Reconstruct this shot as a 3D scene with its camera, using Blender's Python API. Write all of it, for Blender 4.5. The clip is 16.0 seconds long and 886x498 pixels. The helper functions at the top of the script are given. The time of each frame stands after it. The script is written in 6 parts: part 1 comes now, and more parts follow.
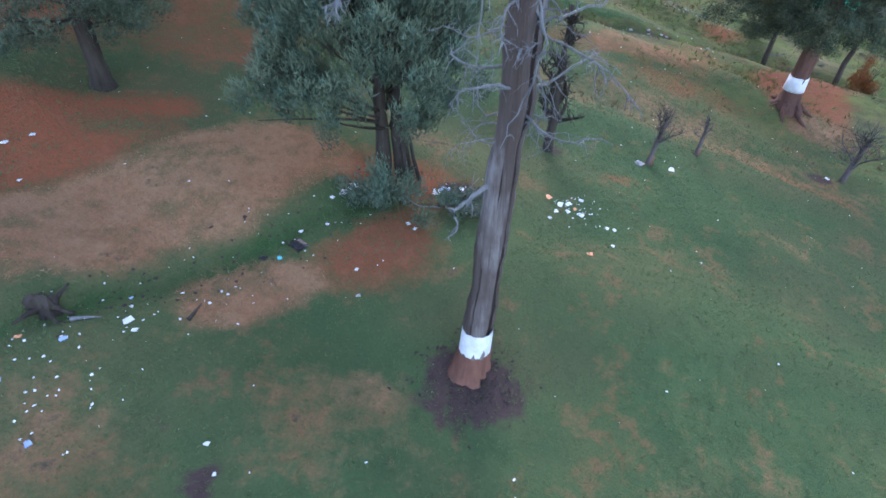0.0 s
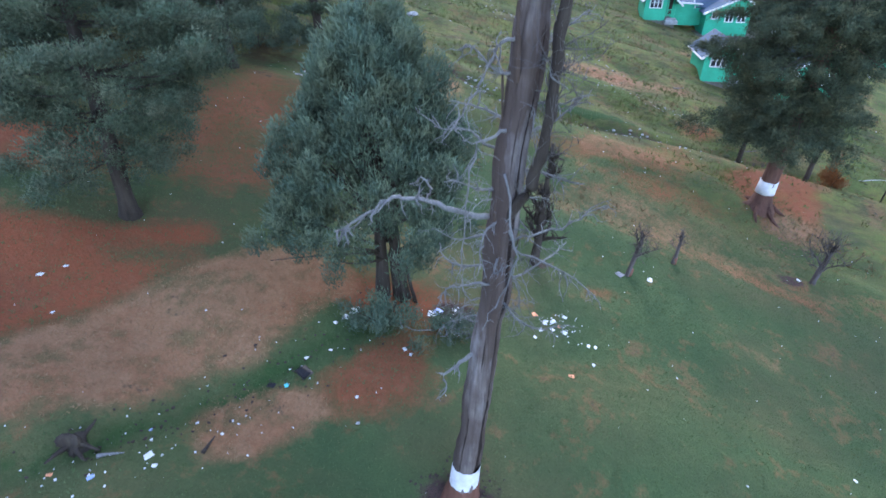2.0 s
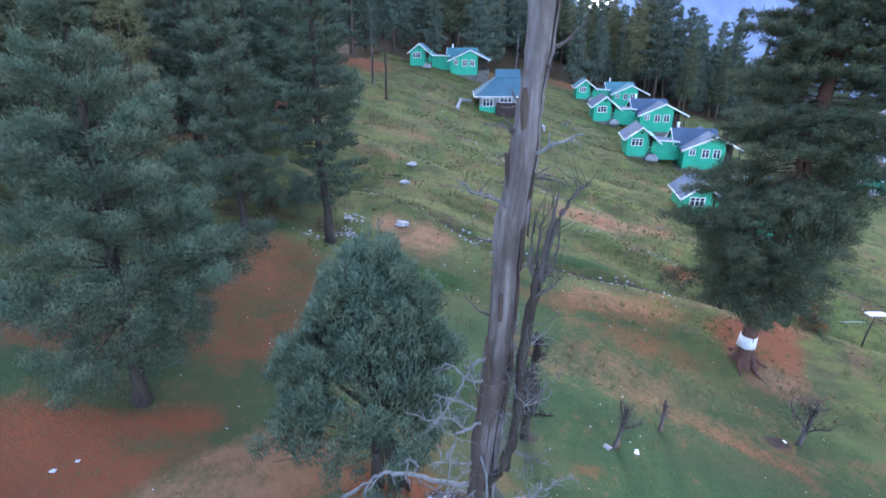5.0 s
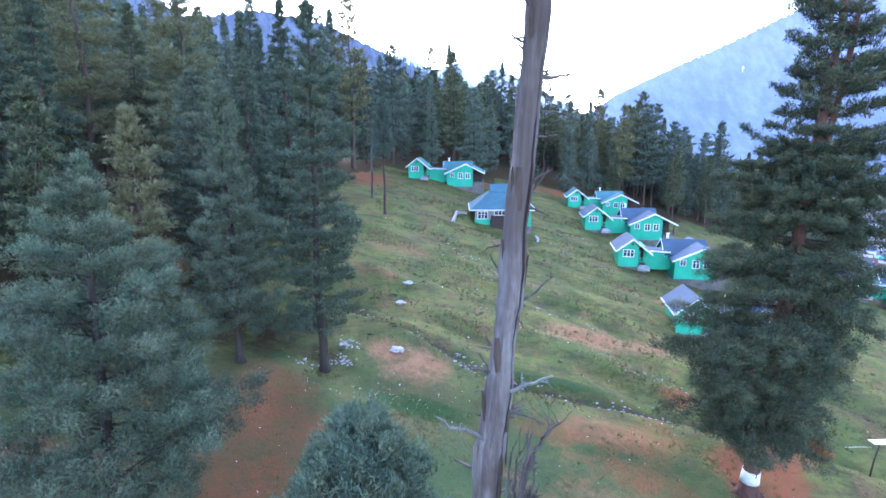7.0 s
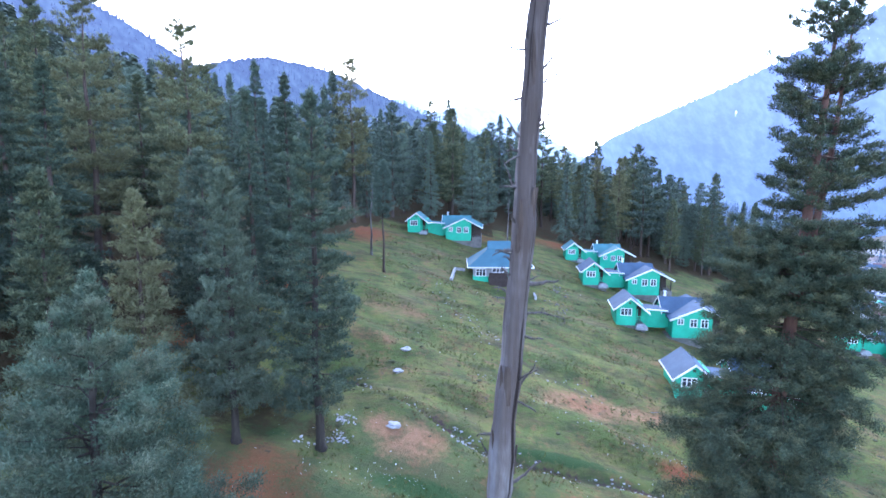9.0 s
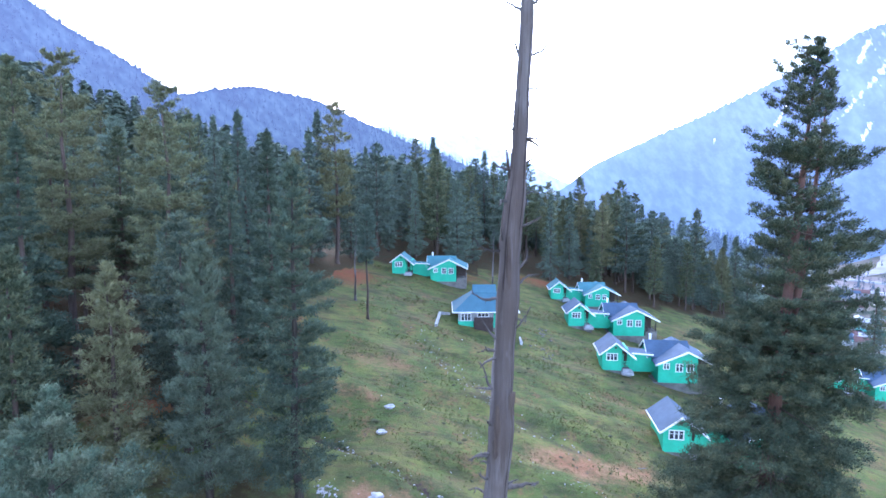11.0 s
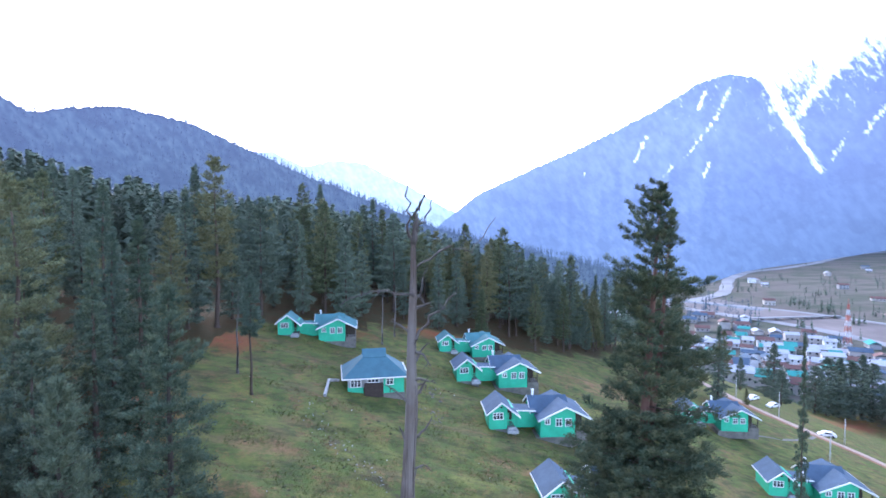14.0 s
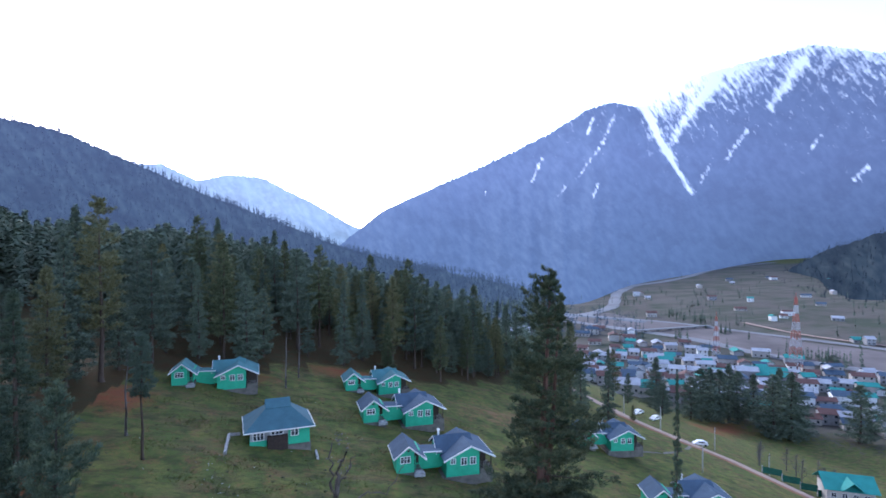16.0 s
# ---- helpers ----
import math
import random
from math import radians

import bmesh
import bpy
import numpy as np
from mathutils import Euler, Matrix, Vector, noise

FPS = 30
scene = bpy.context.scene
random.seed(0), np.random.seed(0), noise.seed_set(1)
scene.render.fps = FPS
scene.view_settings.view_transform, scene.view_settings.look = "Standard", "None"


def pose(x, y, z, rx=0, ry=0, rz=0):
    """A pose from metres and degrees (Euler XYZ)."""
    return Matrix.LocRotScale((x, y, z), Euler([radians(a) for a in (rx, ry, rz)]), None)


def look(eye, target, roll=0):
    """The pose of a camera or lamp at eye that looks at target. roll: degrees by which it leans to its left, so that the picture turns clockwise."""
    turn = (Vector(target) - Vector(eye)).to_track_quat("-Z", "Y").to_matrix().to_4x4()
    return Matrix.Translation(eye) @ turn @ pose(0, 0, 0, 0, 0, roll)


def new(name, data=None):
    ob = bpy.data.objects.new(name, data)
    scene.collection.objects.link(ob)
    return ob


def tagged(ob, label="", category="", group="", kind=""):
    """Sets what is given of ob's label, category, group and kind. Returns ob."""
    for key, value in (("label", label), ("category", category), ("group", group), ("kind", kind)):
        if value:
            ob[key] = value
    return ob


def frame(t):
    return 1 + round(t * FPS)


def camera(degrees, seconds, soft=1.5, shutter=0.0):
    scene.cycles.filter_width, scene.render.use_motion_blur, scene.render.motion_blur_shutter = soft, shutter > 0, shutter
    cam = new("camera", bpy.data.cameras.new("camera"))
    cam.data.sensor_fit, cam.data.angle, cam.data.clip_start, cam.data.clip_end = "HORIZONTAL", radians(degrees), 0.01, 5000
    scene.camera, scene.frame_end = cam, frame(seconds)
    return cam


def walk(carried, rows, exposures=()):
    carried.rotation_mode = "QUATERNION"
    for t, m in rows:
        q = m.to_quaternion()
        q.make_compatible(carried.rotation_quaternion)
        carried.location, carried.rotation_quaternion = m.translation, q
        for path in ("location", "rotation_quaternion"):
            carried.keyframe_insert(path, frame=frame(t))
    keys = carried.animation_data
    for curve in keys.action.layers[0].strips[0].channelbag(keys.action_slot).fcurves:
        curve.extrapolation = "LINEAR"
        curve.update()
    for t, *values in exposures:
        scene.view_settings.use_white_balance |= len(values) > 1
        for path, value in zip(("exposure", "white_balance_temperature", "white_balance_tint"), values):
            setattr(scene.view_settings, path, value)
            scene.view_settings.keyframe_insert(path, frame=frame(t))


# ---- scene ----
from math import pi, sin, cos, hypot, exp, tan

cam = camera(78.98, 16.0, soft=1.6, shutter=0.4)
PATH = [  # seconds, x, y, z, pitch, yaw, roll
    (0.0, 0.003, 0.001, 9.795, -37.738, 0.017, -0.110),
    (0.5, 0.063, -0.031, 10.458, -36.881, 0.029, -0.102),
    (1.0, 0.105, -0.055, 11.161, -35.387, -0.008, -0.062),
    (1.5, 0.145, -0.026, 11.833, -33.789, -0.063, 0.010),
    (2.0, 0.164, 0.025, 12.565, -32.088, -0.170, 0.109),
    (2.5, 0.180, 0.054, 13.235, -30.595, -0.201, 0.190),
    (3.0, 0.218, 0.075, 13.895, -28.930, -0.231, 0.226),
    (3.5, 0.277, 0.115, 14.514, -27.373, -0.214, 0.214),
    (4.0, 0.332, 0.122, 15.172, -25.647, -0.182, 0.169),
    (4.5, 0.386, 0.112, 15.807, -24.081, -0.119, 0.088),
    (7.0, 0.765, 0.154, 18.894, -12.102, -0.248, -0.104),
    (7.5, 0.818, 0.131, 19.498, -11.114, -0.245, -0.046),
    (8.0, 0.839, 0.107, 20.117, -10.016, -0.275, 0.017),
    (8.5, 0.862, 0.082, 20.764, -8.975, -0.320, 0.081),
    (9.0, 0.865, 0.083, 21.442, -7.930, -0.347, 0.130),
    (11.5, 1.162, 0.836, 24.800, -4.660, -2.860, -0.054),
    (12.0, 1.232, 0.801, 25.657, -4.114, -4.179, -0.038),
    (12.5, 1.181, 0.748, 26.533, -3.656, -5.832, -0.018),
    (13.0, 1.140, 0.660, 27.459, -3.177, -8.336, 0.020),
    (13.5, 1.093, 0.545, 28.391, -2.787, -10.899, 0.046),
    (14.0, 1.021, 0.380, 29.355, -2.319, -13.645, 0.039),
    (14.5, 0.945, 0.148, 30.356, -1.892, -16.296, -0.005),
    (15.0, 0.777, -0.160, 31.419, -1.445, -18.905, -0.093),
    (15.5, 0.617, -0.542, 32.495, -1.047, -21.301, -0.178),
    (16.0, 0.455, -0.956, 33.583, -0.605, -23.770, -0.206),
]
walk(cam, [(t, pose(x, y, z, 0, 0, yaw) @ pose(0, 0, 0, 90 + pitch) @ pose(0, 0, 0, 0, 0, roll)) for t, x, y, z, pitch, yaw, roll in PATH],
     [(0.0, 2.66, 5850, 15), (4.5, 2.73, 5720, 18), (7.0, 3.13, 5480, 20), (9.0, 3.1, 5430, 19), (13.0, 3.16, 5650, 19), (14.5, 2.42, 5820, 16), (16.0, 1.84, 5780, 15)])

# ---- light: an overcast dusk with the sun low behind the far valley ----
world = bpy.data.worlds.new("sky")
scene.world = world
world.use_nodes = True
wn = world.node_tree
sky = wn.nodes.new("ShaderNodeTexSky")
sky.sky_type, sky.sun_disc = "NISHITA", False
sky.sun_elevation, sky.sun_rotation = radians(24), radians(-12)
sky.air_density, sky.dust_density, sky.ozone_density, sky.altitude = 1.0, 5.0, 1.5, 2100
cloud = wn.nodes.new("ShaderNodeHueSaturation")
cloud.inputs["Saturation"].default_value = 0.75
wn.links.new(sky.outputs[0], cloud.inputs["Color"])
back = wn.nodes["Background"]
wn.links.new(cloud.outputs[0], back.inputs[0])
back.inputs[1].default_value = 0.15
sun = new("sun", bpy.data.lights.new("sun", "SUN"))
sun.data.energy, sun.data.angle, sun.data.color = 0.7, radians(25), (1.0, 0.96, 0.9)
sun.matrix_world = look((0, 0, 200), (0 + 40 * sin(radians(12)), -200 * cos(radians(12)) * 0 - 190, 110))
scene.view_settings.exposure = 0.0

# ---- materials ----


class Nodes:
    """A small hand for node trees."""

    def __init__(self, name, rough=0.8, metal=0.0, spec=0.3):
        self.m = bpy.data.materials.new(name)
        self.m.use_nodes = True
        self.t = self.m.node_tree
        self.b = self.t.nodes["Principled BSDF"]
        self.b.inputs["Roughness"].default_value = rough
        self.b.inputs["Metallic"].default_value = metal
        self.b.inputs["Specular IOR Level"].default_value = spec
        self.pos = self.t.nodes.new("ShaderNodeNewGeometry").outputs["Position"]

    def node(self, kind, **inputs):
        n = self.t.nodes.new(kind)
        for k, v in inputs.items():
            self.feed(n.inputs[k.replace("_", " ")], v)
        return n

    def feed(self, socket, v):
        if isinstance(v, bpy.types.NodeSocket):
            self.t.links.new(v, socket)
        else:
            socket.default_value = v

    def noise(self, scale, detail=4, rough=0.6, vector=None, stretch=None):
        v = vector or self.pos
        if stretch:
            mp = self.node("ShaderNodeMapping")
            self.t.links.new(v, mp.inputs[0])
            mp.inputs["Scale"].default_value = stretch
            v = mp.outputs[0]
        n = self.node("ShaderNodeTexNoise", Vector=v, Scale=scale, Detail=detail, Roughness=rough)
        return n.outputs["Fac"]

    def ramp(self, fac, lo, hi, a=0.0, b=1.0):
        n = self.node("ShaderNodeMapRange", Value=fac)
        for k, v in (("From Min", lo), ("From Max", hi), ("To Min", a), ("To Max", b)):
            n.inputs[k].default_value = v
        return n.outputs[0]

    def mix(self, fac, a, b):
        n = self.t.nodes.new("ShaderNodeMix")
        n.data_type = "RGBA"
        self.feed(n.inputs[0], fac)
        for s, v in ((n.inputs[6], a), (n.inputs[7], b)):
            self.feed(s, v if isinstance(v, bpy.types.NodeSocket) else (*v, 1) if len(v) == 3 else v)
        return n.outputs[2]

    def math(self, op, a, b=0.0):
        n = self.t.nodes.new("ShaderNodeMath")
        n.operation = op
        self.feed(n.inputs[0], a)
        self.feed(n.inputs[1], b)
        return n.outputs[0]

    def attr(self, name):
        n = self.t.nodes.new("ShaderNodeAttribute")
        n.attribute_name = name
        return n.outputs["Fac"]

    def own(self):
        return self.t.nodes.new("ShaderNodeTexCoord").outputs["Object"]

    def chance(self):
        return self.t.nodes.new("ShaderNodeObjectInfo").outputs["Random"]

    def island(self):
        return self.t.nodes.new("ShaderNodeNewGeometry").outputs["Random Per Island"]

    def done(self, colour, bump=None, strength=0.4, distance=0.05):
        self.feed(self.b.inputs["Base Color"], colour if isinstance(colour, bpy.types.NodeSocket) else (*colour, 1))
        if bump is not None:
            n = self.node("ShaderNodeBump", Height=bump)
            n.inputs["Strength"].default_value, n.inputs["Distance"].default_value = strength, distance
            self.t.links.new(n.outputs[0], self.b.inputs["Normal"])
        return self.m


def plain(name, colour, rough=0.7, metal=0.0, vary=0.25, scale=3.0, bump=0.2):
    """A paint or matter with grain and stains at two scales."""
    k = Nodes(name, rough, metal)
    fine, broad = k.noise(scale * 9, 3), k.noise(scale, 3)
    dark = tuple(c * (1 - vary) for c in colour)
    light = tuple(min(1, c * (1 + vary * 0.6)) for c in colour)
    c = k.mix(k.ramp(broad, 0.3, 0.7), dark, light)
    c = k.mix(k.ramp(fine, 0.35, 0.75, 0, 0.35), c, tuple(x * 0.6 for x in colour))
    return k.done(c, fine, bump, 0.02)


def ground_material():
    k = Nodes("meadow", 0.95, 0, 0.1)
    fine, mid, broad, tiny = k.noise(2.6, 6, 0.7), k.noise(0.55, 5), k.noise(0.09, 4), k.noise(14, 4, 0.75)
    green = k.mix(k.ramp(mid, 0.3, 0.7), GREEN_A, GREEN_B)
    green = k.mix(k.ramp(broad, 0.45, 0.68), green, GREEN_C)
    wash = k.noise(0.16, 5, 0.6, None, (0.6, 1.0, 1.0))
    green = k.mix(k.ramp(wash, 0.48, 0.72, 0, 0.6), green, (0.125, 0.098, 0.052))
    far = k.mix(k.ramp(k.noise(0.28, 5, 0.65), 0.45, 0.62), FAR_A, FAR_B)
    band = k.noise(0.3, 6, 0.7, None, (0.35, 1.0, 1.0))
    far = k.mix(k.ramp(band, 0.49, 0.62, 0, 0.75), far, (0.165, 0.118, 0.062))
    far = k.mix(k.ramp(k.noise(0.7, 6, 0.72, None, (0.4, 1.0, 1.0)), 0.47, 0.63, 0, 0.8), far, (0.048, 0.058, 0.027))
    far = k.mix(k.ramp(k.noise(2.2, 5, 0.75, None, (0.5, 1.0, 1.0)), 0.5, 0.66, 0, 0.65), far, (0.10, 0.078, 0.045))
    green = k.mix(k.attr("far"), green, far)
    wob = k.math("ADD", k.ramp(k.noise(0.35, 4, 0.6), 0.3, 0.7, -0.22, 0.22), k.math("ADD", k.ramp(fine, 0.25, 0.75, -0.3, 0.3), k.ramp(mid, 0.25, 0.75, -0.3, 0.3)))

    def mask(name, lo=0.35, hi=0.75):
        return k.ramp(k.math("ADD", k.attr(name), wob), lo, hi)
    c = k.mix(mask("red", 0.1, 0.95), green, k.mix(k.ramp(mid, 0.3, 0.7), RED, RED_B))
    straw = k.mix(k.ramp(fine, 0.3, 0.7), TAN, TAN_B)
    straw = k.mix(k.ramp(k.noise(0.4, 5, 0.65), 0.46, 0.64, 0, 0.75), straw, (0.27, 0.115, 0.058))
    straw = k.mix(k.ramp(k.noise(0.8, 5, 0.7), 0.50, 0.62, 0, 0.75), straw, (0.15, 0.125, 0.06))
    c = k.mix(mask("tan", 0.1, 0.9), c, straw)
    c = k.mix(mask("soil", 0.4, 0.7), c, SOIL)
    c = k.mix(mask("lush", 0.4, 0.8), c, LUSH)
    c = k.mix(k.ramp(k.math("ADD", k.attr("worn"), wob), 0.45, 0.85, 0, 0.8), c, (0.075, 0.062, 0.042))
    c = k.mix(mask("valley", 0.3, 0.6), c, k.mix(k.ramp(k.noise(0.02, 4), 0.4, 0.6), (0.066, 0.078, 0.058), (0.115, 0.10, 0.092)))
    strips = k.ramp(k.noise(0.02, 3, 0.5, None, (0.25, 1.6, 1.0)), 0.5, 0.56)
    c = k.mix(k.math("MULTIPLY", mask("valley", 0.3, 0.6), k.math("MULTIPLY", strips, 0.6)), c, (0.135, 0.12, 0.11))
    c = k.mix(mask("wood", 0.3, 0.7), c, k.mix(k.ramp(mid, 0.3, 0.7), (0.075, 0.04, 0.02), (0.055, 0.05, 0.025)))
    c = k.mix(k.ramp(tiny, 0.35, 0.7, 0.0, 0.28), c, (0.02, 0.03, 0.012))
    relief = k.math("ADD", tiny, k.math("MULTIPLY", fine, 2.0))
    return k.done(c, relief, 0.6, 0.12)


GREEN_A, GREEN_B, GREEN_C = (0.052, 0.089, 0.039), (0.080, 0.119, 0.048), (0.112, 0.112, 0.050)
FAR_A, FAR_B = (0.098, 0.130, 0.038), (0.172, 0.176, 0.052)
TAN, TAN_B = (0.27, 0.145, 0.078), (0.33, 0.190, 0.108)
RED, RED_B = (0.29, 0.090, 0.042), (0.215, 0.080, 0.042)
SOIL, LUSH = (0.078, 0.050, 0.047), (0.045, 0.086, 0.030)


def needles(name, a, b, tip, olive=None):
    k = Nodes(name, 0.85, 0, 0.06)
    c = k.mix(k.island(), a, b)
    c = k.mix(k.ramp(k.noise(1.3, 3, 0.6, k.own()), 0.42, 0.66), c, tip)
    c = k.mix(k.ramp(k.noise(0.35, 2, 0.6, k.own()), 0.5, 0.75, 0, 0.5), c, tuple(x * 0.6 for x in a))
    c = k.mix(k.math("MULTIPLY", k.chance(), 0.5), c, tuple(x * 0.6 for x in a))
    # needle tips are paler; shade inside and under clumps is painted in too
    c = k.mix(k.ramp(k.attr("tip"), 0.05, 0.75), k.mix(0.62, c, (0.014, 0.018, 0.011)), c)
    if olive:
        other = k.math("FRACT", k.math("MULTIPLY", k.chance(), 17.3))
        c = k.mix(k.ramp(other, 0.35, 1.0, 0, 0.65), c, olive)
    return k.done(c)


def bark(name, a, b, scale=6.0, streak=False):
    k = Nodes(name, 0.9, 0, 0.15)
    grain = k.noise(scale, 6, 0.7, k.own(), (1.0, 1.0, 0.12))
    blot = k.noise(0.9, 4, 0.6, k.own(), (1, 1, 0.5))
    c = k.mix(k.ramp(grain, 0.35, 0.65), a, b)
    c = k.mix(k.ramp(blot, 0.5, 0.75, 0, 0.75), c, tuple(x * 0.35 for x in a))
    if streak:
        long = k.noise(2.4, 5, 0.65, k.own(), (1.0, 1.0, 0.05))
        c = k.mix(k.ramp(long, 0.52, 0.6, 0, 0.9), c, (0.028, 0.020, 0.017))
        c = k.mix(k.ramp(k.noise(1.6, 5, 0.7, k.own(), (1, 1, 0.16)), 0.56, 0.66, 0, 0.6), c, (0.23, 0.22, 0.225))
    return k.done(c, grain, 0.9, 0.05)


def dead_wood():
    """Barkless silver-grey wood, near black along its splits."""
    k = Nodes("dead_wood", 0.9, 0, 0.15)
    fibre = k.noise(9.0, 6, 0.7, k.own(), (1.0, 1.0, 0.05))
    broad = k.noise(2.2, 5, 0.65, k.own(), (1.0, 1.0, 0.07))
    patch = k.noise(0.55, 4, 0.6, k.own(), (1, 1, 0.6))
    c = k.mix(k.ramp(fibre, 0.36, 0.64), (0.12, 0.099, 0.091), (0.235, 0.208, 0.20))
    c = k.mix(k.ramp(broad, 0.5, 0.55, 0, 0.72), c, (0.07, 0.052, 0.046))
    c = k.mix(k.ramp(broad, 0.30, 0.42, 0.7, 0), c, (0.23, 0.22, 0.23))
    c = k.mix(k.ramp(patch, 0.46, 0.58, 0, 0.75), c, (0.075, 0.055, 0.047))
    c = k.mix(k.ramp(k.noise(1.5, 4, 0.6, k.own(), (1, 1, 0.45)), 0.52, 0.66, 0, 0.7), c, (0.085, 0.066, 0.058))
    c = k.mix(k.ramp(k.noise(1.1, 5, 0.65, k.own(), (1, 1, 0.3)), 0.55, 0.68, 0, 0.6), c, (0.30, 0.285, 0.29))
    up = k.t.nodes.new("ShaderNodeSeparateXYZ")
    k.t.links.new(k.own(), up.inputs[0])
    c = k.mix(k.ramp(up.outputs[2], 23.0, 28.0, 0, 0.65), c, (0.10, 0.074, 0.064))
    # near-black brown along the grooves, frayed by the grain
    edge = k.math("ADD", k.attr("split_dark"), k.ramp(fibre, 0.3, 0.7, -0.25, 0.25))
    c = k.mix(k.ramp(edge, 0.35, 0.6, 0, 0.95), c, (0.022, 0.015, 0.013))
    return k.done(c, k.math("ADD", fibre, broad), 1.0, 0.06)


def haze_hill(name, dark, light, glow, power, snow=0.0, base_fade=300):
    """Far mountains: forest, rock and snow, with the haze of the air painted on as emission."""
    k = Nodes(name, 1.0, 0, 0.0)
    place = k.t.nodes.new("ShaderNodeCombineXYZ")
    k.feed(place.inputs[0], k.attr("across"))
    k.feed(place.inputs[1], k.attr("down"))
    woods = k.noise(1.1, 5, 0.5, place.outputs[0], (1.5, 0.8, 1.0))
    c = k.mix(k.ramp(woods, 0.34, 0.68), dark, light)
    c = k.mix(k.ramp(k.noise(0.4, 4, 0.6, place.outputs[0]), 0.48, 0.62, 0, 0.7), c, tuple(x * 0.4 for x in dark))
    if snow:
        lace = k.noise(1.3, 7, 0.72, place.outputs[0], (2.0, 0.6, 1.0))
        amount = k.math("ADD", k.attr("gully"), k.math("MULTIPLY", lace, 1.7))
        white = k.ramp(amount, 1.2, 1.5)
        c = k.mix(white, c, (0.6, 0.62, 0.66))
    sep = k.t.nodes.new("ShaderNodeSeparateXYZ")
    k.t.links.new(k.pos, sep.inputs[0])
    # emission that stands in for haze, dimmer toward the foot
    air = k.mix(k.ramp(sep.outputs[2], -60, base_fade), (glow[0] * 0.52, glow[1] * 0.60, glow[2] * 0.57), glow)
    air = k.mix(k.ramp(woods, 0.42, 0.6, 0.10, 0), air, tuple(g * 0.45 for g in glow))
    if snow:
        # snow is brightened by emission as well
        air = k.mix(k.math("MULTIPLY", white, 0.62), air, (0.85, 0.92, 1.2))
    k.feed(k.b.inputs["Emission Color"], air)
    # on the snowy mountain the painted haze weakens as x grows
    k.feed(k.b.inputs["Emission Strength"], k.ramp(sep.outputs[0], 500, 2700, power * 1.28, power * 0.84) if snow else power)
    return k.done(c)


MAT = {
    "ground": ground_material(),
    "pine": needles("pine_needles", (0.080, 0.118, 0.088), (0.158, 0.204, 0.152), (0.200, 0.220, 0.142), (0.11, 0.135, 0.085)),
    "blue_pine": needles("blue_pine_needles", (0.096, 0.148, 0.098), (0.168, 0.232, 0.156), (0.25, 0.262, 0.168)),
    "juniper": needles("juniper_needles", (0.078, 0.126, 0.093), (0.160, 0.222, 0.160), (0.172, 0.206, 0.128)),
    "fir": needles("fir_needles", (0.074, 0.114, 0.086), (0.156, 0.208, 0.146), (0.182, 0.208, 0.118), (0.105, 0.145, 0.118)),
    # fir needles paled and blued: distance haze put into their colour
    "hazy_fir": needles("hazy_fir_needles", (0.110, 0.158, 0.134), (0.215, 0.275, 0.222), (0.225, 0.258, 0.168), (0.15, 0.19, 0.14)),
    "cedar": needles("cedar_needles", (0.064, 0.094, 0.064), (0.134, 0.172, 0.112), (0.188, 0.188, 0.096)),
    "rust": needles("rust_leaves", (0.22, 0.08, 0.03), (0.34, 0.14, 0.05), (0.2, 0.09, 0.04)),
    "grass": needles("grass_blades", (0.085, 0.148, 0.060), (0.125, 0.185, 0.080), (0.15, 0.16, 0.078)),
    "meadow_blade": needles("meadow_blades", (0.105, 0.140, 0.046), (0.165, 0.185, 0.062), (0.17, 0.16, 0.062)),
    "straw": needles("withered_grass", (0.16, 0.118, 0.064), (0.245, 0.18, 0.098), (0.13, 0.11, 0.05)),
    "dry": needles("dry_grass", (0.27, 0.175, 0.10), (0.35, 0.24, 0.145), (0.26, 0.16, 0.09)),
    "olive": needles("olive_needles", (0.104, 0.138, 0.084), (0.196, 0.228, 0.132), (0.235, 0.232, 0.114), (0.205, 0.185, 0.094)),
    "dead_wood": dead_wood(),
    "dark_snag": bark("dark_snag", (0.06, 0.048, 0.044), (0.13, 0.115, 0.11), 6.0),
    "grey_twig": bark("grey_twig", (0.09, 0.082, 0.08), (0.15, 0.14, 0.138), 9),
    "grey_wood": bark("weathered_wood", (0.115, 0.10, 0.098), (0.19, 0.17, 0.165), 6.0, True),
    "twig": bark("lichened_twig", (0.135, 0.133, 0.136), (0.225, 0.23, 0.235), 9),
    "bark": bark("pine_bark", (0.06, 0.042, 0.034), (0.10, 0.075, 0.062)),
    "cedar_bark": bark("cedar_trunk_bark", (0.085, 0.044, 0.034), (0.135, 0.075, 0.058)),
    "root": bark("red_painted_bark", (0.13, 0.066, 0.048), (0.2, 0.098, 0.07)),
    "dark_bark": bark("dark_bark", (0.035, 0.028, 0.024), (0.065, 0.055, 0.045)),
    "limewash": plain("limewash", (0.70, 0.71, 0.74), 0.85, 0, 0.2, 5),
    "green_wall": plain("green_wall", (0.045, 0.42, 0.25), 0.6, 0, 0.14, 0.8),
    "grey_wall": plain("grey_wall", (0.30, 0.30, 0.32), 0.8, 0, 0.2, 0.8),
    "blue_roof": plain("blue_roof", (0.066, 0.104, 0.158), 0.9, 0.0, 0.2, 0.5),
    "hall_roof": plain("hall_roof", (0.062, 0.145, 0.185), 0.8, 0.0, 0.2, 0.5),
    "fence_green": plain("fence_green", (0.02, 0.11, 0.075), 0.7, 0.0, 0.25, 0.8),
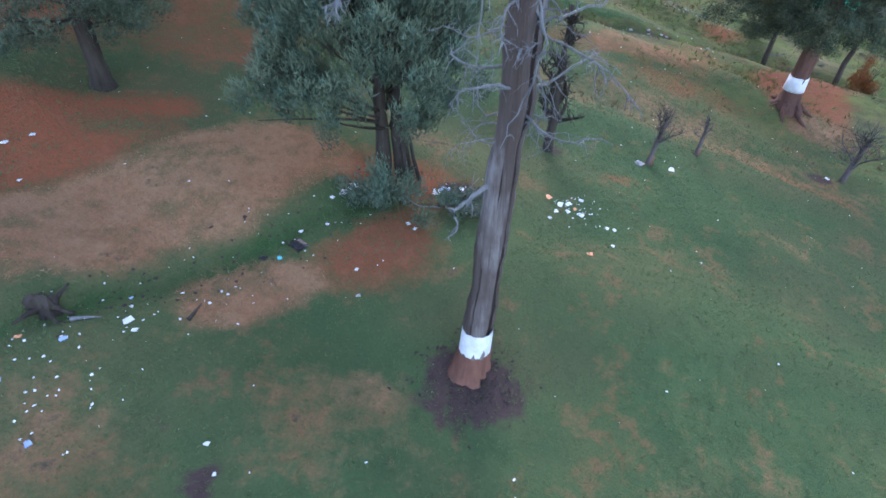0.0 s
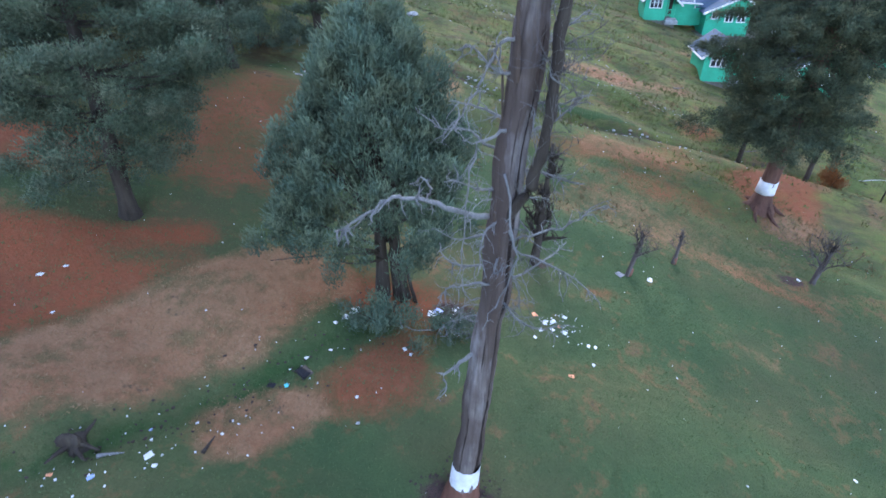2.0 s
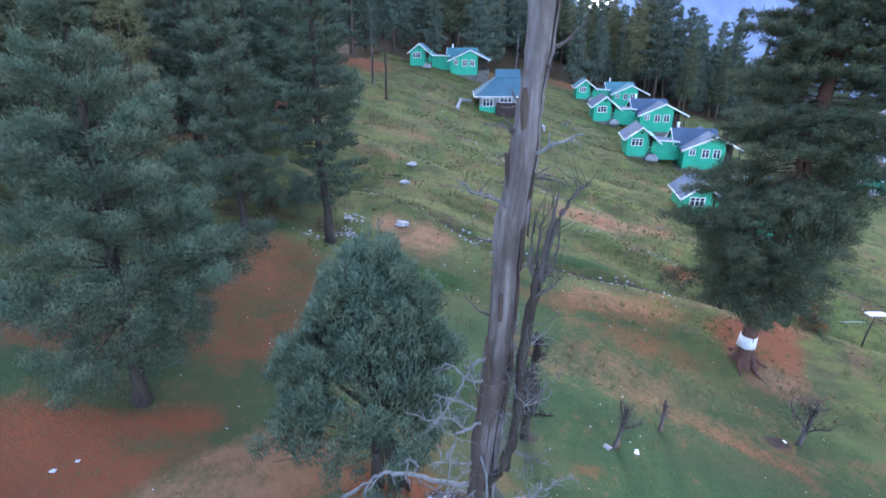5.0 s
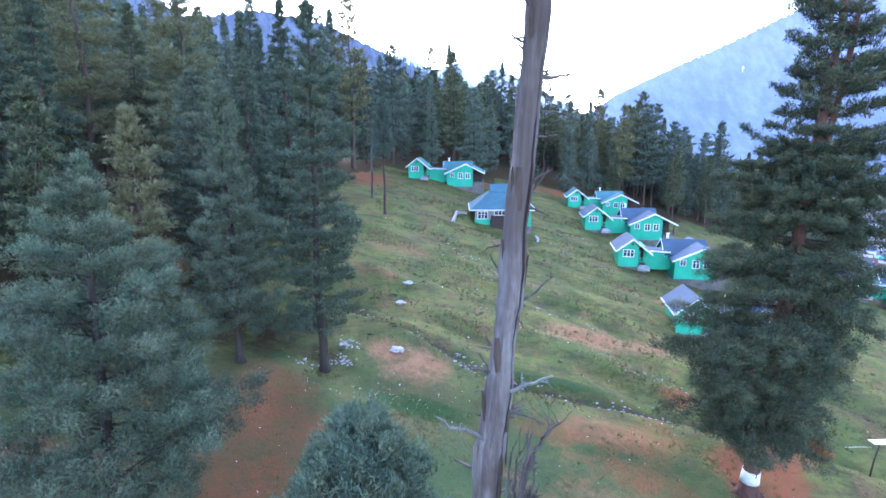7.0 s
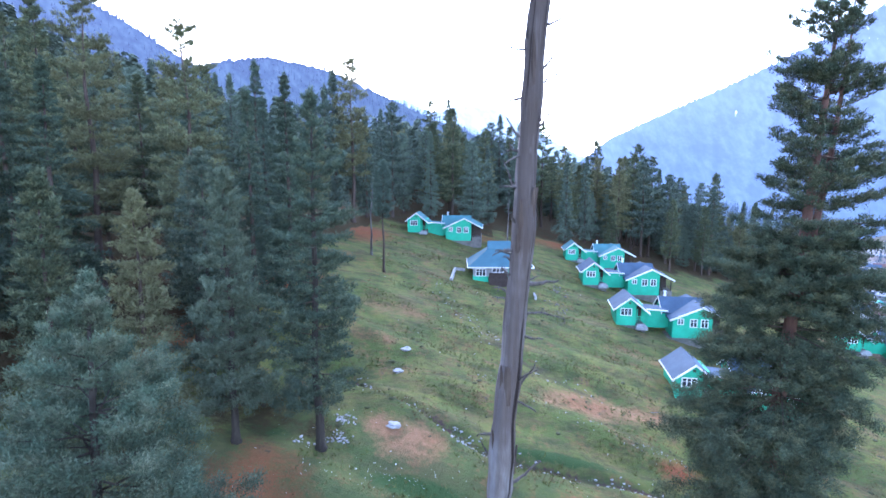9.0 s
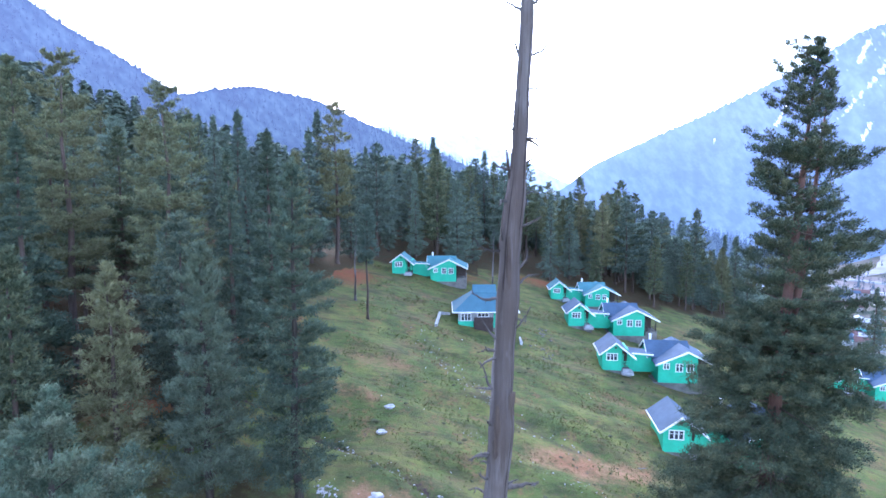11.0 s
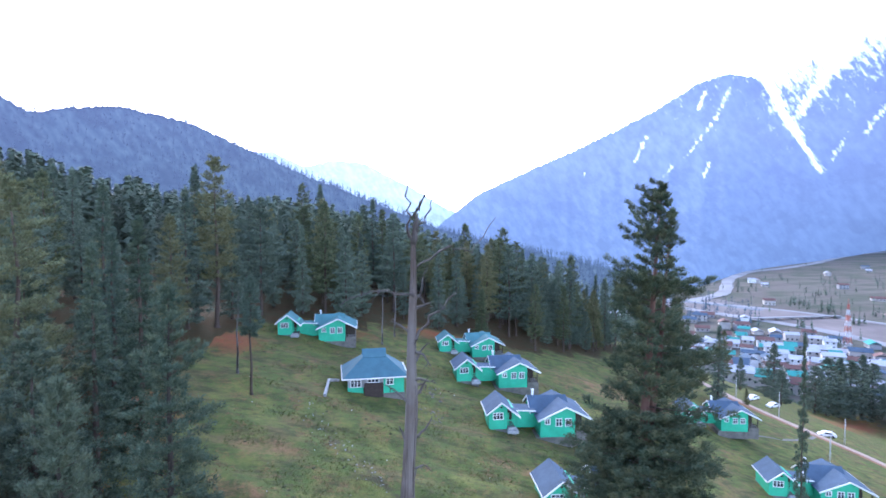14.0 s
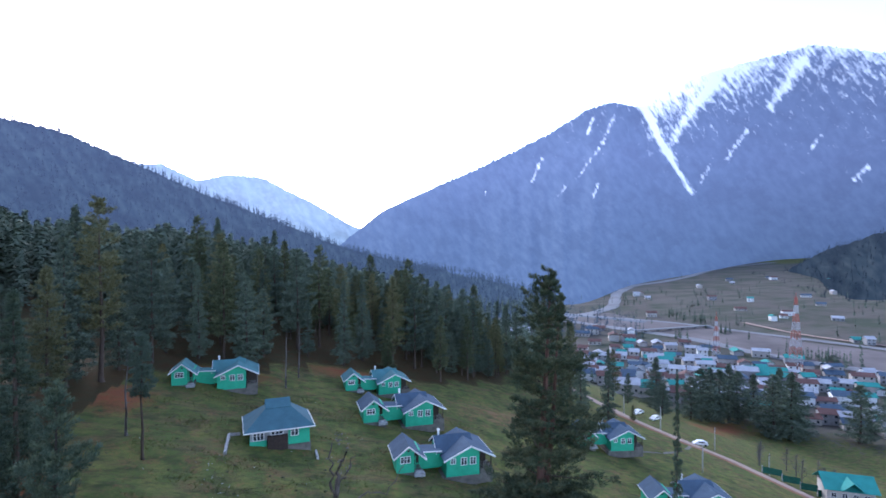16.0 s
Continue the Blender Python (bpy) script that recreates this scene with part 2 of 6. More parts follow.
    "teal_roof": plain("teal_roof", (0.07, 0.19, 0.21), 0.8, 0.0, 0.2, 0.5),
    "bright_teal": plain("bright_teal", (0.035, 0.26, 0.24), 0.75, 0.0, 0.15, 0.5),
    "white": plain("white_paint", (0.75, 0.76, 0.78), 0.55, 0, 0.12, 2),
    "glass": plain("dark_pane", (0.035, 0.04, 0.05), 0.12, 0, 0.1, 1, 0.0),
    "stone": plain("stone", (0.17, 0.155, 0.14), 0.9, 0, 0.35, 1.2, 0.6),
    "duff": plain("needle_duff", (0.22, 0.13, 0.10), 0.95, 0, 0.35, 3.0, 0.5),
    "pale_stone": plain("pale_stone", (0.43, 0.43, 0.44), 0.85, 0, 0.25, 2.0, 0.5),
    "grey_stone": plain("grey_stone", (0.36, 0.36, 0.37), 0.9, 0, 0.35, 2.0, 0.5),
    "clump": plain("weed_clump", (0.065, 0.07, 0.032), 0.95, 0, 0.5, 4.0, 0.8),
    "dark": plain("dark_timber", (0.05, 0.035, 0.03), 0.8, 0, 0.3, 3),
    "road": plain("road", (0.36, 0.265, 0.22), 0.9, 0, 0.2, 0.4, 0.4),
    "cut_bank": plain("cut_bank", (0.24, 0.12, 0.07), 0.95, 0, 0.3, 0.5, 0.6),
    "shingle": plain("river_shingle", (0.145, 0.125, 0.125), 0.9, 0, 0.35, 0.02, 0.3),
    "gravel": plain("river_gravel", (0.21, 0.215, 0.235), 0.9, 0, 0.25, 0.03, 0.3),
    "water": plain("water", (0.25, 0.28, 0.31), 0.25, 0, 0.1, 0.02, 0.1),
    "rust_roof": plain("rust_roof", (0.14, 0.075, 0.07), 0.8, 0.0, 0.3, 0.2),
    "white_roof": plain("white_roof", (0.38, 0.40, 0.46), 0.7, 0.0, 0.2, 0.2),
    "plaster": plain("plaster", (0.45, 0.42, 0.40), 0.85, 0, 0.2, 0.3),
    "mast_red": plain("mast_red", (0.42, 0.13, 0.10), 0.5, 0.1, 0.1, 1),
    "mast_white": plain("mast_white", (0.5, 0.5, 0.54), 0.5, 0.1, 0.1, 1),
    "car_white": plain("car_paint", (0.7, 0.71, 0.73), 0.3, 0.1, 0.05, 1, 0.0),
    "tyre": plain("tyre", (0.02, 0.02, 0.02), 0.8, 0, 0.2, 5),
    "paper": plain("white_litter", (0.78, 0.79, 0.82), 0.7, 0, 0.15, 6, 0.4),
    "blue_bag": plain("blue_litter", (0.35, 0.45, 0.75), 0.5, 0, 0.2, 6, 0.4),
    "orange_bag": plain("orange_litter", (0.85, 0.36, 0.18), 0.5, 0, 0.2, 6, 0.4),
    "cyan_bag": plain("cyan_litter", (0.12, 0.55, 0.65), 0.5, 0, 0.2, 6, 0.4),
    "black_bag": plain("black_litter", (0.018, 0.018, 0.022), 0.45, 0, 0.2, 6, 0.4),
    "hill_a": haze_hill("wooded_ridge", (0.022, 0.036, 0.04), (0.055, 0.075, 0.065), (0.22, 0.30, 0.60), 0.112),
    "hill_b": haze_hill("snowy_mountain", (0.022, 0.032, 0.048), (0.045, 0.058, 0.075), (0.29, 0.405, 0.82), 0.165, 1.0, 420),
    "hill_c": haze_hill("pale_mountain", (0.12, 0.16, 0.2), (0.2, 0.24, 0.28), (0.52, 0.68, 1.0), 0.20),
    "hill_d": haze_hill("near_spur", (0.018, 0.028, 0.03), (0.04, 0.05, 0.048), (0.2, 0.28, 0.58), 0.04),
}

# ---- tools for shapes ----


def mesh_of(name, verts, faces, material, smooth=False):
    me = bpy.data.meshes.new(name)
    me.from_pydata([tuple(v) for v in np.asarray(verts, float)], [], [tuple(f) for f in np.asarray(faces).tolist()])
    me.materials.append(MAT[material])
    if smooth:
        me.polygons.foreach_set("use_smooth", [True] * len(me.polygons))
    return me


def soup(name, tris, material):
    """A mesh of loose triangles: array of n x 3 x 3, perhaps with how light each leaf is painted."""
    tris, leaf_light = tris if isinstance(tris, tuple) else (tris, np.full(len(tris), 0.6))
    tris = np.asarray(tris, np.float32)
    n = len(tris)
    me = bpy.data.meshes.new(name)
    me.vertices.add(3 * n)
    me.vertices.foreach_set("co", tris.reshape(-1))
    me.loops.add(3 * n)
    me.loops.foreach_set("vertex_index", np.arange(3 * n, dtype=np.int32))
    me.polygons.add(n)
    me.polygons.foreach_set("loop_start", np.arange(0, 3 * n, 3, dtype=np.int32))
    me.update(calc_edges=True)
    # carries paler needle tips together with the painted light of each clump
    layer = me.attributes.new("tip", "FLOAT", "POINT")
    layer.data.foreach_set("value", np.column_stack([leaf_light * 0.7, leaf_light * 0.7, 0.25 + 0.75 * leaf_light]).reshape(-1).astype(np.float32))
    me.materials.append(MAT[material])
    return me


def under(name, me, parent, label=""):
    """A part: one mesh object under a thing or a part."""
    ob = new(name, me)
    ob.parent = parent
    return tagged(ob, label) if label else ob


def part(name, bm, material, parent, label=""):
    me = bpy.data.meshes.new(name)
    bm.to_mesh(me)
    bm.free()
    me.materials.append(MAT[material])
    return under(name, me, parent, label)


def thing(name, m, label, category, group="", kind=""):
    ob = new(name)
    ob.empty_display_size = 0.3
    ob.matrix_world = m
    return tagged(ob, label, category, group, kind)


def box(bm, x0, x1, y0, y1, z0, z1, bevel=0.0):
    g = bmesh.ops.create_cube(bm, size=1, matrix=Matrix.LocRotScale(((x0 + x1) / 2, (y0 + y1) / 2, (z0 + z1) / 2), None, (x1 - x0, y1 - y0, z1 - z0)))
    if bevel:
        edges = list({e for v in g["verts"] for e in v.link_edges})
        bmesh.ops.bevel(bm, geom=edges, offset=bevel, segments=1, affect="EDGES")
    return bm


def boxes(*sizes, bevel=0.0):
    bm = bmesh.new()
    for s in sizes:
        box(bm, *s, bevel=bevel)
    return bm


def extruded(profile, y0, y1):
    """A prism along y of a profile in x and z."""
    bm = bmesh.new()
    a = [bm.verts.new((x, y0, z)) for x, z in profile]
    b = [bm.verts.new((x, y1, z)) for x, z in profile]
    n = len(profile)
    bm.faces.new(a)
    bm.faces.new(b[::-1])
    for i in range(n):
        bm.faces.new((a[i], b[i], b[(i + 1) % n], a[(i + 1) % n]))
    bmesh.ops.recalc_face_normals(bm, faces=bm.faces)
    return bm


def turned(bm, degrees, at=(0, 0, 0)):
    bmesh.ops.transform(bm, matrix=pose(*at, 0, 0, degrees), verts=bm.verts)
    return bm


def tube(points, radii, sides=8, knobs=0.0, rng=None):
    """Vertices and faces of a tapered, bent tube."""
    pts, rad = np.asarray(points, float), np.asarray(radii, float)
    d = np.gradient(pts, axis=0)
    d /= np.linalg.norm(d, axis=1)[:, None] + 1e-9
    ref = np.where(np.abs(d[:, 2:3]) > 0.9, [[1.0, 0, 0]], [[0, 0, 1.0]])
    s = np.cross(d, ref)
    s /= np.linalg.norm(s, axis=1)[:, None] + 1e-9
    q = np.cross(d, s)
    a = np.arange(sides) * 2 * pi / sides
    r = rad[:, None] * np.ones(sides)
    if knobs and rng is not None:
        r = r * (1 + knobs * rng.normal(size=r.shape))
    v = pts[:, None] + r[..., None] * (np.cos(a)[None, :, None] * s[:, None] + np.sin(a)[None, :, None] * q[:, None])
    v = v.reshape(-1, 3)
    f = []
    for i in range(len(pts) - 1):
        for j in range(sides):
            k = (j + 1) % sides
            f.append((i * sides + j, i * sides + k, (i + 1) * sides + k, (i + 1) * sides + j))
    v = np.vstack([v, pts[-1:], pts[:1]])
    n = len(v)
    for j in range(sides):
        k = (j + 1) % sides
        f.append(((len(pts) - 1) * sides + j, (len(pts) - 1) * sides + k, n - 2))
        f.append((k, j, n - 1))
    return v, f


def tubes(name, parts, material, smooth=True):
    vs, fs, n = [], [], 0
    for v, f in parts:
        vs.append(v)
        fs += [tuple(i + n for i in q) for q in f]
        n += len(v)
    me = bpy.data.meshes.new(name)
    me.from_pydata(np.vstack(vs).tolist(), [], fs)
    me.materials.append(MAT[material])
    if smooth:
        me.polygons.foreach_set("use_smooth", [True] * len(me.polygons))
    return me


# ---- the ground ----
STREAM = [(-16, 47), (-6.1, 42.7), (-4.8, 40.8), (1.8, 36.8), (4.1, 35.6), (9.7, 35.6), (17.0, 35.4), (26, 35.5), (38, 33)]
DITCH = [(-14, 6.0), (-9.0, 8.4), (-7.3, 10.0), (-4.7, 11.8), (-2.4, 13.6)]
BUMPS = [(5, 12.8, 0.65, 4.0), (-7.3, 43, -0.9, 3.0), (18.5, 23, -0.5, 4.0), (-2.3, 39, 0.7, 3.5),
         (30, 87, -0.3, 8.0), (30, 69, 0.3, 7.0), (-8, 9.5, -0.25, 3.0), (-6, 14, 0.25, 2.5)]


def along(px, py, line):
    """Distance of points from a polyline."""
    best = np.full(np.shape(px), 1e9)
    for (ax, ay), (bx, by) in zip(line, line[1:]):
        dx, dy = bx - ax, by - ay
        f = np.clip(((px - ax) * dx + (py - ay) * dy) / (dx * dx + dy * dy), 0, 1)
        best = np.minimum(best, np.hypot(px - ax - f * dx, py - ay - f * dy))
    return best


def height(px, py):
    """Height of the ground."""
    px, py = np.asarray(px, float), np.asarray(py, float)
    yc = np.where(py > 120, 120 + 30 * (1 - np.exp(-np.maximum(py - 120, 0) / 30)), np.maximum(py, -40))
    back = np.clip((py - 125) / 140, 0, 1)
    back = back * back * (3 - 2 * back)
    xc = np.clip(px, -400, 420) * np.where(px < 0, 1 - 0.78 * back, 1)
    u, v = xc / 36, yc / 60
    h = -1.286 - 7.682 * u + 7.075 * v - 0.551 * np.where(u > 0, u * u, 0.6 * np.abs(u)) - 0.669 * u * v + 0.359 * v * v + 0.059 * u * v * v
    h = h + 0.0002 * np.minimum(px + 40, 0).clip(-320, 0) ** 2 * np.clip((py + 20) / 80, 0, 1)
    drop = np.clip((py - 84) / 40, 0, 1) * np.clip((4 - px) / 30, 0, 1) * np.clip((px + 110) / 50, 0, 1) * (1 - back)
    h = h - 6.0 * drop * drop * (3 - 2 * drop)
    for bx, by, amp, rad in BUMPS:
        h = h + amp * np.exp(-((px - bx) ** 2 + (py - by) ** 2) / (2 * rad * rad))
    near = np.exp(-(np.maximum(np.hypot(px - 8, py - 40) - 90, 0) / 40) ** 2)
    w = py + 0.25 * px
    h = h + near * (0.23 * np.sin(w * 0.55 + 1.3 * np.sin(px * 0.16) + 0.7) + 0.13 * np.sin(w * 1.17 + 1.1 * np.sin(px * 0.27 + 2)) + 0.04 * np.sin(px * 1.3 + 0.8 * py))
    h = h - 0.45 * np.exp(-(along(px, py, STREAM) / 0.55) ** 2) - 0.28 * np.exp(-(along(px, py, DITCH) / 0.6) ** 2)
    far = np.hypot(px, py)
    floor = -62 + 0.012 * np.maximum(far - 400, 0)
    return floor + 8 * np.logaddexp(0, (h - floor) / 8)


def z_at(px, py):
    return float(height(px, py))


def graded(dense, lo, hi, step):
    """Grid lines: even within dense, widening out to lo and hi."""
    a, b = dense
    line = list(np.arange(a, b + step / 2, step))
    s, p = step, b
    while p < hi:
        s *= 1.09
        p += s
        line.append(min(p, hi))
    s, p = step, a
    while p > lo:
        s *= 1.12
        p -= s
        line.insert(0, max(p, lo))
    return np.array(line)


def blob(gx, gy, spots):
    m = np.zeros(gx.shape)
    for bx, by, rx, ry, turn in spots:
        c, s = cos(radians(turn)), sin(radians(turn))
        dx, dy = gx - bx, gy - by
        e = ((dx * c + dy * s) / rx) ** 2 + ((dy * c - dx * s) / ry) ** 2
        m = np.maximum(m, np.exp(-1.15 * e * np.sqrt(e)))
    return m


TREELINE = [(-90, 14), (-60, 18), (-34, 25), (-24, 34), (-20, 50), (-18, 64), (-16, 74), (-13, 88), (-9, 99), (8, 104), (22, 113), (40, 117), (52, 116), (75, 128), (95, 150), (120, 190)]


def wooded(px, py):
    tx, ty = zip(*TREELINE)
    return (py > np.interp(px, tx, ty)) & (px < 110)


gxs, gys = graded((-20, 30), -1800, 4800, 0.4), graded((3, 52), -120, 4800, 0.4)
gx, gy = np.meshgrid(gxs, gys)
gz = height(gx, gy)
rows, cols = gx.shape
idx = np.arange(rows * cols).reshape(rows, cols)
quads = np.stack([idx[:-1, :-1], idx[:-1, 1:], idx[1:, 1:], idx[1:, :-1]], -1).reshape(-1, 4)
ground_mesh = mesh_of("ground", np.stack([gx, gy, gz], -1).reshape(-1, 3), quads, "ground", True)
far_mask = np.clip((np.hypot(gx, gy) - 26) / 14, 0, 1)


def patch(gx, gy, outline, soft=0.9):
    """1 within an outline, fading to 0 outside it."""
    inside = np.zeros(gx.shape, bool)
    ring_of = list(zip(outline, outline[1:] + outline[:1]))
    for (ax, ay), (bx, by) in ring_of:
        if ay != by:
            inside ^= ((ay > gy) != (by > gy)) & (gx < (bx - ax) * (gy - ay) / (by - ay) + ax)
    away = along(gx, gy, outline + outline[:1])
    return np.clip(0.5 + np.where(inside, away, -away) / soft, 0, 1)


WORN_PATH = [(2.2, 71), (0.8, 67.5), (1.6, 65.2), (3.0, 61.6), (4.8, 58.4), (6.6, 54.6), (8.4, 52.0), (12, 49.5), (16, 47.2)]
DRY_RISE = [(-12.6, 10.6), (-11.6, 12.1), (-10.9, 12.7), (-9.5, 13.8), (-8.2, 14.9), (-7.3, 15.9), (-6.5, 16.6), (-5.0, 16.7), (-3.4, 16.2), (-2.8, 15.0), (-4.4, 13.3), (-5.3, 12.0), (-7.3, 11.2), (-8.8, 9.8), (-10.1, 9.2), (-12.4, 9.0)]
DRY_ISLAND = [(-6.8, 10.1), (-6.5, 10.7), (-5.8, 11.1), (-4.6, 11.2), (-3.4, 11.0), (-3.0, 10.7), (-3.5, 10.1), (-4.4, 9.4), (-5.1, 8.9), (-5.9, 8.8)]
RED_SLOPE = [(-24, 14.5), (-15.5, 16.2), (-12.2, 16.4), (-10.1, 17.0), (-8.4, 17.4), (-7.5, 16.7), (-8.3, 15.0), (-9.6, 13.9), (-11.0, 12.6), (-12.4, 11.4), (-20, 9.5)]
RED_HOLLOW = [(-11.5, 31), (-8.1, 31), (-6.0, 28), (-5.2, 27), (-6.0, 23.5), (-6.9, 20.0), (-8.7, 19.6), (-11.1, 19.6), (-12.6, 25.6)]
RED_TONGUE = [(-3.8, 11.1), (-2.9, 12.0), (-2.0, 12.9), (-0.8, 13.7), (-0.1, 12.9), (-0.2, 11.6), (-0.7, 10.8), (-2.0, 10.5), (-3.1, 10.4)]
CEDAR_DUFF = [(18.0, 31.0), (20.5, 33.5), (25.5, 34.5), (24.3, 30.1), (21.5, 26.4), (19.6, 26.2), (18.2, 28.2)]
olive_gap = 0.55 * patch(gx, gy, [(-11.2, 15.4), (-9.0, 15.8), (-7.6, 16.6), (-7.8, 16.1), (-9.0, 15.1), (-11.0, 14.8)], 0.8)
masks = {
    "red": np.maximum.reduce([patch(gx, gy, RED_SLOPE, 1.0) - olive_gap, 0.62 * patch(gx, gy, RED_HOLLOW, 2.0), 0.8 * patch(gx, gy, RED_TONGUE, 0.9), 0.85 * patch(gx, gy, CEDAR_DUFF, 1.2),
                              blob(gx, gy, [(-1.6, 15.0, 2.4, 1.3, 0), (-19, 60, 6, 9, 0), (-12, 87, 6, 5, 0), (-26, 46, 9, 9, 0), (19.3, 38.4, 1.8, 1.2, 0), (24, 34, 3, 1.5, 0), (-16, 21, 4, 2.2, 0), (3, 101, 9, 2.5, 0), (30, 112, 12, 3, 0), (225, 176, 30, 8, 25), (100, 112, 12, 3, 40), (192, 160, 14, 7, 20)])])
    + 0.6 * blob(gx, gy, [(13.5, 31.5, 5.0, 2.4, 10), (12.5, 28, 4.5, 1.4, -8), (15.5, 21.0, 3.6, 1.2, -25), (8.0, 30.5, 3, 1.2, 0), (6.5, 17.4, 0.7, 0.4, 0), (17.7, 21.6, 0.9, 0.5, 0)]),
    "tan": np.maximum.reduce([patch(gx, gy, DRY_RISE, 0.7), patch(gx, gy, DRY_ISLAND, 0.6),
                              0.26 * blob(gx, gy, [(-8.8, 5.6, 3.2, 1.6, 0), (-2.0, 6.6, 2.0, 1.5, 5), (6.5, 5.5, 2.4, 1.2, 0)]), 0.5 * blob(gx, gy, [(-2.0, 7.6, 1.6, 0.7, 5), (10, 24.5, 5.5, 2.0, -8), (11.5, 31.5, 4, 1.4, 0), (15.5, 21.8, 4, 1.6, -12), (13.3, 15.0, 1.6, 0.4, -40), (-4, 58, 5, 1.6, -10), (-6, 50, 4, 1.2, -15), (26, 60, 5, 1.2, -10), (60, 100, 16, 6, 0)]),
                              0.8 * patch(gx, gy, [(9.7, 47.2), (15.3, 48.0), (22.2, 47.6), (21.0, 44.6), (13.6, 43.4), (9.5, 44.4)], 1.6), blob(gx, gy, [(20.6, 27.2, 1.7, 1.5, 0)]),
                              0.9 * patch(gx, gy, [(-4.6, 36.3), (-2.5, 36.5), (1.4, 35.6), (0.7, 33.1), (-2.9, 32.9)], 1.4)]),
    "soil": blob(gx, gy, [(0.6, 8.0, 1.65, 1.3, 0), (-4.5, 5.2, 0.5, 0.4, 0), (17.6, 22.0, 0.9, 0.6, 0), (6.6, 78, 3, 1.0, 0), (0.6, 14.7, 1.0, 0.5, 0), (4.1, 18.8, 0.6, 0.4, 0)]) + 0.5 * blob(gx, gy, [(-5.6, 6.3, 0.5, 0.8, 10)])
    + np.exp(-(along(gx, gy, STREAM) / 0.42) ** 2) * 0.72,
    "worn": np.exp(-(along(gx, gy, WORN_PATH) / 0.5) ** 2) * 0.8 + 0.75 * blob(gx, gy, [(6.0, 53.5, 1.6, 0.5, -30), (11.3, 50.9, 1.4, 0.4, 0), (3.4, 60.5, 1.0, 0.5, 0)]),
    "lush": blob(gx, gy, [(-0.5, 30.7, 4.2, 1.1, -3), (9, 36.8, 6, 0.7, 0), (-10.5, 33.5, 2, 1.2, 0)]) + 0.7 * np.exp(-(along(gx, gy, DITCH) / 0.6) ** 2),
    "wood": np.maximum(wooded(gx, gy) * 1.0, 0.6 * blob(gx, gy, [(-12, 35, 4.5, 3.5, 0), (-7, 34.5, 2.2, 1.6, 0), (-18, 30, 6, 6, 0)])),
    "far": far_mask,
    "valley": np.clip((np.hypot(gx, gy) - 290) / 60, 0, 1) * (gz < -40),
}
for name, values in masks.items():
    layer = ground_mesh.attributes.new(name, "FLOAT", "POINT")
    layer.data.foreach_set("value", values.reshape(-1).astype(np.float32))
tagged(new("ground", ground_mesh), "grassy hillside meadow with bare red soil and dry patches", "ground", kind="structure")


def ribbon(name, line, width, material, label, category, lift=0.06, step=3.0, sink=0.0):
    """A strip that lies along a line on the ground."""
    pts = []
    for (ax, ay), (bx, by) in zip(line, line[1:]):
        n = max(2, int(hypot(bx - ax, by - ay) / step))
        pts += [(ax + (bx - ax) * i / n, ay + (by - ay) * i / n) for i in range(n)]
    pts = np.array(pts + [line[-1]], float)
    for _ in range(6):
        pts[1:-1] = (pts[:-2] + 2 * pts[1:-1] + pts[2:]) / 4
    d = np.gradient(pts, axis=0)
    d /= np.linalg.norm(d, axis=1)[:, None]
    side = np.stack([d[:, 1], -d[:, 0]], 1)
    w = width * (1 + 0.08 * np.sin(np.arange(len(pts)) * 0.9)) / 2
    lanes = []
    for f in (-1, -0.5, 0, 0.5, 1):
        p = pts + side * (w * f)[:, None]
        lanes.append(np.column_stack([p, height(p[:, 0], p[:, 1]) + lift - (sink if abs(f) == 1 else 0)]))
    v = np.concatenate(lanes)
    n = len(pts)
    f = [(k * n + i, (k + 1) * n + i, (k + 1) * n + i + 1, k * n + i + 1) for k in range(4) for i in range(n - 1)]
    return tagged(new(name, mesh_of(name, v, f, material, True)), label, category, kind="structure")


ROAD = [(118, 160), (116, 138), (116, 127), (123, 116), (131, 110.5), (138, 104), (141, 92), (146, 84), (156, 70), (170, 50)]
ribbon("road", ROAD, 6.0, "road", "pale concrete road across the slope", "road", 0.30, sink=0.25)
ribbon("bank", [(x - 3.6, y - 0.6) for x, y in ROAD[2:]], 3.2, "cut_bank", "bare orange earth bank beside the road", "bank", 0.2, sink=0.2)
ribbon("footpath", [(91, 94), (98, 96), (106, 98), (118, 104), (126, 110)], 0.8, "stone", "narrow concrete footpath over the grass", "path", 0.05)
BED = [(440, 560), (432, 500), (452, 440), (466, 385), (470, 330), (478, 270), (490, 230), (520, 90)]
ribbon("riverbed", BED, 96, "shingle", "wide brown shingle bed of a braided river", "river", 0.5, 12, sink=0.7)
ribbon("river_channel", [(405, 590), (428, 563), (459, 506), (495, 450), (505, 390), (524, 316), (535, 268), (560, 120)], 11, "gravel", "pale gravel channel of the river", "river", 0.8, 12, sink=0.2)
ribbon("river_channel_side", [(380, 560), (391, 515), (406, 456), (423, 410), (431, 362), (422, 313), (430, 257), (445, 223), (470, 90)], 15, "gravel", "pale gravel side channel of the river", "river", 0.8, 12, sink=0.2)
ribbon("upper_river", [(405, 545), (440, 548), (521, 591), (600, 675), (652, 733), (786, 834), (894, 866), (1074, 952), (1420, 1156), (1865, 1285)], 17, "gravel", "pale river winding up the valley", "river", 0.95, 12, sink=0.4)
ribbon("river", [(398, 585), (425, 548), (448, 500), (462, 470)], 10, "water", "grey shallow water over gravel", "river", 1.1, 12)
ribbon("valley_road", [(560, 420), (540, 350), (548, 290), (575, 200)], 6, "road", "pale road along the valley floor", "road", 0.8, 12)
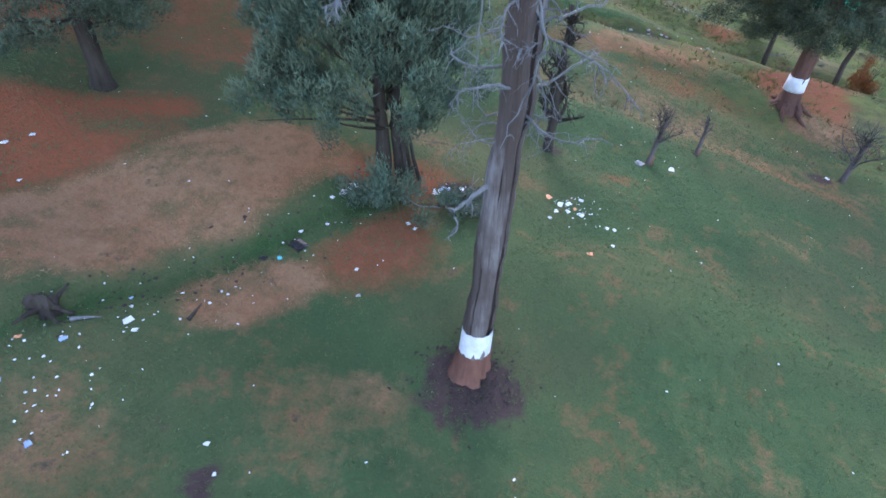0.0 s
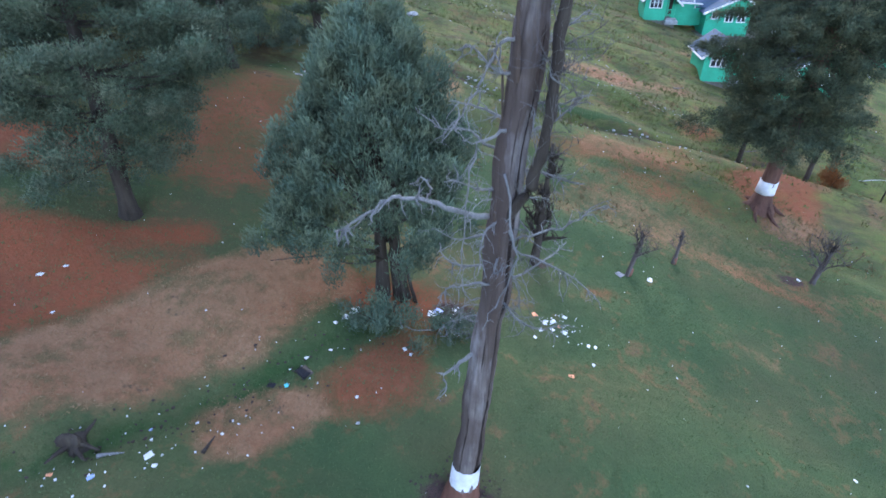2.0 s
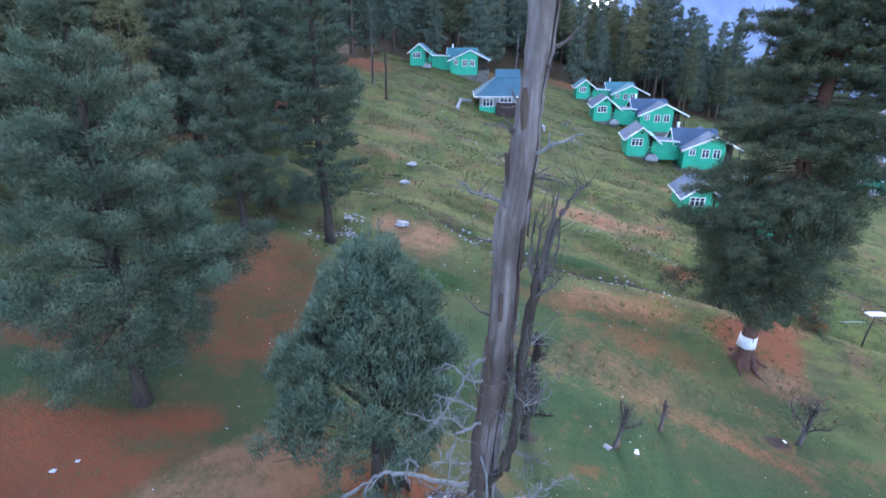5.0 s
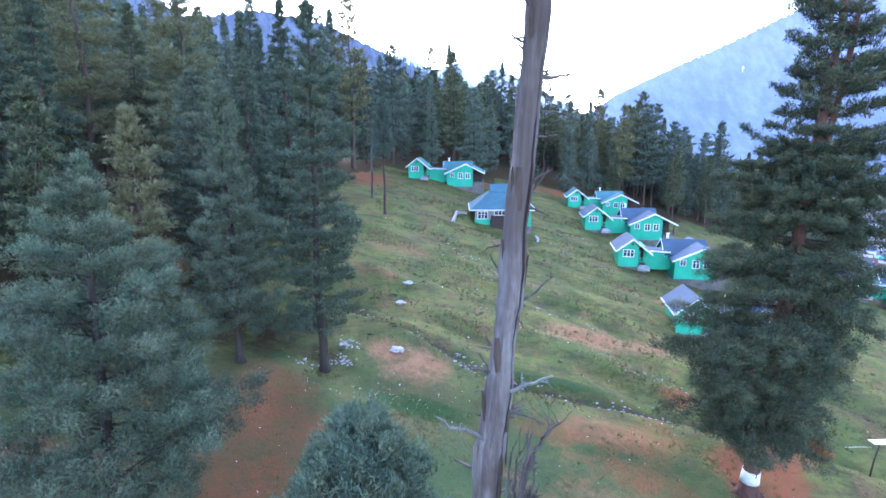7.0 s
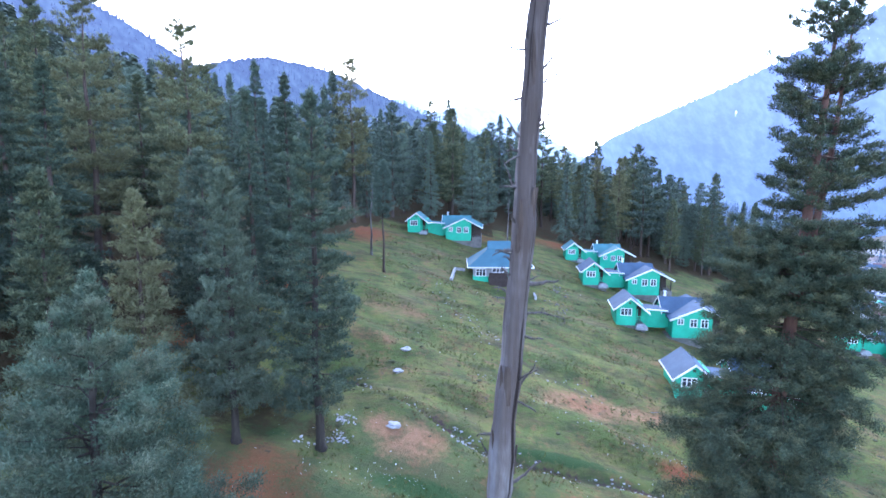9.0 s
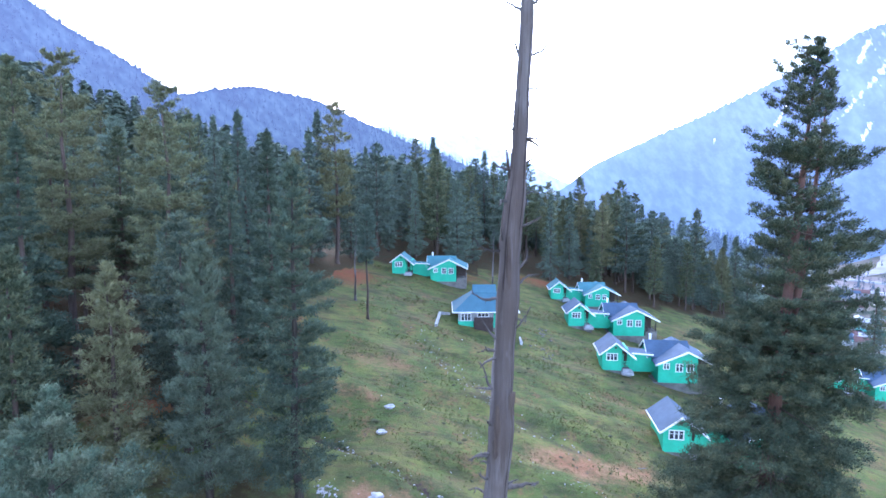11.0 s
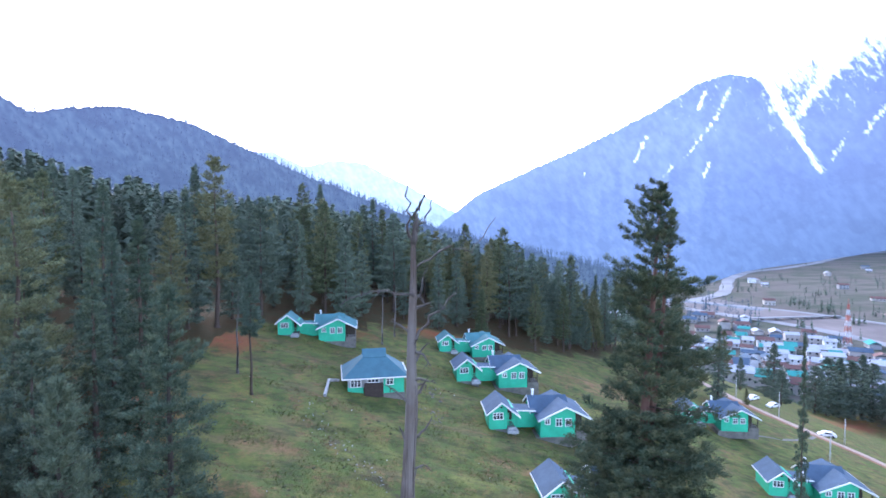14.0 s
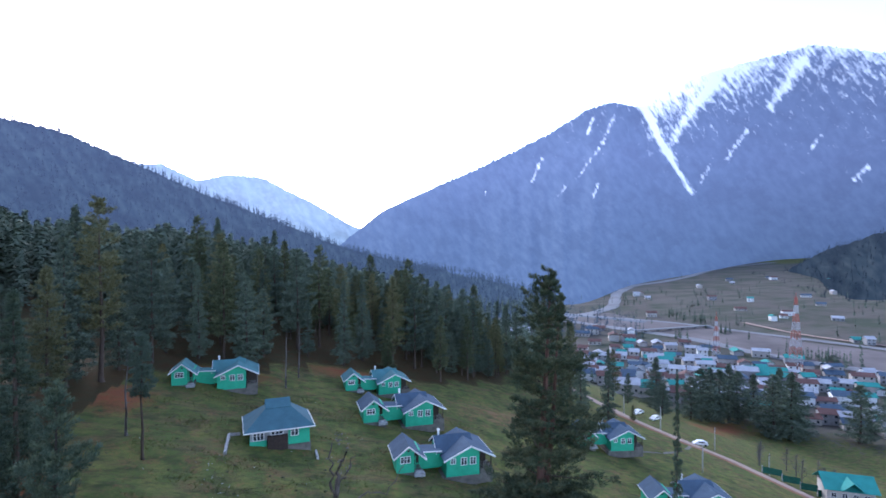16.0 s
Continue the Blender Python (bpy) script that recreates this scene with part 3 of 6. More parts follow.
bridge = thing("bridge", pose(395, 427, -57.5, 0, 0, -5.4), "long pale bridge over the shingle bed", "bridge")
part("deck", boxes((0, 107, -2.5, 2.5, 0, 1.0)), "gravel", bridge)
for i in range(7):
    part("pier", boxes((6 + i * 15.8, 8 + i * 15.8, -2.0, 2.0, -6, -0.004)), "stone", bridge)


def mountain(name, crest, far, near, foot, material, label, rough, seed, gullies=0, shore=None, fine=(700, 130)):
    """A ridge: its crest by bearing and angle of height, falling to its foot."""
    rng = np.random.default_rng(seed)
    b0, b1 = crest[0][0], crest[-1][0]
    nb, nr = fine
    bearing = np.radians(np.linspace(b0, b1, nb))
    top = np.interp(np.degrees(bearing), [c[0] for c in crest], [c[1] for c in crest])
    kernel = np.ones(9) / 9
    top = np.convolve(np.pad(top, 4, "edge"), kernel, "valid")
    f = np.linspace(0, 1, nr)
    near = np.interp(np.degrees(bearing), *zip(*shore))[None] if shore else near
    if shore:
        blur = max(3, nb // 40) * 2 + 1
        near = np.convolve(np.pad(near[0], blur // 2, "edge"), np.ones(blur) / blur, "valid")[None]
    foot = -66 + 0.012 * np.maximum(near - 400, 0) if shore else foot
    zc = 33 + far * np.tan(np.radians(top))
    bb, ff = np.meshgrid(bearing, f)
    dd = near + (far - near) * ff
    zz = foot + (zc[None] - foot) * (0.55 * ff + 0.45 * ff ** 2)
    px, py = dd * np.sin(bb), dd * np.cos(bb)
    wav = np.zeros_like(zz)
    for o in range(6):
        k = 9 * 1.9 ** o
        ph = rng.uniform(0, 6.28, 3)
        w = np.sin(bb * k + ph[0] + 0.45 * np.sin(ff * (2 + o) * 1.3 + ph[1])) / 1.7 ** o
        wav += w
    zz = zz + rough * wav * np.clip(np.sin(pi * np.clip(ff, 0, 1)), 0, 1) * (far - near) * 0.02
    zz[-1] += rng.normal(0, 1, nb) * rough * far * 0.0013
    bx, by, bz = px[-1] * 1.25, py[-1] * 1.25, np.full(nb, -300.0)
    v = np.concatenate([np.stack([px, py, zz], -1).reshape(-1, 3), np.stack([bx, by, bz], -1)])
    q = np.arange((nr + 1) * nb).reshape(nr + 1, nb)
    quads = np.stack([q[:-1, :-1], q[:-1, 1:], q[1:, 1:], q[1:, :-1]], -1).reshape(-1, 4)
    me = mesh_of(name, v, quads, material, True)
    deg = np.degrees(bb)
    rise = np.degrees(np.arctan2(zz - 33, dd))
    layers = {"across": deg + 0.55 * rise, "down": rise - 0.3 * deg}
    if gullies:
        below = np.maximum(top[None] - rise, 0)
        east = np.clip((deg - 43.6) / 1.2, 0, 1)
        snow = 0.04 + 0.20 * np.exp(-below / 5) + east * (0.30 * np.exp(-(below / 2.6) ** 1.3) * np.clip((56 - deg) / 4, 0.35, 1) + 0.2 * np.exp(-below / 6))
        for line, wide, deep in COULOIRS:
            snow = snow + 0.72 * deep * np.exp(-(along(deg, rise, line) / wide) ** 2)
        snow = snow * np.clip((rise - 3.2) / 2.0, 0, 1) - 0.16 * np.clip((37 - deg) / 8, 0, 1)
        layers["gully"] = snow
    for key, values in layers.items():
        layer = me.attributes.new(key, "FLOAT", "POINT")
        layer.data.foreach_set("value", np.concatenate([values.reshape(-1), values[-1]]).astype(np.float32))
    SLOPES[name] = (px, py, zz)
    return tagged(new(name, me), label, "mountain", kind="structure")


SLOPES = {}
# gullies that hold snow, by bearing and angle of height
COULOIRS = [([(43.9, 13.6), (44.8, 12.2), (46.3, 9.0), (47.6, 6.6), (48.7, 4.6)], 0.27, 0.85), ([(50.5, 14.8), (48.6, 12.6), (47.2, 10.4), (46.4, 8.7)], 0.45, 0.45), ([(50.2, 7.3), (49.4, 5.8)], 0.3, 0.42),
            ([(41.4, 12.6), (40.4, 10.2), (38.0, 6.8)], 0.28, 0.42), ([(34.2, 8.7), (33.2, 6.4)], 0.25, 0.6), ([(39.9, 6.0), (39.4, 4.5)], 0.25, 0.6), ([(39.4, 12.6), (38.8, 11.0)], 0.2, 0.5), ([(36.6, 5.8), (35.6, 4.4)], 0.3, 0.5), ([(28.3, 5.4), (28.1, 4.4)], 0.15, 0.6),
            ([(53.2, 10.2), (51.6, 7.8)], 0.3, 0.5), ([(57.5, 15.6), (55.0, 12.0)], 0.45, 0.4), ([(62.0, 6.2), (61.2, 5.2)], 0.3, 0.6), ([(58.8, 9.2), (58.0, 7.8)], 0.25, 0.5)]


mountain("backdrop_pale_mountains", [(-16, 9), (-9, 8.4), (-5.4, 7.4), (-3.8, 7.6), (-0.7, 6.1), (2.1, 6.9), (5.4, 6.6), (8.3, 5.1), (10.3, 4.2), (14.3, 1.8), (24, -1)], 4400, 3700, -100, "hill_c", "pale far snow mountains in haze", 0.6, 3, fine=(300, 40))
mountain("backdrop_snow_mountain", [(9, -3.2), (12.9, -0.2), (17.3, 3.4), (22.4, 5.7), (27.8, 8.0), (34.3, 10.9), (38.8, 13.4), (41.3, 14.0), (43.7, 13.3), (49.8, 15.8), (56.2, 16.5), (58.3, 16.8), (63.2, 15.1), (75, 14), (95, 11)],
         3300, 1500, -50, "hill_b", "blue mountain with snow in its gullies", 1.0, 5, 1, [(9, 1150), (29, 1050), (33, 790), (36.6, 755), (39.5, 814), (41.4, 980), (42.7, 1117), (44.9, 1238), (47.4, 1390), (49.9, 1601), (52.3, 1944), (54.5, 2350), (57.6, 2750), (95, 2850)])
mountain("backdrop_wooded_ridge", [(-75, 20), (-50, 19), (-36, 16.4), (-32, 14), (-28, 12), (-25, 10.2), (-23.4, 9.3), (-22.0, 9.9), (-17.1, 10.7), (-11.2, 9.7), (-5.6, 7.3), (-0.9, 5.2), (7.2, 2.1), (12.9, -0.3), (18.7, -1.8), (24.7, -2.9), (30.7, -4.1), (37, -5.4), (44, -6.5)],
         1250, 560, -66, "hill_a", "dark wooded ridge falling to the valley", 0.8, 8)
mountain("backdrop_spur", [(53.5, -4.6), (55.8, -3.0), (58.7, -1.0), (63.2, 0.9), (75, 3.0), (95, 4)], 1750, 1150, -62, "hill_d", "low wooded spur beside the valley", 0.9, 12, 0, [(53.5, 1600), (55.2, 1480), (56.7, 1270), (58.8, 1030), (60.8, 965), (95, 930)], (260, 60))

# ---- trees ----


def blades(rng, centres, bias, count, length, width, spread=1.0):
    """Tufts of narrow leaves about the centres, leaning along bias."""
    c = np.repeat(np.asarray(centres, float), count, 0)
    n = len(c)
    d = rng.normal(size=(n, 3)) * spread + np.repeat(np.asarray(bias, float), count, 0)
    d /= np.linalg.norm(d, axis=1)[:, None] + 1e-9
    s = np.cross(d, rng.normal(size=(n, 3)))
    s /= np.linalg.norm(s, axis=1)[:, None] + 1e-9
    ln = length * rng.uniform(0.6, 1.25, (n, 1))
    w = width * rng.uniform(0.7, 1.3, (n, 1)) / 2
    c = c + rng.normal(size=(n, 3)) * length * 0.22
    return np.stack([c - s * w, c + s * w, c + d * ln], 1)


def limb(rng, start, ahead, length, radius, lift=0.0, wander=0.12, steps=6):
    """Points and radii of a limb that bends as it grows."""
    pts, d = [np.array(start, float)], np.array(ahead, float)
    d /= np.linalg.norm(d)
    for i in range(steps):
        d = d + rng.normal(size=3) * wander + np.array([0, 0, lift])
        d /= np.linalg.norm(d)
        pts.append(pts[-1] + d * length / steps)
    return np.array(pts), np.linspace(radius, radius * 0.25, steps + 1)


def cone(h, low, spread, shape=0.8, belly=0.6):
    """Heights, radii and offsets of a crown that narrows to its top."""
    rows = []
    for s in np.linspace(0, 1, 17):
        rows.append((low + (h - low) * s, spread * min(1, belly + s / 0.2 * (1 - belly)) * max(0.006, 1 - s) ** shape, 0.0))
    return rows


def conifer(rng, profile, gap, ring, dense, leaf, wide, slope=(-0.1, 0.5), curve=0.15, tuft=1.6, puff=0.16, lean=(0, 0), uneven=(0.6, 1.15), gaps=0.1, sprays=2.6, up=0.5, spread=0.6):
    """Limbs and needles of a pine, fir or cedar: whorls of boughs, side sprays on each bough, needles along each spray."""
    zs, rs, ds = (np.array(c, float) for c in zip(*profile))
    woods, rows = [], []
    z, low, h = zs[0], zs[0], zs[-1]
    while z < h - 0.15:
        s = (z - low) / (h - low)
        r, dx = np.interp(z, zs, rs), np.interp(z, zs, ds)
        tier = rng.uniform(0.82, 1.12)
        n_ring = max(3, int(round(ring * (1 - 0.35 * s))))
        for a in rng.uniform(0, 2 * pi) + np.arange(n_ring) * 2 * pi / n_ring:
            a = a + rng.normal(0, 0.28)
            if s < 0.9 and rng.random() < gaps * (0.5 + s):
                continue
            zz = z + rng.normal(0, gap * 0.22)
            ln = max(0.12, (r * tier + (dx - lean[0] * zz) * cos(a)) * rng.uniform(*uneven))
            sl = slope[0] + (slope[1] - slope[0]) * s ** 1.5 + rng.normal(0, 0.09)
            rows.append((lean[0] * zz, lean[1] * zz, zz, a, ln, sl, curve * rng.uniform(0.5, 1.5), s))
            f = np.linspace(0, 0.85, 5)
            p = np.column_stack([lean[0] * zz + cos(a) * ln * f, lean[1] * zz + sin(a) * ln * f, zz + ln * (sl * f + curve * f * f)])
            woods.append(tube(p, np.linspace(0.014 * ln + 0.014, 0.006, 5), 3))
        z += max(0.22, gap * rng.uniform(0.75, 1.25) * (1 - 0.55 * s))
    br = np.array(rows)
    num = np.maximum(3, (br[:, 4] * sprays).astype(int))
    i = np.repeat(np.arange(len(br)), num)
    k = np.arange(len(i)) - np.repeat(np.cumsum(num) - num, num)
    f = np.clip(0.2 + 0.8 * (k + rng.uniform(0.2, 1.0, len(i))) / num[i], 0, 1)
    bx, by, bz, az, ln, sl, cv, hs = br[i].T
    tip = k == num[i] - 1
    f = np.where(tip, 0.9, f)
    turn = np.where(tip, 0, np.where(k % 2, 1, -1) * np.radians(rng.uniform(32, 72, len(i))))
    long = ln * 0.44 * (1.1 - 0.8 * f) * rng.uniform(0.65, 1.25, len(i)) + 0.10
    start = np.column_stack([bx + np.cos(az) * ln * f, by + np.sin(az) * ln * f, bz + ln * (sl * f + cv * f * f)])
    rise = sl + 2 * cv * f + rng.normal(0, 0.16, len(i))
    ahead = np.column_stack([np.cos(az + turn), np.sin(az + turn), rise])
    tone = rng.normal(0, 0.14, len(i))
    # the leader at the very top
    top = np.array([[lean[0] * h, lean[1] * h, h - 0.5]])
    start, ahead, long, f, tone, hs = np.vstack([start, top]), np.vstack([ahead, [[0, 0, 1.0]]]), np.append(long, 0.7), np.append(f, 0.5), np.append(tone, 0), np.append(hs, 1)
    ahead /= np.linalg.norm(ahead, axis=1)[:, None]
    many = np.maximum(4, (dense * (0.3 + long)).astype(int))
    j = np.repeat(np.arange(len(start)), many)
    n = len(j)
    t = 1 - 0.95 * rng.random(n) ** tuft
    thick = puff * (0.55 + 0.45 * np.minimum(1, long[j] / 0.6)) * (1 - 0.45 * hs[j] ** 3)
    off = rng.normal(size=(n, 3)) * [1, 1, 0.8]
    c = start[j] + ahead[j] * (long[j] * t)[:, None] + off * thick[:, None] * 0.6
    bias = ahead[j] * 0.8 + off * 0.22 + [0, 0, up]
    # painted lighter on top and at outer ends, darker underneath and inside
    clump_light = np.clip(-0.08 + 0.36 * t + 0.22 * f[j] + 0.34 * off[:, 2] + tone[j], 0, 1)
    return woods, (blades(rng, c, bias, 1, leaf, wide, spread), clump_light)


def tree(name, at, trunk_mesh, crown_mesh, label, limb_mesh=None, group="", turn=0.0, size=1.0):
    ob = thing(name, pose(*at, 0, 0, turn), label, "tree", group)
    ob.scale = (size, size, size)
    under("trunk", trunk_mesh, ob)
    if limb_mesh:
        tagged(under("boughwood", limb_mesh, ob), kind="stuff")
    if crown_mesh:
        under("crown", crown_mesh, ob)
    return ob


def trunk_of(rng, h, r, material, lean=(0, 0), sides=10, flare=1.6, name="trunk"):
    z = np.array([-0.6, 0, 0.25, 0.8, 2, 0.25 * h, 0.5 * h, 0.75 * h, 0.97 * h])
    k = np.array([flare * 1.1, flare, 1.25, 1.06, 1, 0.86, 0.62, 0.37, 0.13]) * r
    p = np.stack([lean[0] * z / h + rng.normal(0, 0.006, 9) * h * (z > 2), lean[1] * z / h + rng.normal(0, 0.006, 9) * h * (z > 2), z], 1)
    return tubes(name, [tube(p, k, sides, 0.05, rng)], material)


# the tall pine beside the meadow
rng = np.random.default_rng(21)
w, leaf = conifer(rng, [(2.1, 2.7, 0.2), (3.1, 3.8, 0.3), (4.3, 4.2, 0.4), (6.8, 4.1, 0.4), (8.8, 3.4, 0.4), (10.4, 2.7, 0.4), (11.8, 1.9, 0.45), (13.0, 1.15, 0.5), (14.0, 0.5, 0.5), (14.7, 0.12, 0.5)], 1.2, 9, 470, 0.12, 0.036, (-0.02, 0.5), 0.16, 3.2, 0.34, (0.035, 0.01), (0.6, 1.12), 0.1, 1.7, 0.5, 0.95)
tree("blue_pine", (-11.1, 17.2, z_at(-11.1, 17.2)), trunk_of(rng, 14.8, 0.26, "dark_bark", (0.45, 0.15)), soup("crown", leaf, "blue_pine"),
     "bushy blue-green pine on bare red soil", tubes("boughwood", w, "dark_bark"))

# the juniper with its double stem
rng = np.random.default_rng(5)
jz = z_at(-1.7, 15.1)
centres, bias, woods, clump_light = [], [], [], []
for i in range(330):
    s = rng.random() ** 0.8
    zc = 2.4 + 6.7 * s
    a, q = rng.uniform(0, 2 * pi), rng.uniform(0.3, 1.0) ** 0.5
    lump = 1 + 0.13 * sin(3 * a + 1.1 * zc) + 0.10 * sin(5 * a - 1.9 * zc + 2) + rng.normal(0, 0.05)
    r = lump * 3.95 * min(1.0, 0.6 + s * 1.7) * (1 - s) ** 0.6 + 0.12
    c = np.array([cos(a) * r * q - 0.5 * (1 - s), sin(a) * r * q, zc + rng.normal(0, 0.15)])
    m = 300
    tall = 0.26 + 0.14 * rng.random()
    way = rng.normal(size=(m, 3))
    way /= np.linalg.norm(way, axis=1)[:, None]
    out = rng.random((m, 1)) ** 0.4
    # each lump is painted lighter above and outside, darker below
    clump_light.append(0.05 + 0.4 * out[:, 0] + 0.5 * way[:, 2])
    jit = way * out * 1.7 * np.array([0.21, 0.21, tall])
    centres.append(c + jit)
    bias.append(np.tile([cos(a) * 0.45 * q, sin(a) * 0.45 * q, 1.25], (m, 1)) + jit * [1.1, 1.1, 0])
    if i % 4 == 0:
        e = c - np.array([0, 0, zc * 0.55])
        p, t = limb(rng, (cos(a) * 0.15, sin(a) * 0.15, max(1.0, zc * 0.55)), e, np.linalg.norm(e) * 0.85, 0.05, 0.02, 0.08, 4)
        woods.append(tube(p, t, 4))
for i in range(30):
    a, s = rng.uniform(0, 2 * pi), rng.uniform(0.45, 1.0)
    r = 3.0 * (1 - s) ** 0.7
    zc = 1.9 + 7.2 * s + 0.2
    m = 36
    up = rng.uniform(0, 1.1, m)
    c = np.column_stack([cos(a) * r + rng.normal(0, 0.05, m), sin(a) * r + rng.normal(0, 0.05, m), zc + up])
    centres.append(c)
    clump_light.append(up * 0.8)
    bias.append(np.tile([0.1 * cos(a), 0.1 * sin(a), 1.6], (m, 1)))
crown = soup("crown", (blades(rng, np.concatenate(centres), np.concatenate(bias), 1, 0.19, 0.042, 0.7), np.clip(np.concatenate(clump_light), 0, 1)), "juniper")
stem = []
for dx, dy, r, h in ((-0.14, 0, 0.21, 5.5), (0.30, 0.05, 0.18, 5.0), (0.5, 0.1, 0.07, 2.6), (0.66, -0.05, 0.05, 2.4), (0.4, -0.15, 0.05, 2.5)):
    p = np.array([(dx * 1.5, dy, -0.4), (dx * 1.2, dy, 0.5), (dx, dy, 1.4), (dx * 1.1 * (1 if r > 0.1 else 0.3), dy, 2.4 if h > 3 else h), (dx * 0.5, dy * 2, h)])
    stem.append(tube(p, np.array([1.5, 1.15, 1.0, 0.85, 0.3]) * r, 8, 0.06, rng))
tree("juniper_tree", (-1.7, 15.1, jz), tubes("trunk", stem, "dark_bark"), crown, "dense blue-green juniper with a double stem", tubes("boughwood", woods, "dark_bark"))


def shrub(at, radius, tall, seed, label, material="juniper", count=60, lean=1.2):
    rng = np.random.default_rng(seed)
    hubs = rng.normal(size=(max(6, count // 5), 3)) * np.array([radius * 0.5, radius * 0.4, 0])
    hubs[:, 2] = np.abs(rng.normal(size=len(hubs))) * tall * 0.4 * np.exp(-(hubs[:, 0] ** 2 + hubs[:, 1] ** 2) / radius ** 2)
    c = np.repeat(hubs, 300, 0) + rng.normal(size=(len(hubs) * 300, 3)) * np.array([0.2, 0.2, 0.26]) * (0.6 + 0.25 * radius)
    c[:, 2] = np.maximum(c[:, 2], 0)
    b = np.column_stack([c[:, 0] / radius * 0.5, c[:, 1] / radius * 0.5, np.full(len(c), lean)])
    ob = thing("shrub", pose(*at), label, "shrub")
    under("foliage", soup("foliage", blades(rng, c, b, 1, 0.15, 0.04, 0.6), material), ob)
    for _ in range(5):
        under("stem", tubes("stem", [tube(*limb(rng, (0, 0, -0.1), (rng.normal(0, 0.4), rng.normal(0, 0.4), 1), tall * 0.7, 0.03), 4)], "dark_bark"), ob)
    return ob


shrub((-1.6, 13.7, z_at(-1.6, 13.7)), 1.0, 2.3, 3, "green juniper bush under the tree", "juniper", 75)
shrub((-11.4, 35.8, z_at(-11.4, 35.8)), 1.9, 4.0, 4, "dark green bush beside a pine trunk", "fir", 120)
shrub((-9.6, 37.2, z_at(-9.6, 37.2)), 1.5, 2.6, 6, "dark green bush at the wood's edge", "fir", 90)
shrub((27.6, 34.4, z_at(27.6, 34.4)), 0.9, 3.2, 7, "rust-coloured autumn shrub beside the cedar", "rust", 80)

# the great cedar with its lime-washed foot
rng = np.random.default_rng(9)
cx, cy = 19.0, 28.4
cz = z_at(cx, cy)
tilt = (0.034, -0.04)
big = thing("cedar_tree", pose(cx, cy, cz), "tall cedar with a lime-washed band round its red trunk", "tree")
zz = np.array([-0.6, 0, 0.4, 0.9, 1.6, 3, 6, 12, 19, 26, 32.6])
under("trunk", tubes("trunk", [tube(np.stack([tilt[0] * zz, tilt[1] * zz, zz], 1), np.array([1.0, 0.8, 0.6, 0.5, 0.46, 0.43, 0.4, 0.35, 0.27, 0.16, 0.03]), 14, 0.05, rng)], "cedar_bark"), big)
under("second_stem", tubes("second_stem", [tube([(0.4, -0.6, 15), (0.8, -0.8, 18), (1.4, -1.1, 24), (1.7, -1.4, 31)], [0.22, 0.2, 0.15, 0.03], 8, 0.04, rng)], "cedar_bark"), big)
zb = np.array([1.0, 1.35, 1.75])
under("painted_band", tubes("painted_band", [tube(np.stack([tilt[0] * zb, tilt[1] * zb, zb], 1), np.array([0.51, 0.485, 0.465]) + 0.03, 16)], "limewash"), big, "white lime band on the trunk")
for k in range(7):
    a = k * 0.95 + 0.3
    p = [(cos(a) * 0.5, sin(a) * 0.5, 0.28), (cos(a) * 1.1, sin(a) * 1.1, 0.02 - 0.1 * k % 0.1), (cos(a + 0.2) * 2.0, sin(a + 0.2) * 2.0, -0.25)]
    p = [(x, y, z + (z_at(cx + x, cy + y) - cz) * hypot(x, y) / 2) for x, y, z in p]
    under("root", tubes("root", [tube(p, [0.17, 0.10, 0.04], 7)], "cedar_bark"), big)
w, leaf = conifer(rng, [(5.0, 3.0, 0.3), (6.3, 4.2, -0.3), (9, 4.4, -0.6), (13, 4.3, -0.5), (16, 4.1, 0.0), (18.5, 3.6, 0.6), (20.5, 2.6, 0.8)], 0.72, 9, 215, 0.15, 0.04, (-0.32, 0.1), 0.04, 2.0, 0.27, tilt, (0.6, 1.12), 0.06, 2.4, 0.4, 0.8)
w2, leaf2 = conifer(rng, [(17.5, 4.0, 0.6), (19.5, 3.9, 1.1), (21.5, 3.8, 1.4), (24, 3.4, 1.5), (26.5, 3.0, 1.4), (28.5, 2.4, 1.2), (30, 2.0, 1.1), (31.5, 1.4, 0.9), (33, 0.7, 0.8), (33.9, 0.2, 0.7)], 0.78, 7, 130, 0.17, 0.05, (-0.05, 0.5), 0.2, 2.0, 0.17, tilt, (0.4, 1.15), 0.16, 2.6, 0.55, 0.6)
w3, leaf3 = conifer(rng, [(22.0, 1.9, 0.3), (27, 1.7, 0.4), (30.0, 1.1, 0.2), (32.4, 0.3, 0)], 1.1, 5, 95, 0.18, 0.05, (0.0, 0.6), 0.2, 2.0, 0.17, (0.055, -0.046), (0.4, 1.15), 0.2, 2.6, 0.55, 0.6)
tagged(under("boughwood", tubes("boughwood", w + w2 + w3, "bark"), big), kind="stuff")
under("crown", soup("crown", tuple(np.concatenate(pair) for pair in zip(leaf, leaf2, leaf3)), "cedar"), big)

# the two pines at the foot of the meadow
rng = np.random.default_rng(31)
w, leaf = conifer(rng, cone(16.2, 2.2, 2.9, 0.62, 0.7), 0.85, 7, 110, 0.22, 0.06, (-0.1, 0.8), 0.2, 2.0, 0.22, (0, 0), (0.55, 1.15), 0.1, 2.7, 0.6, 0.6)
tree("pine_tree", (-11.6, 31.2, z_at(-11.6, 31.2)), trunk_of(rng, 15.8, 0.22, "dark_bark"), soup("crown", leaf, "pine"), "blue-green pine with a low bush at its foot", tubes("boughwood", w, "bark"))
rng = np.random.default_rng(32)
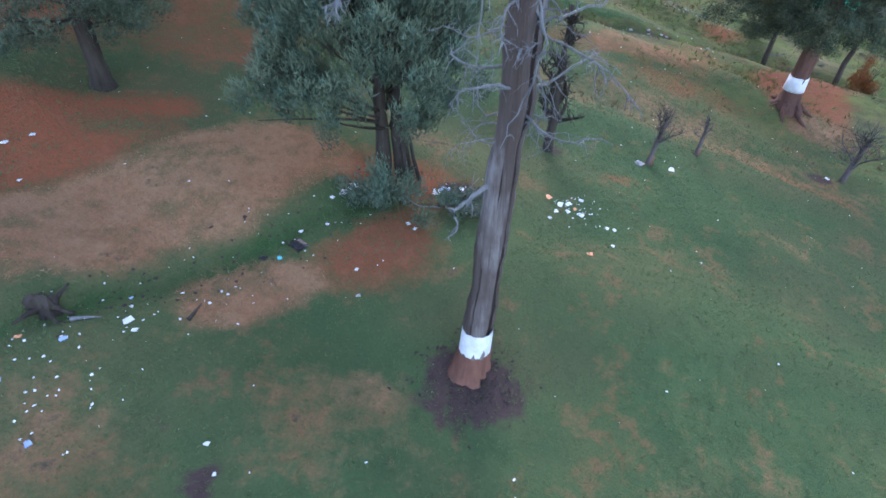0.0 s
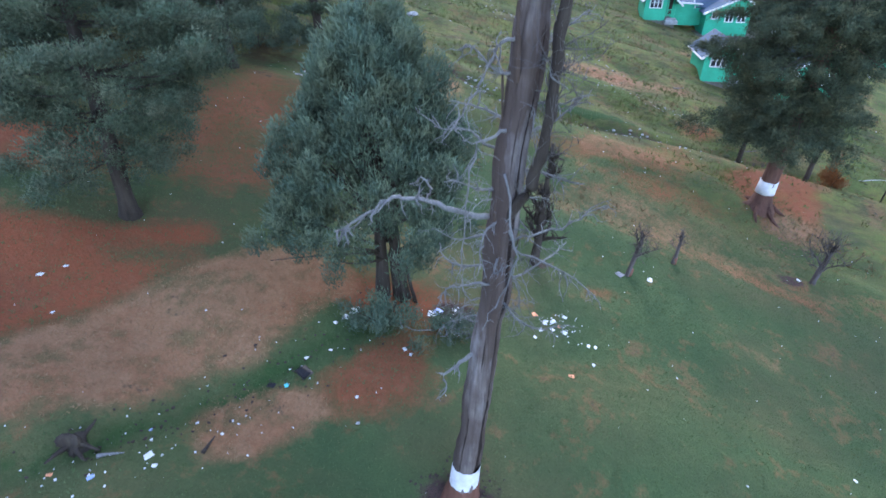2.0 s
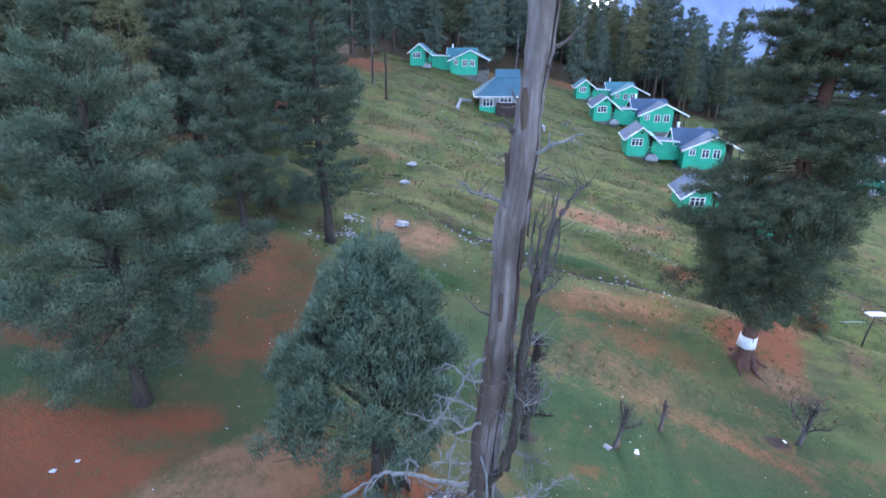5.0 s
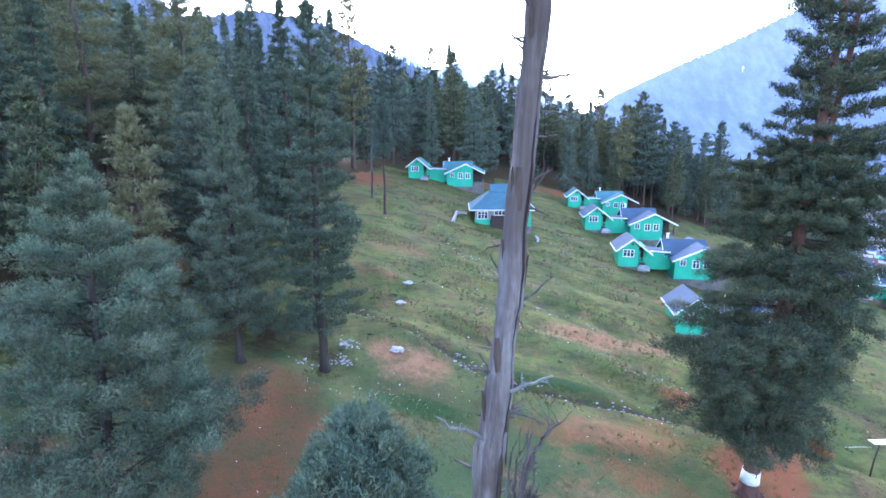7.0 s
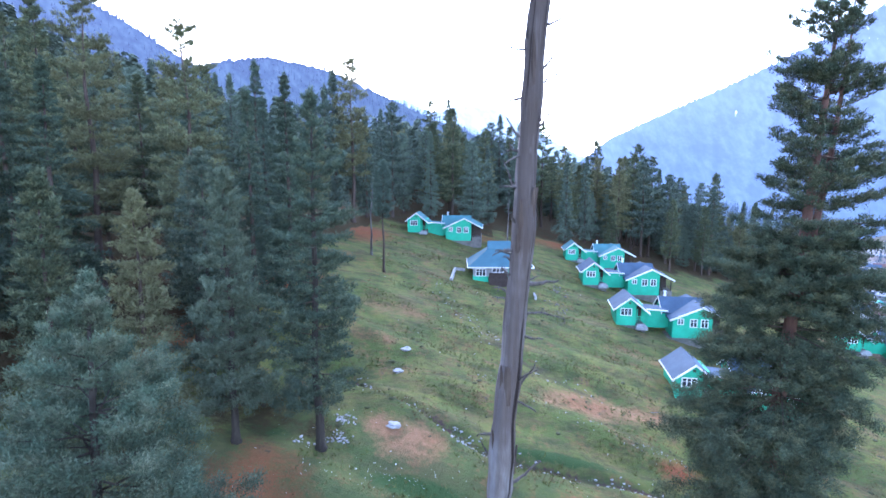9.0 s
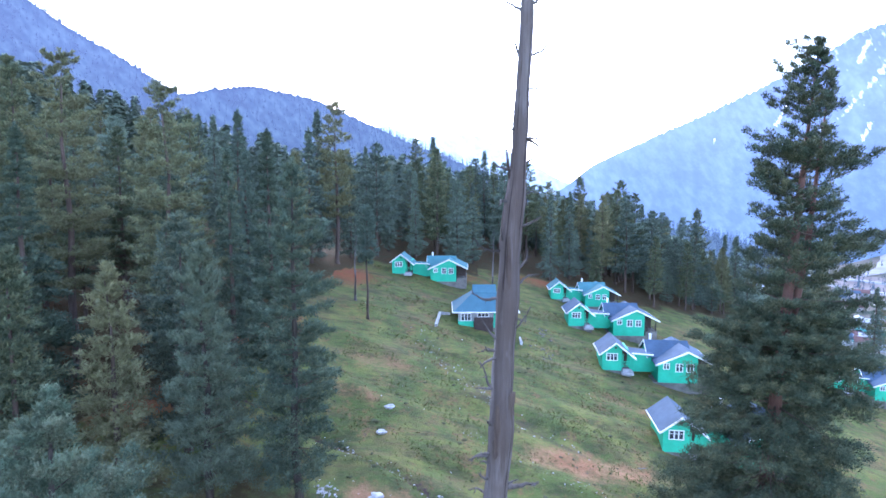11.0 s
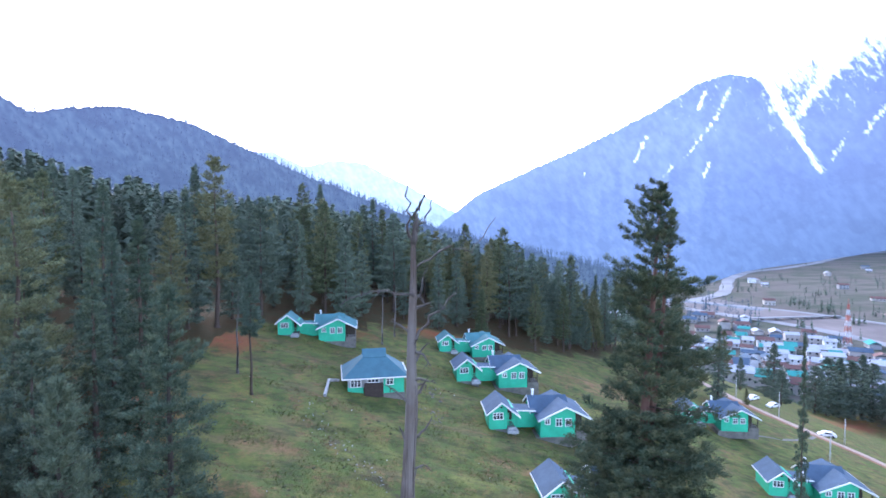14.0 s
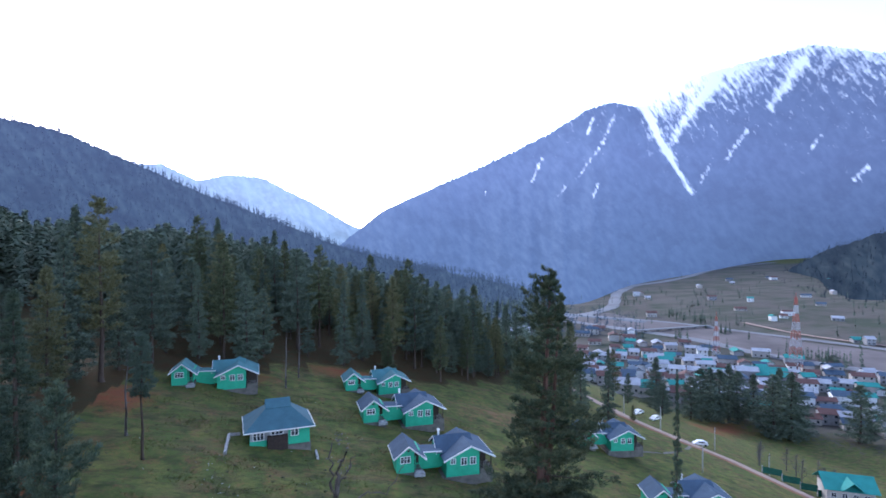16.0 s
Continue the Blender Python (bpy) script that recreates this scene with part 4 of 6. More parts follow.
w, leaf = conifer(rng, cone(22.3, 3.0, 3.2, 0.6, 0.55), 0.95, 7, 100, 0.22, 0.06, (-0.16, 0.7), 0.16, 1.9, 0.22, (0, 0), (0.5, 1.15), 0.12, 2.7, 0.55, 0.6)
tree("pine_tree", (-6.8, 32.8, z_at(-6.8, 32.8)), trunk_of(rng, 22.0, 0.27, "dark_bark"), soup("crown", leaf, "fir"), "tall pine with a bare lower trunk beside rubble", tubes("boughwood", w, "bark"))

# woods of repeated kinds
KINDS, NEAR = [], []
for seed, h, low, r, gap, ring, shape, mat, sag, lift, bow in (
        (41, 20, 1.6, 3.7, 0.95, 6, 0.95, "fir", -0.2, 0.5, 0.05), (42, 24, 5.5, 3.8, 1.25, 6, 0.6, "olive", 0.0, 0.8, 0.25), (43, 17, 1.4, 3.9, 1.0, 6, 0.62, "pine", -0.05, 0.9, 0.25),
        (44, 22, 1.8, 3.4, 1.0, 6, 1.05, "fir", -0.35, 0.3, -0.05), (45, 26, 8.0, 4.0, 1.5, 6, 0.5, "olive", 0.05, 0.7, 0.2), (46, 14, 1.0, 3.1, 0.8, 6, 0.75, "olive", -0.15, 0.8, 0.2),
        (47, 21, 5.0, 4.3, 1.3, 6, 0.55, "pine", 0.0, 0.9, 0.25), (48, 23, 2.6, 3.9, 1.15, 6, 0.9, "fir", -0.2, 0.4, 0.0)):
    rng = np.random.default_rng(seed)
    w, leaf = conifer(rng, cone(h, low, r, shape, 0.65), gap, ring + 1, 26, 0.42, 0.17, (sag - 0.1, lift * 0.6), bow * 0.7, 1.5, 0.26, (0, 0), (0.5, 1.2), 0.1, 1.9, 0.4, 0.55)
    # the far set wears needles with haze mixed into the colour
    KINDS.append((h, trunk_of(rng, h * 0.97, 0.011 * h + 0.05, "bark", sides=6), soup("crown", leaf, "olive" if mat == "olive" else "hazy_fir")))
    rng = np.random.default_rng(seed)
    w, leaf = conifer(rng, cone(h, low, r, shape, 0.65), gap * 0.85, ring + 1, 60, 0.25, 0.085, (sag - 0.1, lift * 0.6), bow * 0.7, 1.7, 0.24, (0, 0), (0.5, 1.2), 0.08, 2.3, 0.45, 0.6)
    NEAR.append((h, trunk_of(rng, h * 0.97, 0.011 * h + 0.05, "bark", sides=8), soup("crown", leaf, mat)))


def plant(kind, px, py, size=1.0, turn=0.0, label="dark conifer in the hillside wood", group="hillside wood", name="conifer_tree", wide=1.0):
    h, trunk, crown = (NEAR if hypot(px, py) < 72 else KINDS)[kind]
    ob = tree(name, (px, py, z_at(px, py) - 0.1), trunk, crown, label, None, group, turn, size)
    ob.scale = (size * wide, size * wide, size)
    return ob


rng = np.random.default_rng(77)
planted = []
for px, py, kind, size in ((-18.5, 42.3, 4, 0.95), (-12.9, 49.2, 7, 0.98), (-19.8, 62.3, 7, 1.0), (-27, 44, 4, 0.98), (-33, 47, 1, 1.0), (-23, 52, 0, 1.0), (-17, 56, 3, 0.9), (-30, 39, 0, 1.0), (-24, 35, 7, 0.9),
                           (-35, 39, 4, 0.9), (-20.5, 29, 5, 1.05), (-28, 29, 0, 0.9), (22.0, 39.2, 5, 0.5), (-15.6, 37.6, 2, 0.97), (-20.8, 48.5, 2, 1.0), (-17.2, 32.0, 5, 1.0), (-25, 26, 2, 0.9), (-14.6, 44.2, 3, 0.95)):
    plant(kind, px, py, size, rng.uniform(0, 360))
    planted.append((px, py))
for py in np.arange(26, 196, 5.4):
    for px in np.arange(-84, 104, 5.4):
        x, y = px + rng.uniform(-2.5, 2.5), py + rng.uniform(-2.5, 2.5)
        tx, ty = zip(*TREELINE)
        edge = np.interp(x, tx, ty)
        if y < edge + 1.5 or y > edge + (46 if x > -30 else 88) or abs(x) > y * 1.05 + 10:
            continue
        if any(hypot(x - a, y - b) < 3.6 for a, b in planted):
            continue
        kind = rng.choice([0, 1, 1, 3, 4, 5, 2, 6, 6, 7, 7])
        plant(int(kind), x, y, rng.uniform(0.52, 1.12) * (0.82 if x < -24 else 0.97), rng.uniform(0, 360))
        planted.append((x, y))

# lone thin trees and dark pines seen against the sky
rng = np.random.default_rng(15)
thin = thing("thin_pine", pose(-6.5, 69.9, z_at(-6.5, 69.9)), "slender pine with a bare pole trunk in the meadow", "tree")
under("trunk", trunk_of(rng, 14.2, 0.16, "bark", sides=7), thin)
w, leaf = conifer(rng, cone(14.4, 7.6, 1.7, 0.5), 0.7, 7, 60, 0.3, 0.1, (-0.1, 0.5), 0.1, 1.6, 0.16)
tagged(under("boughwood", tubes("boughwood", w, "bark"), thin), kind="stuff")
under("crown", soup("crown", leaf, "fir"), thin)
for px, py in ((-8.7, 74.5), (16.5, 104.5), (13.2, 97.5)):
    ob = thing("bare_pole_tree", pose(px, py, z_at(px, py)), "dead bare trunk at the wood's edge", "tree", "bare trunks")
    under("trunk", trunk_of(rng, 11, 0.15, "grey_wood", (0.2, 0), 6), ob)
    under("branch", tubes("branch", [tube(*limb(rng, (0, 0, 4 + i * 0.8), (cos(i * 2.1), sin(i * 2.1), 0.1), 0.8, 0.03), 4) for i in range(7)], "grey_wood"), ob)
rng = np.random.default_rng(16)
VILLAGE_PINES = [(117, 123, 0.33, 5), (165, 158, 0.75, 2), (221, 188, 1.5, 2), (230, 190, 1.35, 0), (239, 192, 1.55, 2), (248, 194, 1.3, 7), (256, 195, 1.5, 2), (268, 195, 1.2, 0), (212, 186, 1.2, 2),
                 (244, 167, 1.75, 2), (252, 164, 1.6, 0), (265, 170, 1.5, 2), (282, 151, 1.6, 2), (306, 150, 1.4, 0), (270, 182, 1.3, 7), (190, 186, 1.2, 0)]
ROAD_PINES = [(104, 137, 1.0, 3), (98, 128, 0.95, 1), (110, 150, 1.0, 3), (93, 117, 0.85, 0), (99, 113, 0.9, 3), (115, 165, 1.0, 0), (124, 170, 0.95, 7), (142, 160, 0.8, 1), (85, 122, 0.95, 4),
              (152, 163, 0.7, 2)]
for px, py, s, kind in VILLAGE_PINES + ROAD_PINES:
    plant(kind, px, py, s, rng.uniform(0, 360), "bushy dark pine beside the village road", "pines by the road", "roadside_pine", 1.75 if px > 160 else 1.0)


def far_wood(name, spots, seed, label, size=1.0, material="fir"):
    """Many small trees far off, in one mesh."""
    rng = np.random.default_rng(seed)
    out = []
    for x, y, z in spots:
        h = rng.uniform(13, 22) * size
        close = hypot(x, y) < 300
        m = 330 if close else 26
        s = np.sort(rng.uniform(0.1, 1, m))
        a = rng.uniform(0, 2 * pi, m)
        r = ((1 - s) * h * 0.17 + 0.3) * rng.uniform(0.6, 1.15, m)
        c = np.column_stack([x + 0 * s, y + 0 * s, z + s * h])
        d = np.column_stack([np.cos(a), np.sin(a), np.full(m, -0.25)])
        side = np.column_stack([-np.sin(a), np.cos(a), 0 * a])
        if close:
            c = c + d * r[:, None] * rng.uniform(0.2, 0.9, (m, 1))
            r = np.full(m, 0.042 * h) * rng.uniform(0.6, 1.2, m)
        out.append(np.stack([c + d * r[:, None] * 1.3, c + side * r[:, None] * 0.75 + [0, 0, r.mean() * 0.4], c - side * r[:, None] * 0.75 + [0, 0, r.mean() * 0.4]], 1))
        out.append(np.array([[[x - 0.25, y, z - 1], [x + 0.25, y, z - 1], [x, y, z + h]]]))
    return tagged(new(name, soup(name, (np.concatenate(out), rng.uniform(0.0, 0.45, sum(len(o) for o in out))), material)), label, "woods", kind="stuff")


rng = np.random.default_rng(61)
spots = []
for _ in range(8000):
    b, d = radians(rng.uniform(-52, 36)), rng.uniform(150, 760)
    x, y = d * sin(b), d * cos(b)
    tx, ty = zip(*TREELINE)
    edge = np.interp(x, tx, ty)
    if y > edge + (44 if x > -30 else 82) and not (x > 100 and y < 260):
        spots.append((x, y, z_at(x, y) - 0.5))
# far woods use the needles that carry painted haze
far_wood("far_woods", spots, 1, "dense conifer woods over the hillside", 1.0, "hazy_fir")
spots = []
for _ in range(150):
    b, d = radians(rng.uniform(38, 64)), rng.uniform(330, 1400)
    spots.append((d * sin(b), d * cos(b), z_at(d * sin(b), d * cos(b)) - 0.3))
for cx, cy, n, wide in ((537, 493, 16, 12), (519, 451, 14, 9), (563, 604, 8, 9), (600, 640, 8, 12), (435, 271, 16, 8), (452, 261, 16, 8), (445, 255, 10, 8), (484, 386, 8, 6), (424, 382, 7, 6), (377, 322, 5, 5), (640, 560, 12, 20), (760, 640, 14, 30)):
    for _ in range(n):
        x, y = cx + rng.normal(0, wide), cy + rng.normal(0, wide)
        spots.append((x, y, z_at(x, y) - 0.3))
far_wood("valley_trees", spots, 2, "scattered dark trees on the valley floor", 0.55)

rng = np.random.default_rng(66)
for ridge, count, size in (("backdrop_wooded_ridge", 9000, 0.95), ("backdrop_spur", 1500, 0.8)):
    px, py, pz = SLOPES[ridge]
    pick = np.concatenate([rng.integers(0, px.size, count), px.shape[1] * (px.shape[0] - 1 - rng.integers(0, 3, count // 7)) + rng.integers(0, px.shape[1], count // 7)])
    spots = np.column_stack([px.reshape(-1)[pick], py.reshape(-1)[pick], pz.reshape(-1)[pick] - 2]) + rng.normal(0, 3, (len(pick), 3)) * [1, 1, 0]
    # these trees share the ridge material, its emitted haze included
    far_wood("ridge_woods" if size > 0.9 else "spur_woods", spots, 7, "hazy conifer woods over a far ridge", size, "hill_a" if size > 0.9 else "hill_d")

# ---- the dead tree that the camera climbs past ----
rng = np.random.default_rng(13)
bz = z_at(0.62, 8.5)
CORE = [(-0.5, 0.60, 0.52), (bz, 0.64, 0.46), (bz + 0.35, 0.68, 0.39), (bz + 0.8, 0.74, 0.345), (1.2, 0.80, 0.325), (2.4, 0.91, 0.305), (5.6, 1.12, 0.285), (7.6, 1.27, 0.275), (10.2, 1.40, 0.262), (11.5, 1.50, 0.25), (13.9, 1.66, 0.232), (15.8, 1.82, 0.205),
        (18.4, 2.05, 0.185), (21.5, 2.21, 0.165), (23.6, 2.33, 0.14), (25.4, 2.43, 0.105), (26.6, 2.49, 0.085), (27.8, 2.51, 0.064), (28.5, 2.52, 0.052), (29.0, 2.52, 0.042), (29.4, 2.54, 0.022)]


def core_at(z):
    zs = [c[0] for c in CORE]
    return np.array([np.interp(z, zs, [c[1] for c in CORE]), 8.5, z]), float(np.interp(z, zs, [c[2] for c in CORE]))


dead = thing("dead_tree", pose(0, 0, 0), "tall dead conifer with a grey weathered trunk and broken branches", "tree")
levels = np.concatenate([np.arange(-0.5, 2, 0.16), np.arange(2, 29.5, 0.2)])
sides = 40
ang = np.arange(sides) * 2 * pi / sides
ring, split_darks = [], []


def groove(z, middle, width):
    """How deep round the trunk a split runs at this height."""
    return np.exp(-((np.angle(np.exp(1j * (ang - middle))) / width) ** 2))


drift = np.cumsum(rng.normal(0, 0.05, len(levels)))
ruck = rng.normal(size=(len(levels), sides))
ruck = (ruck + np.roll(ruck, 1, 0) + np.roll(ruck, 2, 0)) / 1.7
for i, z in enumerate(levels):
    c, r = core_at(z)
    r = r * (1 + 0.05 * sin(z * 1.9 + 0.6) + 0.04 * sin(z * 4.3 + 1.2 * sin(z)) + 0.025 * rng.normal())
    c = c + np.array([0.10 * r * sin(z * 1.3) + 0.07 * r * sin(z * 3.1 + 1), 0, 0]) * min(1, max(0, z - 3) / 3)
    wav = 1 + 0.045 * np.sin(ang * 5 + 0.3 * z) + 0.03 * np.sin(ang * 11 - 0.22 * z + 1) + 0.028 * ruck[i] + 0.035 * sin(z * 2.3 + drift[i]) * np.cos(ang - z)
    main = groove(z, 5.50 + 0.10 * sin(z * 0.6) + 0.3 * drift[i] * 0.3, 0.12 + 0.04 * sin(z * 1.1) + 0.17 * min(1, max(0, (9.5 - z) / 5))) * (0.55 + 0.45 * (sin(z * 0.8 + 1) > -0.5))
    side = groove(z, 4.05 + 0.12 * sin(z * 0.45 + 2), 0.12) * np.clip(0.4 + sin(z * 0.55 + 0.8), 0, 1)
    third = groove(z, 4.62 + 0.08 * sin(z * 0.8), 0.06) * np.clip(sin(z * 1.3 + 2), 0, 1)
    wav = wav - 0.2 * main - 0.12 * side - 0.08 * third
    split_darks.append(np.clip(main * 1.15 + side * 0.6 + third * 0.6, 0, 1))
    if z < bz + 0.9:
        wav = wav + 0.22 * np.clip(np.sin(ang * 4 + 0.6), 0, 1) * np.clip((bz + 0.9 - z) / 1.0, 0, 1)
    ring.append(np.column_stack([c[0] + r * wav * np.cos(ang), c[1] + r * wav * np.sin(ang), np.full(sides, z)]))
v = np.concatenate(ring)
f = [(i * sides + j, i * sides + (j + 1) % sides, (i + 1) * sides + (j + 1) % sides, (i + 1) * sides + j) for i in range(len(levels) - 1) for j in range(sides)]
cut = int(np.searchsorted(levels, bz + 0.72))
trunk_faces = [q for q in f if q[0] >= cut * sides]
foot_faces = [q for q in f if q[0] < cut * sides]
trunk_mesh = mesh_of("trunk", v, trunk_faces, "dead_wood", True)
layer = trunk_mesh.attributes.new("split_dark", "FLOAT", "POINT")
layer.data.foreach_set("value", np.concatenate(split_darks).astype(np.float32))
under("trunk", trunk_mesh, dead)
under("painted_foot", mesh_of("painted_foot", v, foot_faces, "root", True), dead, "red-brown painted foot of the trunk")
band = []
for z in (bz + 0.78, bz + 1.0, bz + 1.25, bz + 1.46):
    c, r = core_at(z)
    band.append(np.column_stack([c[0] + (r + 0.022) * np.cos(ang), c[1] + (r + 0.022) * np.sin(ang), z + 0.012 * rng.normal(size=sides)]))
under("painted_band", mesh_of("painted_band", np.concatenate(band), [(i * sides + j, i * sides + (j + 1) % sides, (i + 1) * sides + (j + 1) % sides, (i + 1) * sides + j) for i in range(3) for j in range(sides)], "limewash", True), dead, "white lime band")
# loose flakes of bark still clinging to the trunk
for k in range(26):
    z = rng.uniform(6.5, 25)
    c, r = core_at(z)
    a = rng.uniform(3.2, 4.6) if k % 3 else rng.uniform(5.4, 6.2)
    ln, wd = rng.uniform(0.3, 0.9), rng.uniform(0.03, 0.07)
    out = np.array([cos(a), sin(a), 0])
    tang = np.array([-sin(a), cos(a), 0])
    rows = []
    for t in np.linspace(0, 1, 5):
        mid = c + out * (r * 1.0 + 0.035 * t * (1.4 if k % 2 else 0.5)) + np.array([0, 0, (t - 0.5) * ln])
        half = tang * wd * (0.35 + sin(pi * (0.15 + 0.75 * t)) * 0.5) + rng.normal(0, 0.006, 3)
        rows += [mid - half, mid + out * 0.018, mid + half, mid - out * 0.012]
    under("bark_flake", mesh_of("bark_flake", rows, [(4 * i + j, 4 * i + (j + 1) % 4, 4 * i + 4 + (j + 1) % 4, 4 * i + 4 + j) for i in range(4) for j in range(4)] + [(3, 2, 1, 0), (16, 17, 18, 19)], "bark"), dead)


def twigged(bits, p, radius, count, size, droop=-0.14):
    """Side twigs on a branch, each with finer ones."""
    for _ in range(count):
        i = rng.integers(1, len(p))
        e = p[i] - p[i - 1]
        e = e / np.linalg.norm(e) + rng.normal(size=3) * 0.75
        t, u = limb(rng, p[i] + (p[i - 1] - p[i]) * rng.random(), e, size * rng.uniform(0.3, 1), radius * 0.42, droop, 0.3, 5)
        bits.append(tube(t, u, 4))
        for _ in range(2):
            k = rng.integers(1, 5)
            t2, u2 = limb(rng, t[k], rng.normal(size=3), size * 0.35, radius * 0.2, -0.05, 0.4, 3)
            bits.append(tube(t2, u2, 3))


def dead_branch(z, turn, length, radius, up=0.05, twigs=7, wander=0.22, material="twig", twig_len=0.5):
    c, r = core_at(z)
    a = radians(turn)
    d = np.array([cos(a), sin(a), up])
    p, q = limb(rng, c + d * r * 0.7, d, length, radius, 0.0, wander, 8)
    bits = [tube(p, q, 6, 0.08, rng)]
    twigged(bits, p, radius, twigs, length * twig_len)
    under("branch", tubes("branch", bits, material), dead)


# the larger broken branches, one by one
LOW_BRANCHES = [(0.055, 16, 0.55, [(1.0, 8.4, 8.0), (0.37, 8.3, 8.15), (-0.18, 8.25, 8.42), (-0.6, 8.25, 8.45), (-0.84, 8.2, 8.37), (-1.17, 8.2, 8.12), (-1.7, 8.15, 7.8)]),
                (0.03, 4, 0.25, [(-0.12, 8.25, 8.4), (-0.02, 8.22, 8.6), (-0.1, 8.2, 8.8), (-0.4, 8.2, 8.72)]),
                (0.035, 14, 0.6, [(1.3, 8.35, 11.0), (1.0, 8.25, 10.95), (0.79, 8.2, 10.5), (0.55, 8.2, 10.05), (0.37, 8.2, 9.7)]),
                (0.03, 16, 0.7, [(1.2, 8.3, 9.6), (0.8, 8.2, 9.5), (0.62, 8.15, 9.0), (0.6, 8.15, 8.2), (0.5, 8.1, 7.1)])]
SIDE_BRANCHES = [(0.03, 14, 0.6, [(1.3, 8.25, 7.9), (1.49, 8.1, 7.5), (2.27, 8.1, 7.06), (3.1, 8.2, 6.4)]),
                 (0.028, 14, 0.55, [(1.3, 8.3, 7.6), (1.9, 8.25, 7.7), (2.5, 8.25, 8.0), (3.0, 8.3, 8.25)]),
                 (0.026, 10, 0.4, [(1.2, 8.2, 8.9), (1.35, 8.05, 8.2), (1.49, 8.0, 7.4), (1.2, 8.0, 6.4), (0.97, 8.05, 5.7)]),
                 (0.05, 7, 0.4, [(0.85, 8.4, 4.75), (0.5, 8.2, 4.6), (0.2, 8.15, 4.35), (0.25, 8.1, 4.0)])]
TOP_BRANCHES = [(0.03, 10, 0.5, [(1.1, 8.3, 6.6), (0.7, 8.2, 6.65), (0.3, 8.2, 6.6), (0.1, 8.15, 6.4)]),
                (0.03, 3, 0.2, [(2.47, 8.5, 27.5), (2.6, 8.45, 27.7), (2.82, 8.45, 27.97), (3.14, 8.45, 28.36)]),
                (0.048, 0, 0.15, [(2.53, 8.5, 29.1), (2.56, 8.47, 29.5), (2.62, 8.45, 29.7), (2.70, 8.45, 29.9)]),
                (0.03, 0, 0.15, [(2.50, 8.5, 29.1), (2.45, 8.45, 29.35), (2.45, 8.45, 29.6), (2.47, 8.45, 30.1)]),
                (0.026, 0, 0.15, [(2.55, 8.5, 29.2), (2.6, 8.45, 29.4), (2.75, 8.42, 29.6), (2.83, 8.42, 29.8)])]
MID_BRANCHES = [(0.018, 1, 0.3, [(2.52, 8.45, 28.3), (2.0, 8.4, 28.4), (1.4, 8.4, 28.24)]),
                (0.018, 1, 0.25, [(2.53, 8.5, 28.7), (3.04, 8.5, 29.05), (3.46, 8.5, 28.96), (3.83, 8.5, 29.5)]),
                (0.035, 6, 0.4, [(1.6, 8.4, 13.8), (1.1, 8.3, 14.0), (0.7, 8.25, 14.3)]),
                (0.04, 4, 0.3, [(1.75, 8.4, 14.6), (2.2, 8.3, 14.9), (2.6, 8.3, 15.0)])]
for radius, twigs, size, pts in LOW_BRANCHES + SIDE_BRANCHES + TOP_BRANCHES + MID_BRANCHES:
    p = np.array(pts)
    fine = np.column_stack([np.interp(np.linspace(0, len(p) - 1, 3 * len(p)), np.arange(len(p)), p[:, k]) for k in range(3)])
    fine[1:] += rng.normal(0, 0.025, (len(fine) - 1, 3))
    bits = [tube(fine, np.linspace(radius, radius * 0.3, len(fine)), 6, 0.1, rng)]
    twigged(bits, fine[len(fine) // 4:], radius, twigs, size)
    under("branch", tubes("branch", bits, "dark_snag" if pts[0][2] > 27 else "twig"), dead)
for z, turn, ln, r, up in ((6.9, 170, 1.4, 0.03, -0.1), (8.4, 200, 1.1, 0.028, 0.5), (9.1, 165, 1.3, 0.03, 0.4), (9.6, 190, 1.0, 0.03, 0.6), (10.4, 205, 0.9, 0.028, 0.5), (8.0, 230, 1.1, 0.026, -0.3),
                           (7.2, 255, 0.9, 0.028, 0.2), (6.6, 20, 1.8, 0.03, -0.25), (8.8, 340, 1.1, 0.028, 0.35), (9.4, 15, 1.2, 0.028, 0.5), (6.2, 320, 1.4, 0.028, -0.3),
                           (9.9, 340, 0.9, 0.025, 0.4), (7.5, 150, 1.2, 0.028, -0.2), (11.3, 20, 0.9, 0.025, 0.5), (10.8, 350, 1.0, 0.025, 0.3)):
    dead_branch(z, turn, ln, r, up, 10)
for k in range(22):
    dead_branch(rng.uniform(5.6, 11.0), rng.choice([rng.uniform(150, 215), rng.uniform(-40, 40), rng.uniform(320, 345)]), rng.uniform(0.5, 1.2), 0.016, rng.uniform(-0.7, 0.4), 7, 0.35, "twig", 0.6)
for z, turn, ln, r in ((11.8, 190, 0.7, 0.03), (12.6, 10, 0.8, 0.03), (13.1, 180, 0.6, 0.04), (14.2, 350, 0.7, 0.03), (15.0, 200, 0.55, 0.03), (16.2, 15, 0.8, 0.035), (17.2, 175, 0.4, 0.03), (18.0, 20, 0.5, 0.025), (19.4, 160, 0.3, 0.02),
                       (19.7, 5, 0.55, 0.045), (19.2, 10, 0.8, 0.026), (20.2, 185, 0.45, 0.03), (21.2, 190, 0.3, 0.025), (22.1, 350, 0.45, 0.02), (22.6, 170, 0.45, 0.03), (23.3, 185, 0.5, 0.02), (24.1, 10, 0.3, 0.02), (25.0, 200, 0.35, 0.02), (25.6, 350, 0.4, 0.018)):
    dead_branch(z, turn, ln, r, rng.uniform(-0.1, 0.5), 2, 0.2, "dark_snag", 0.35)
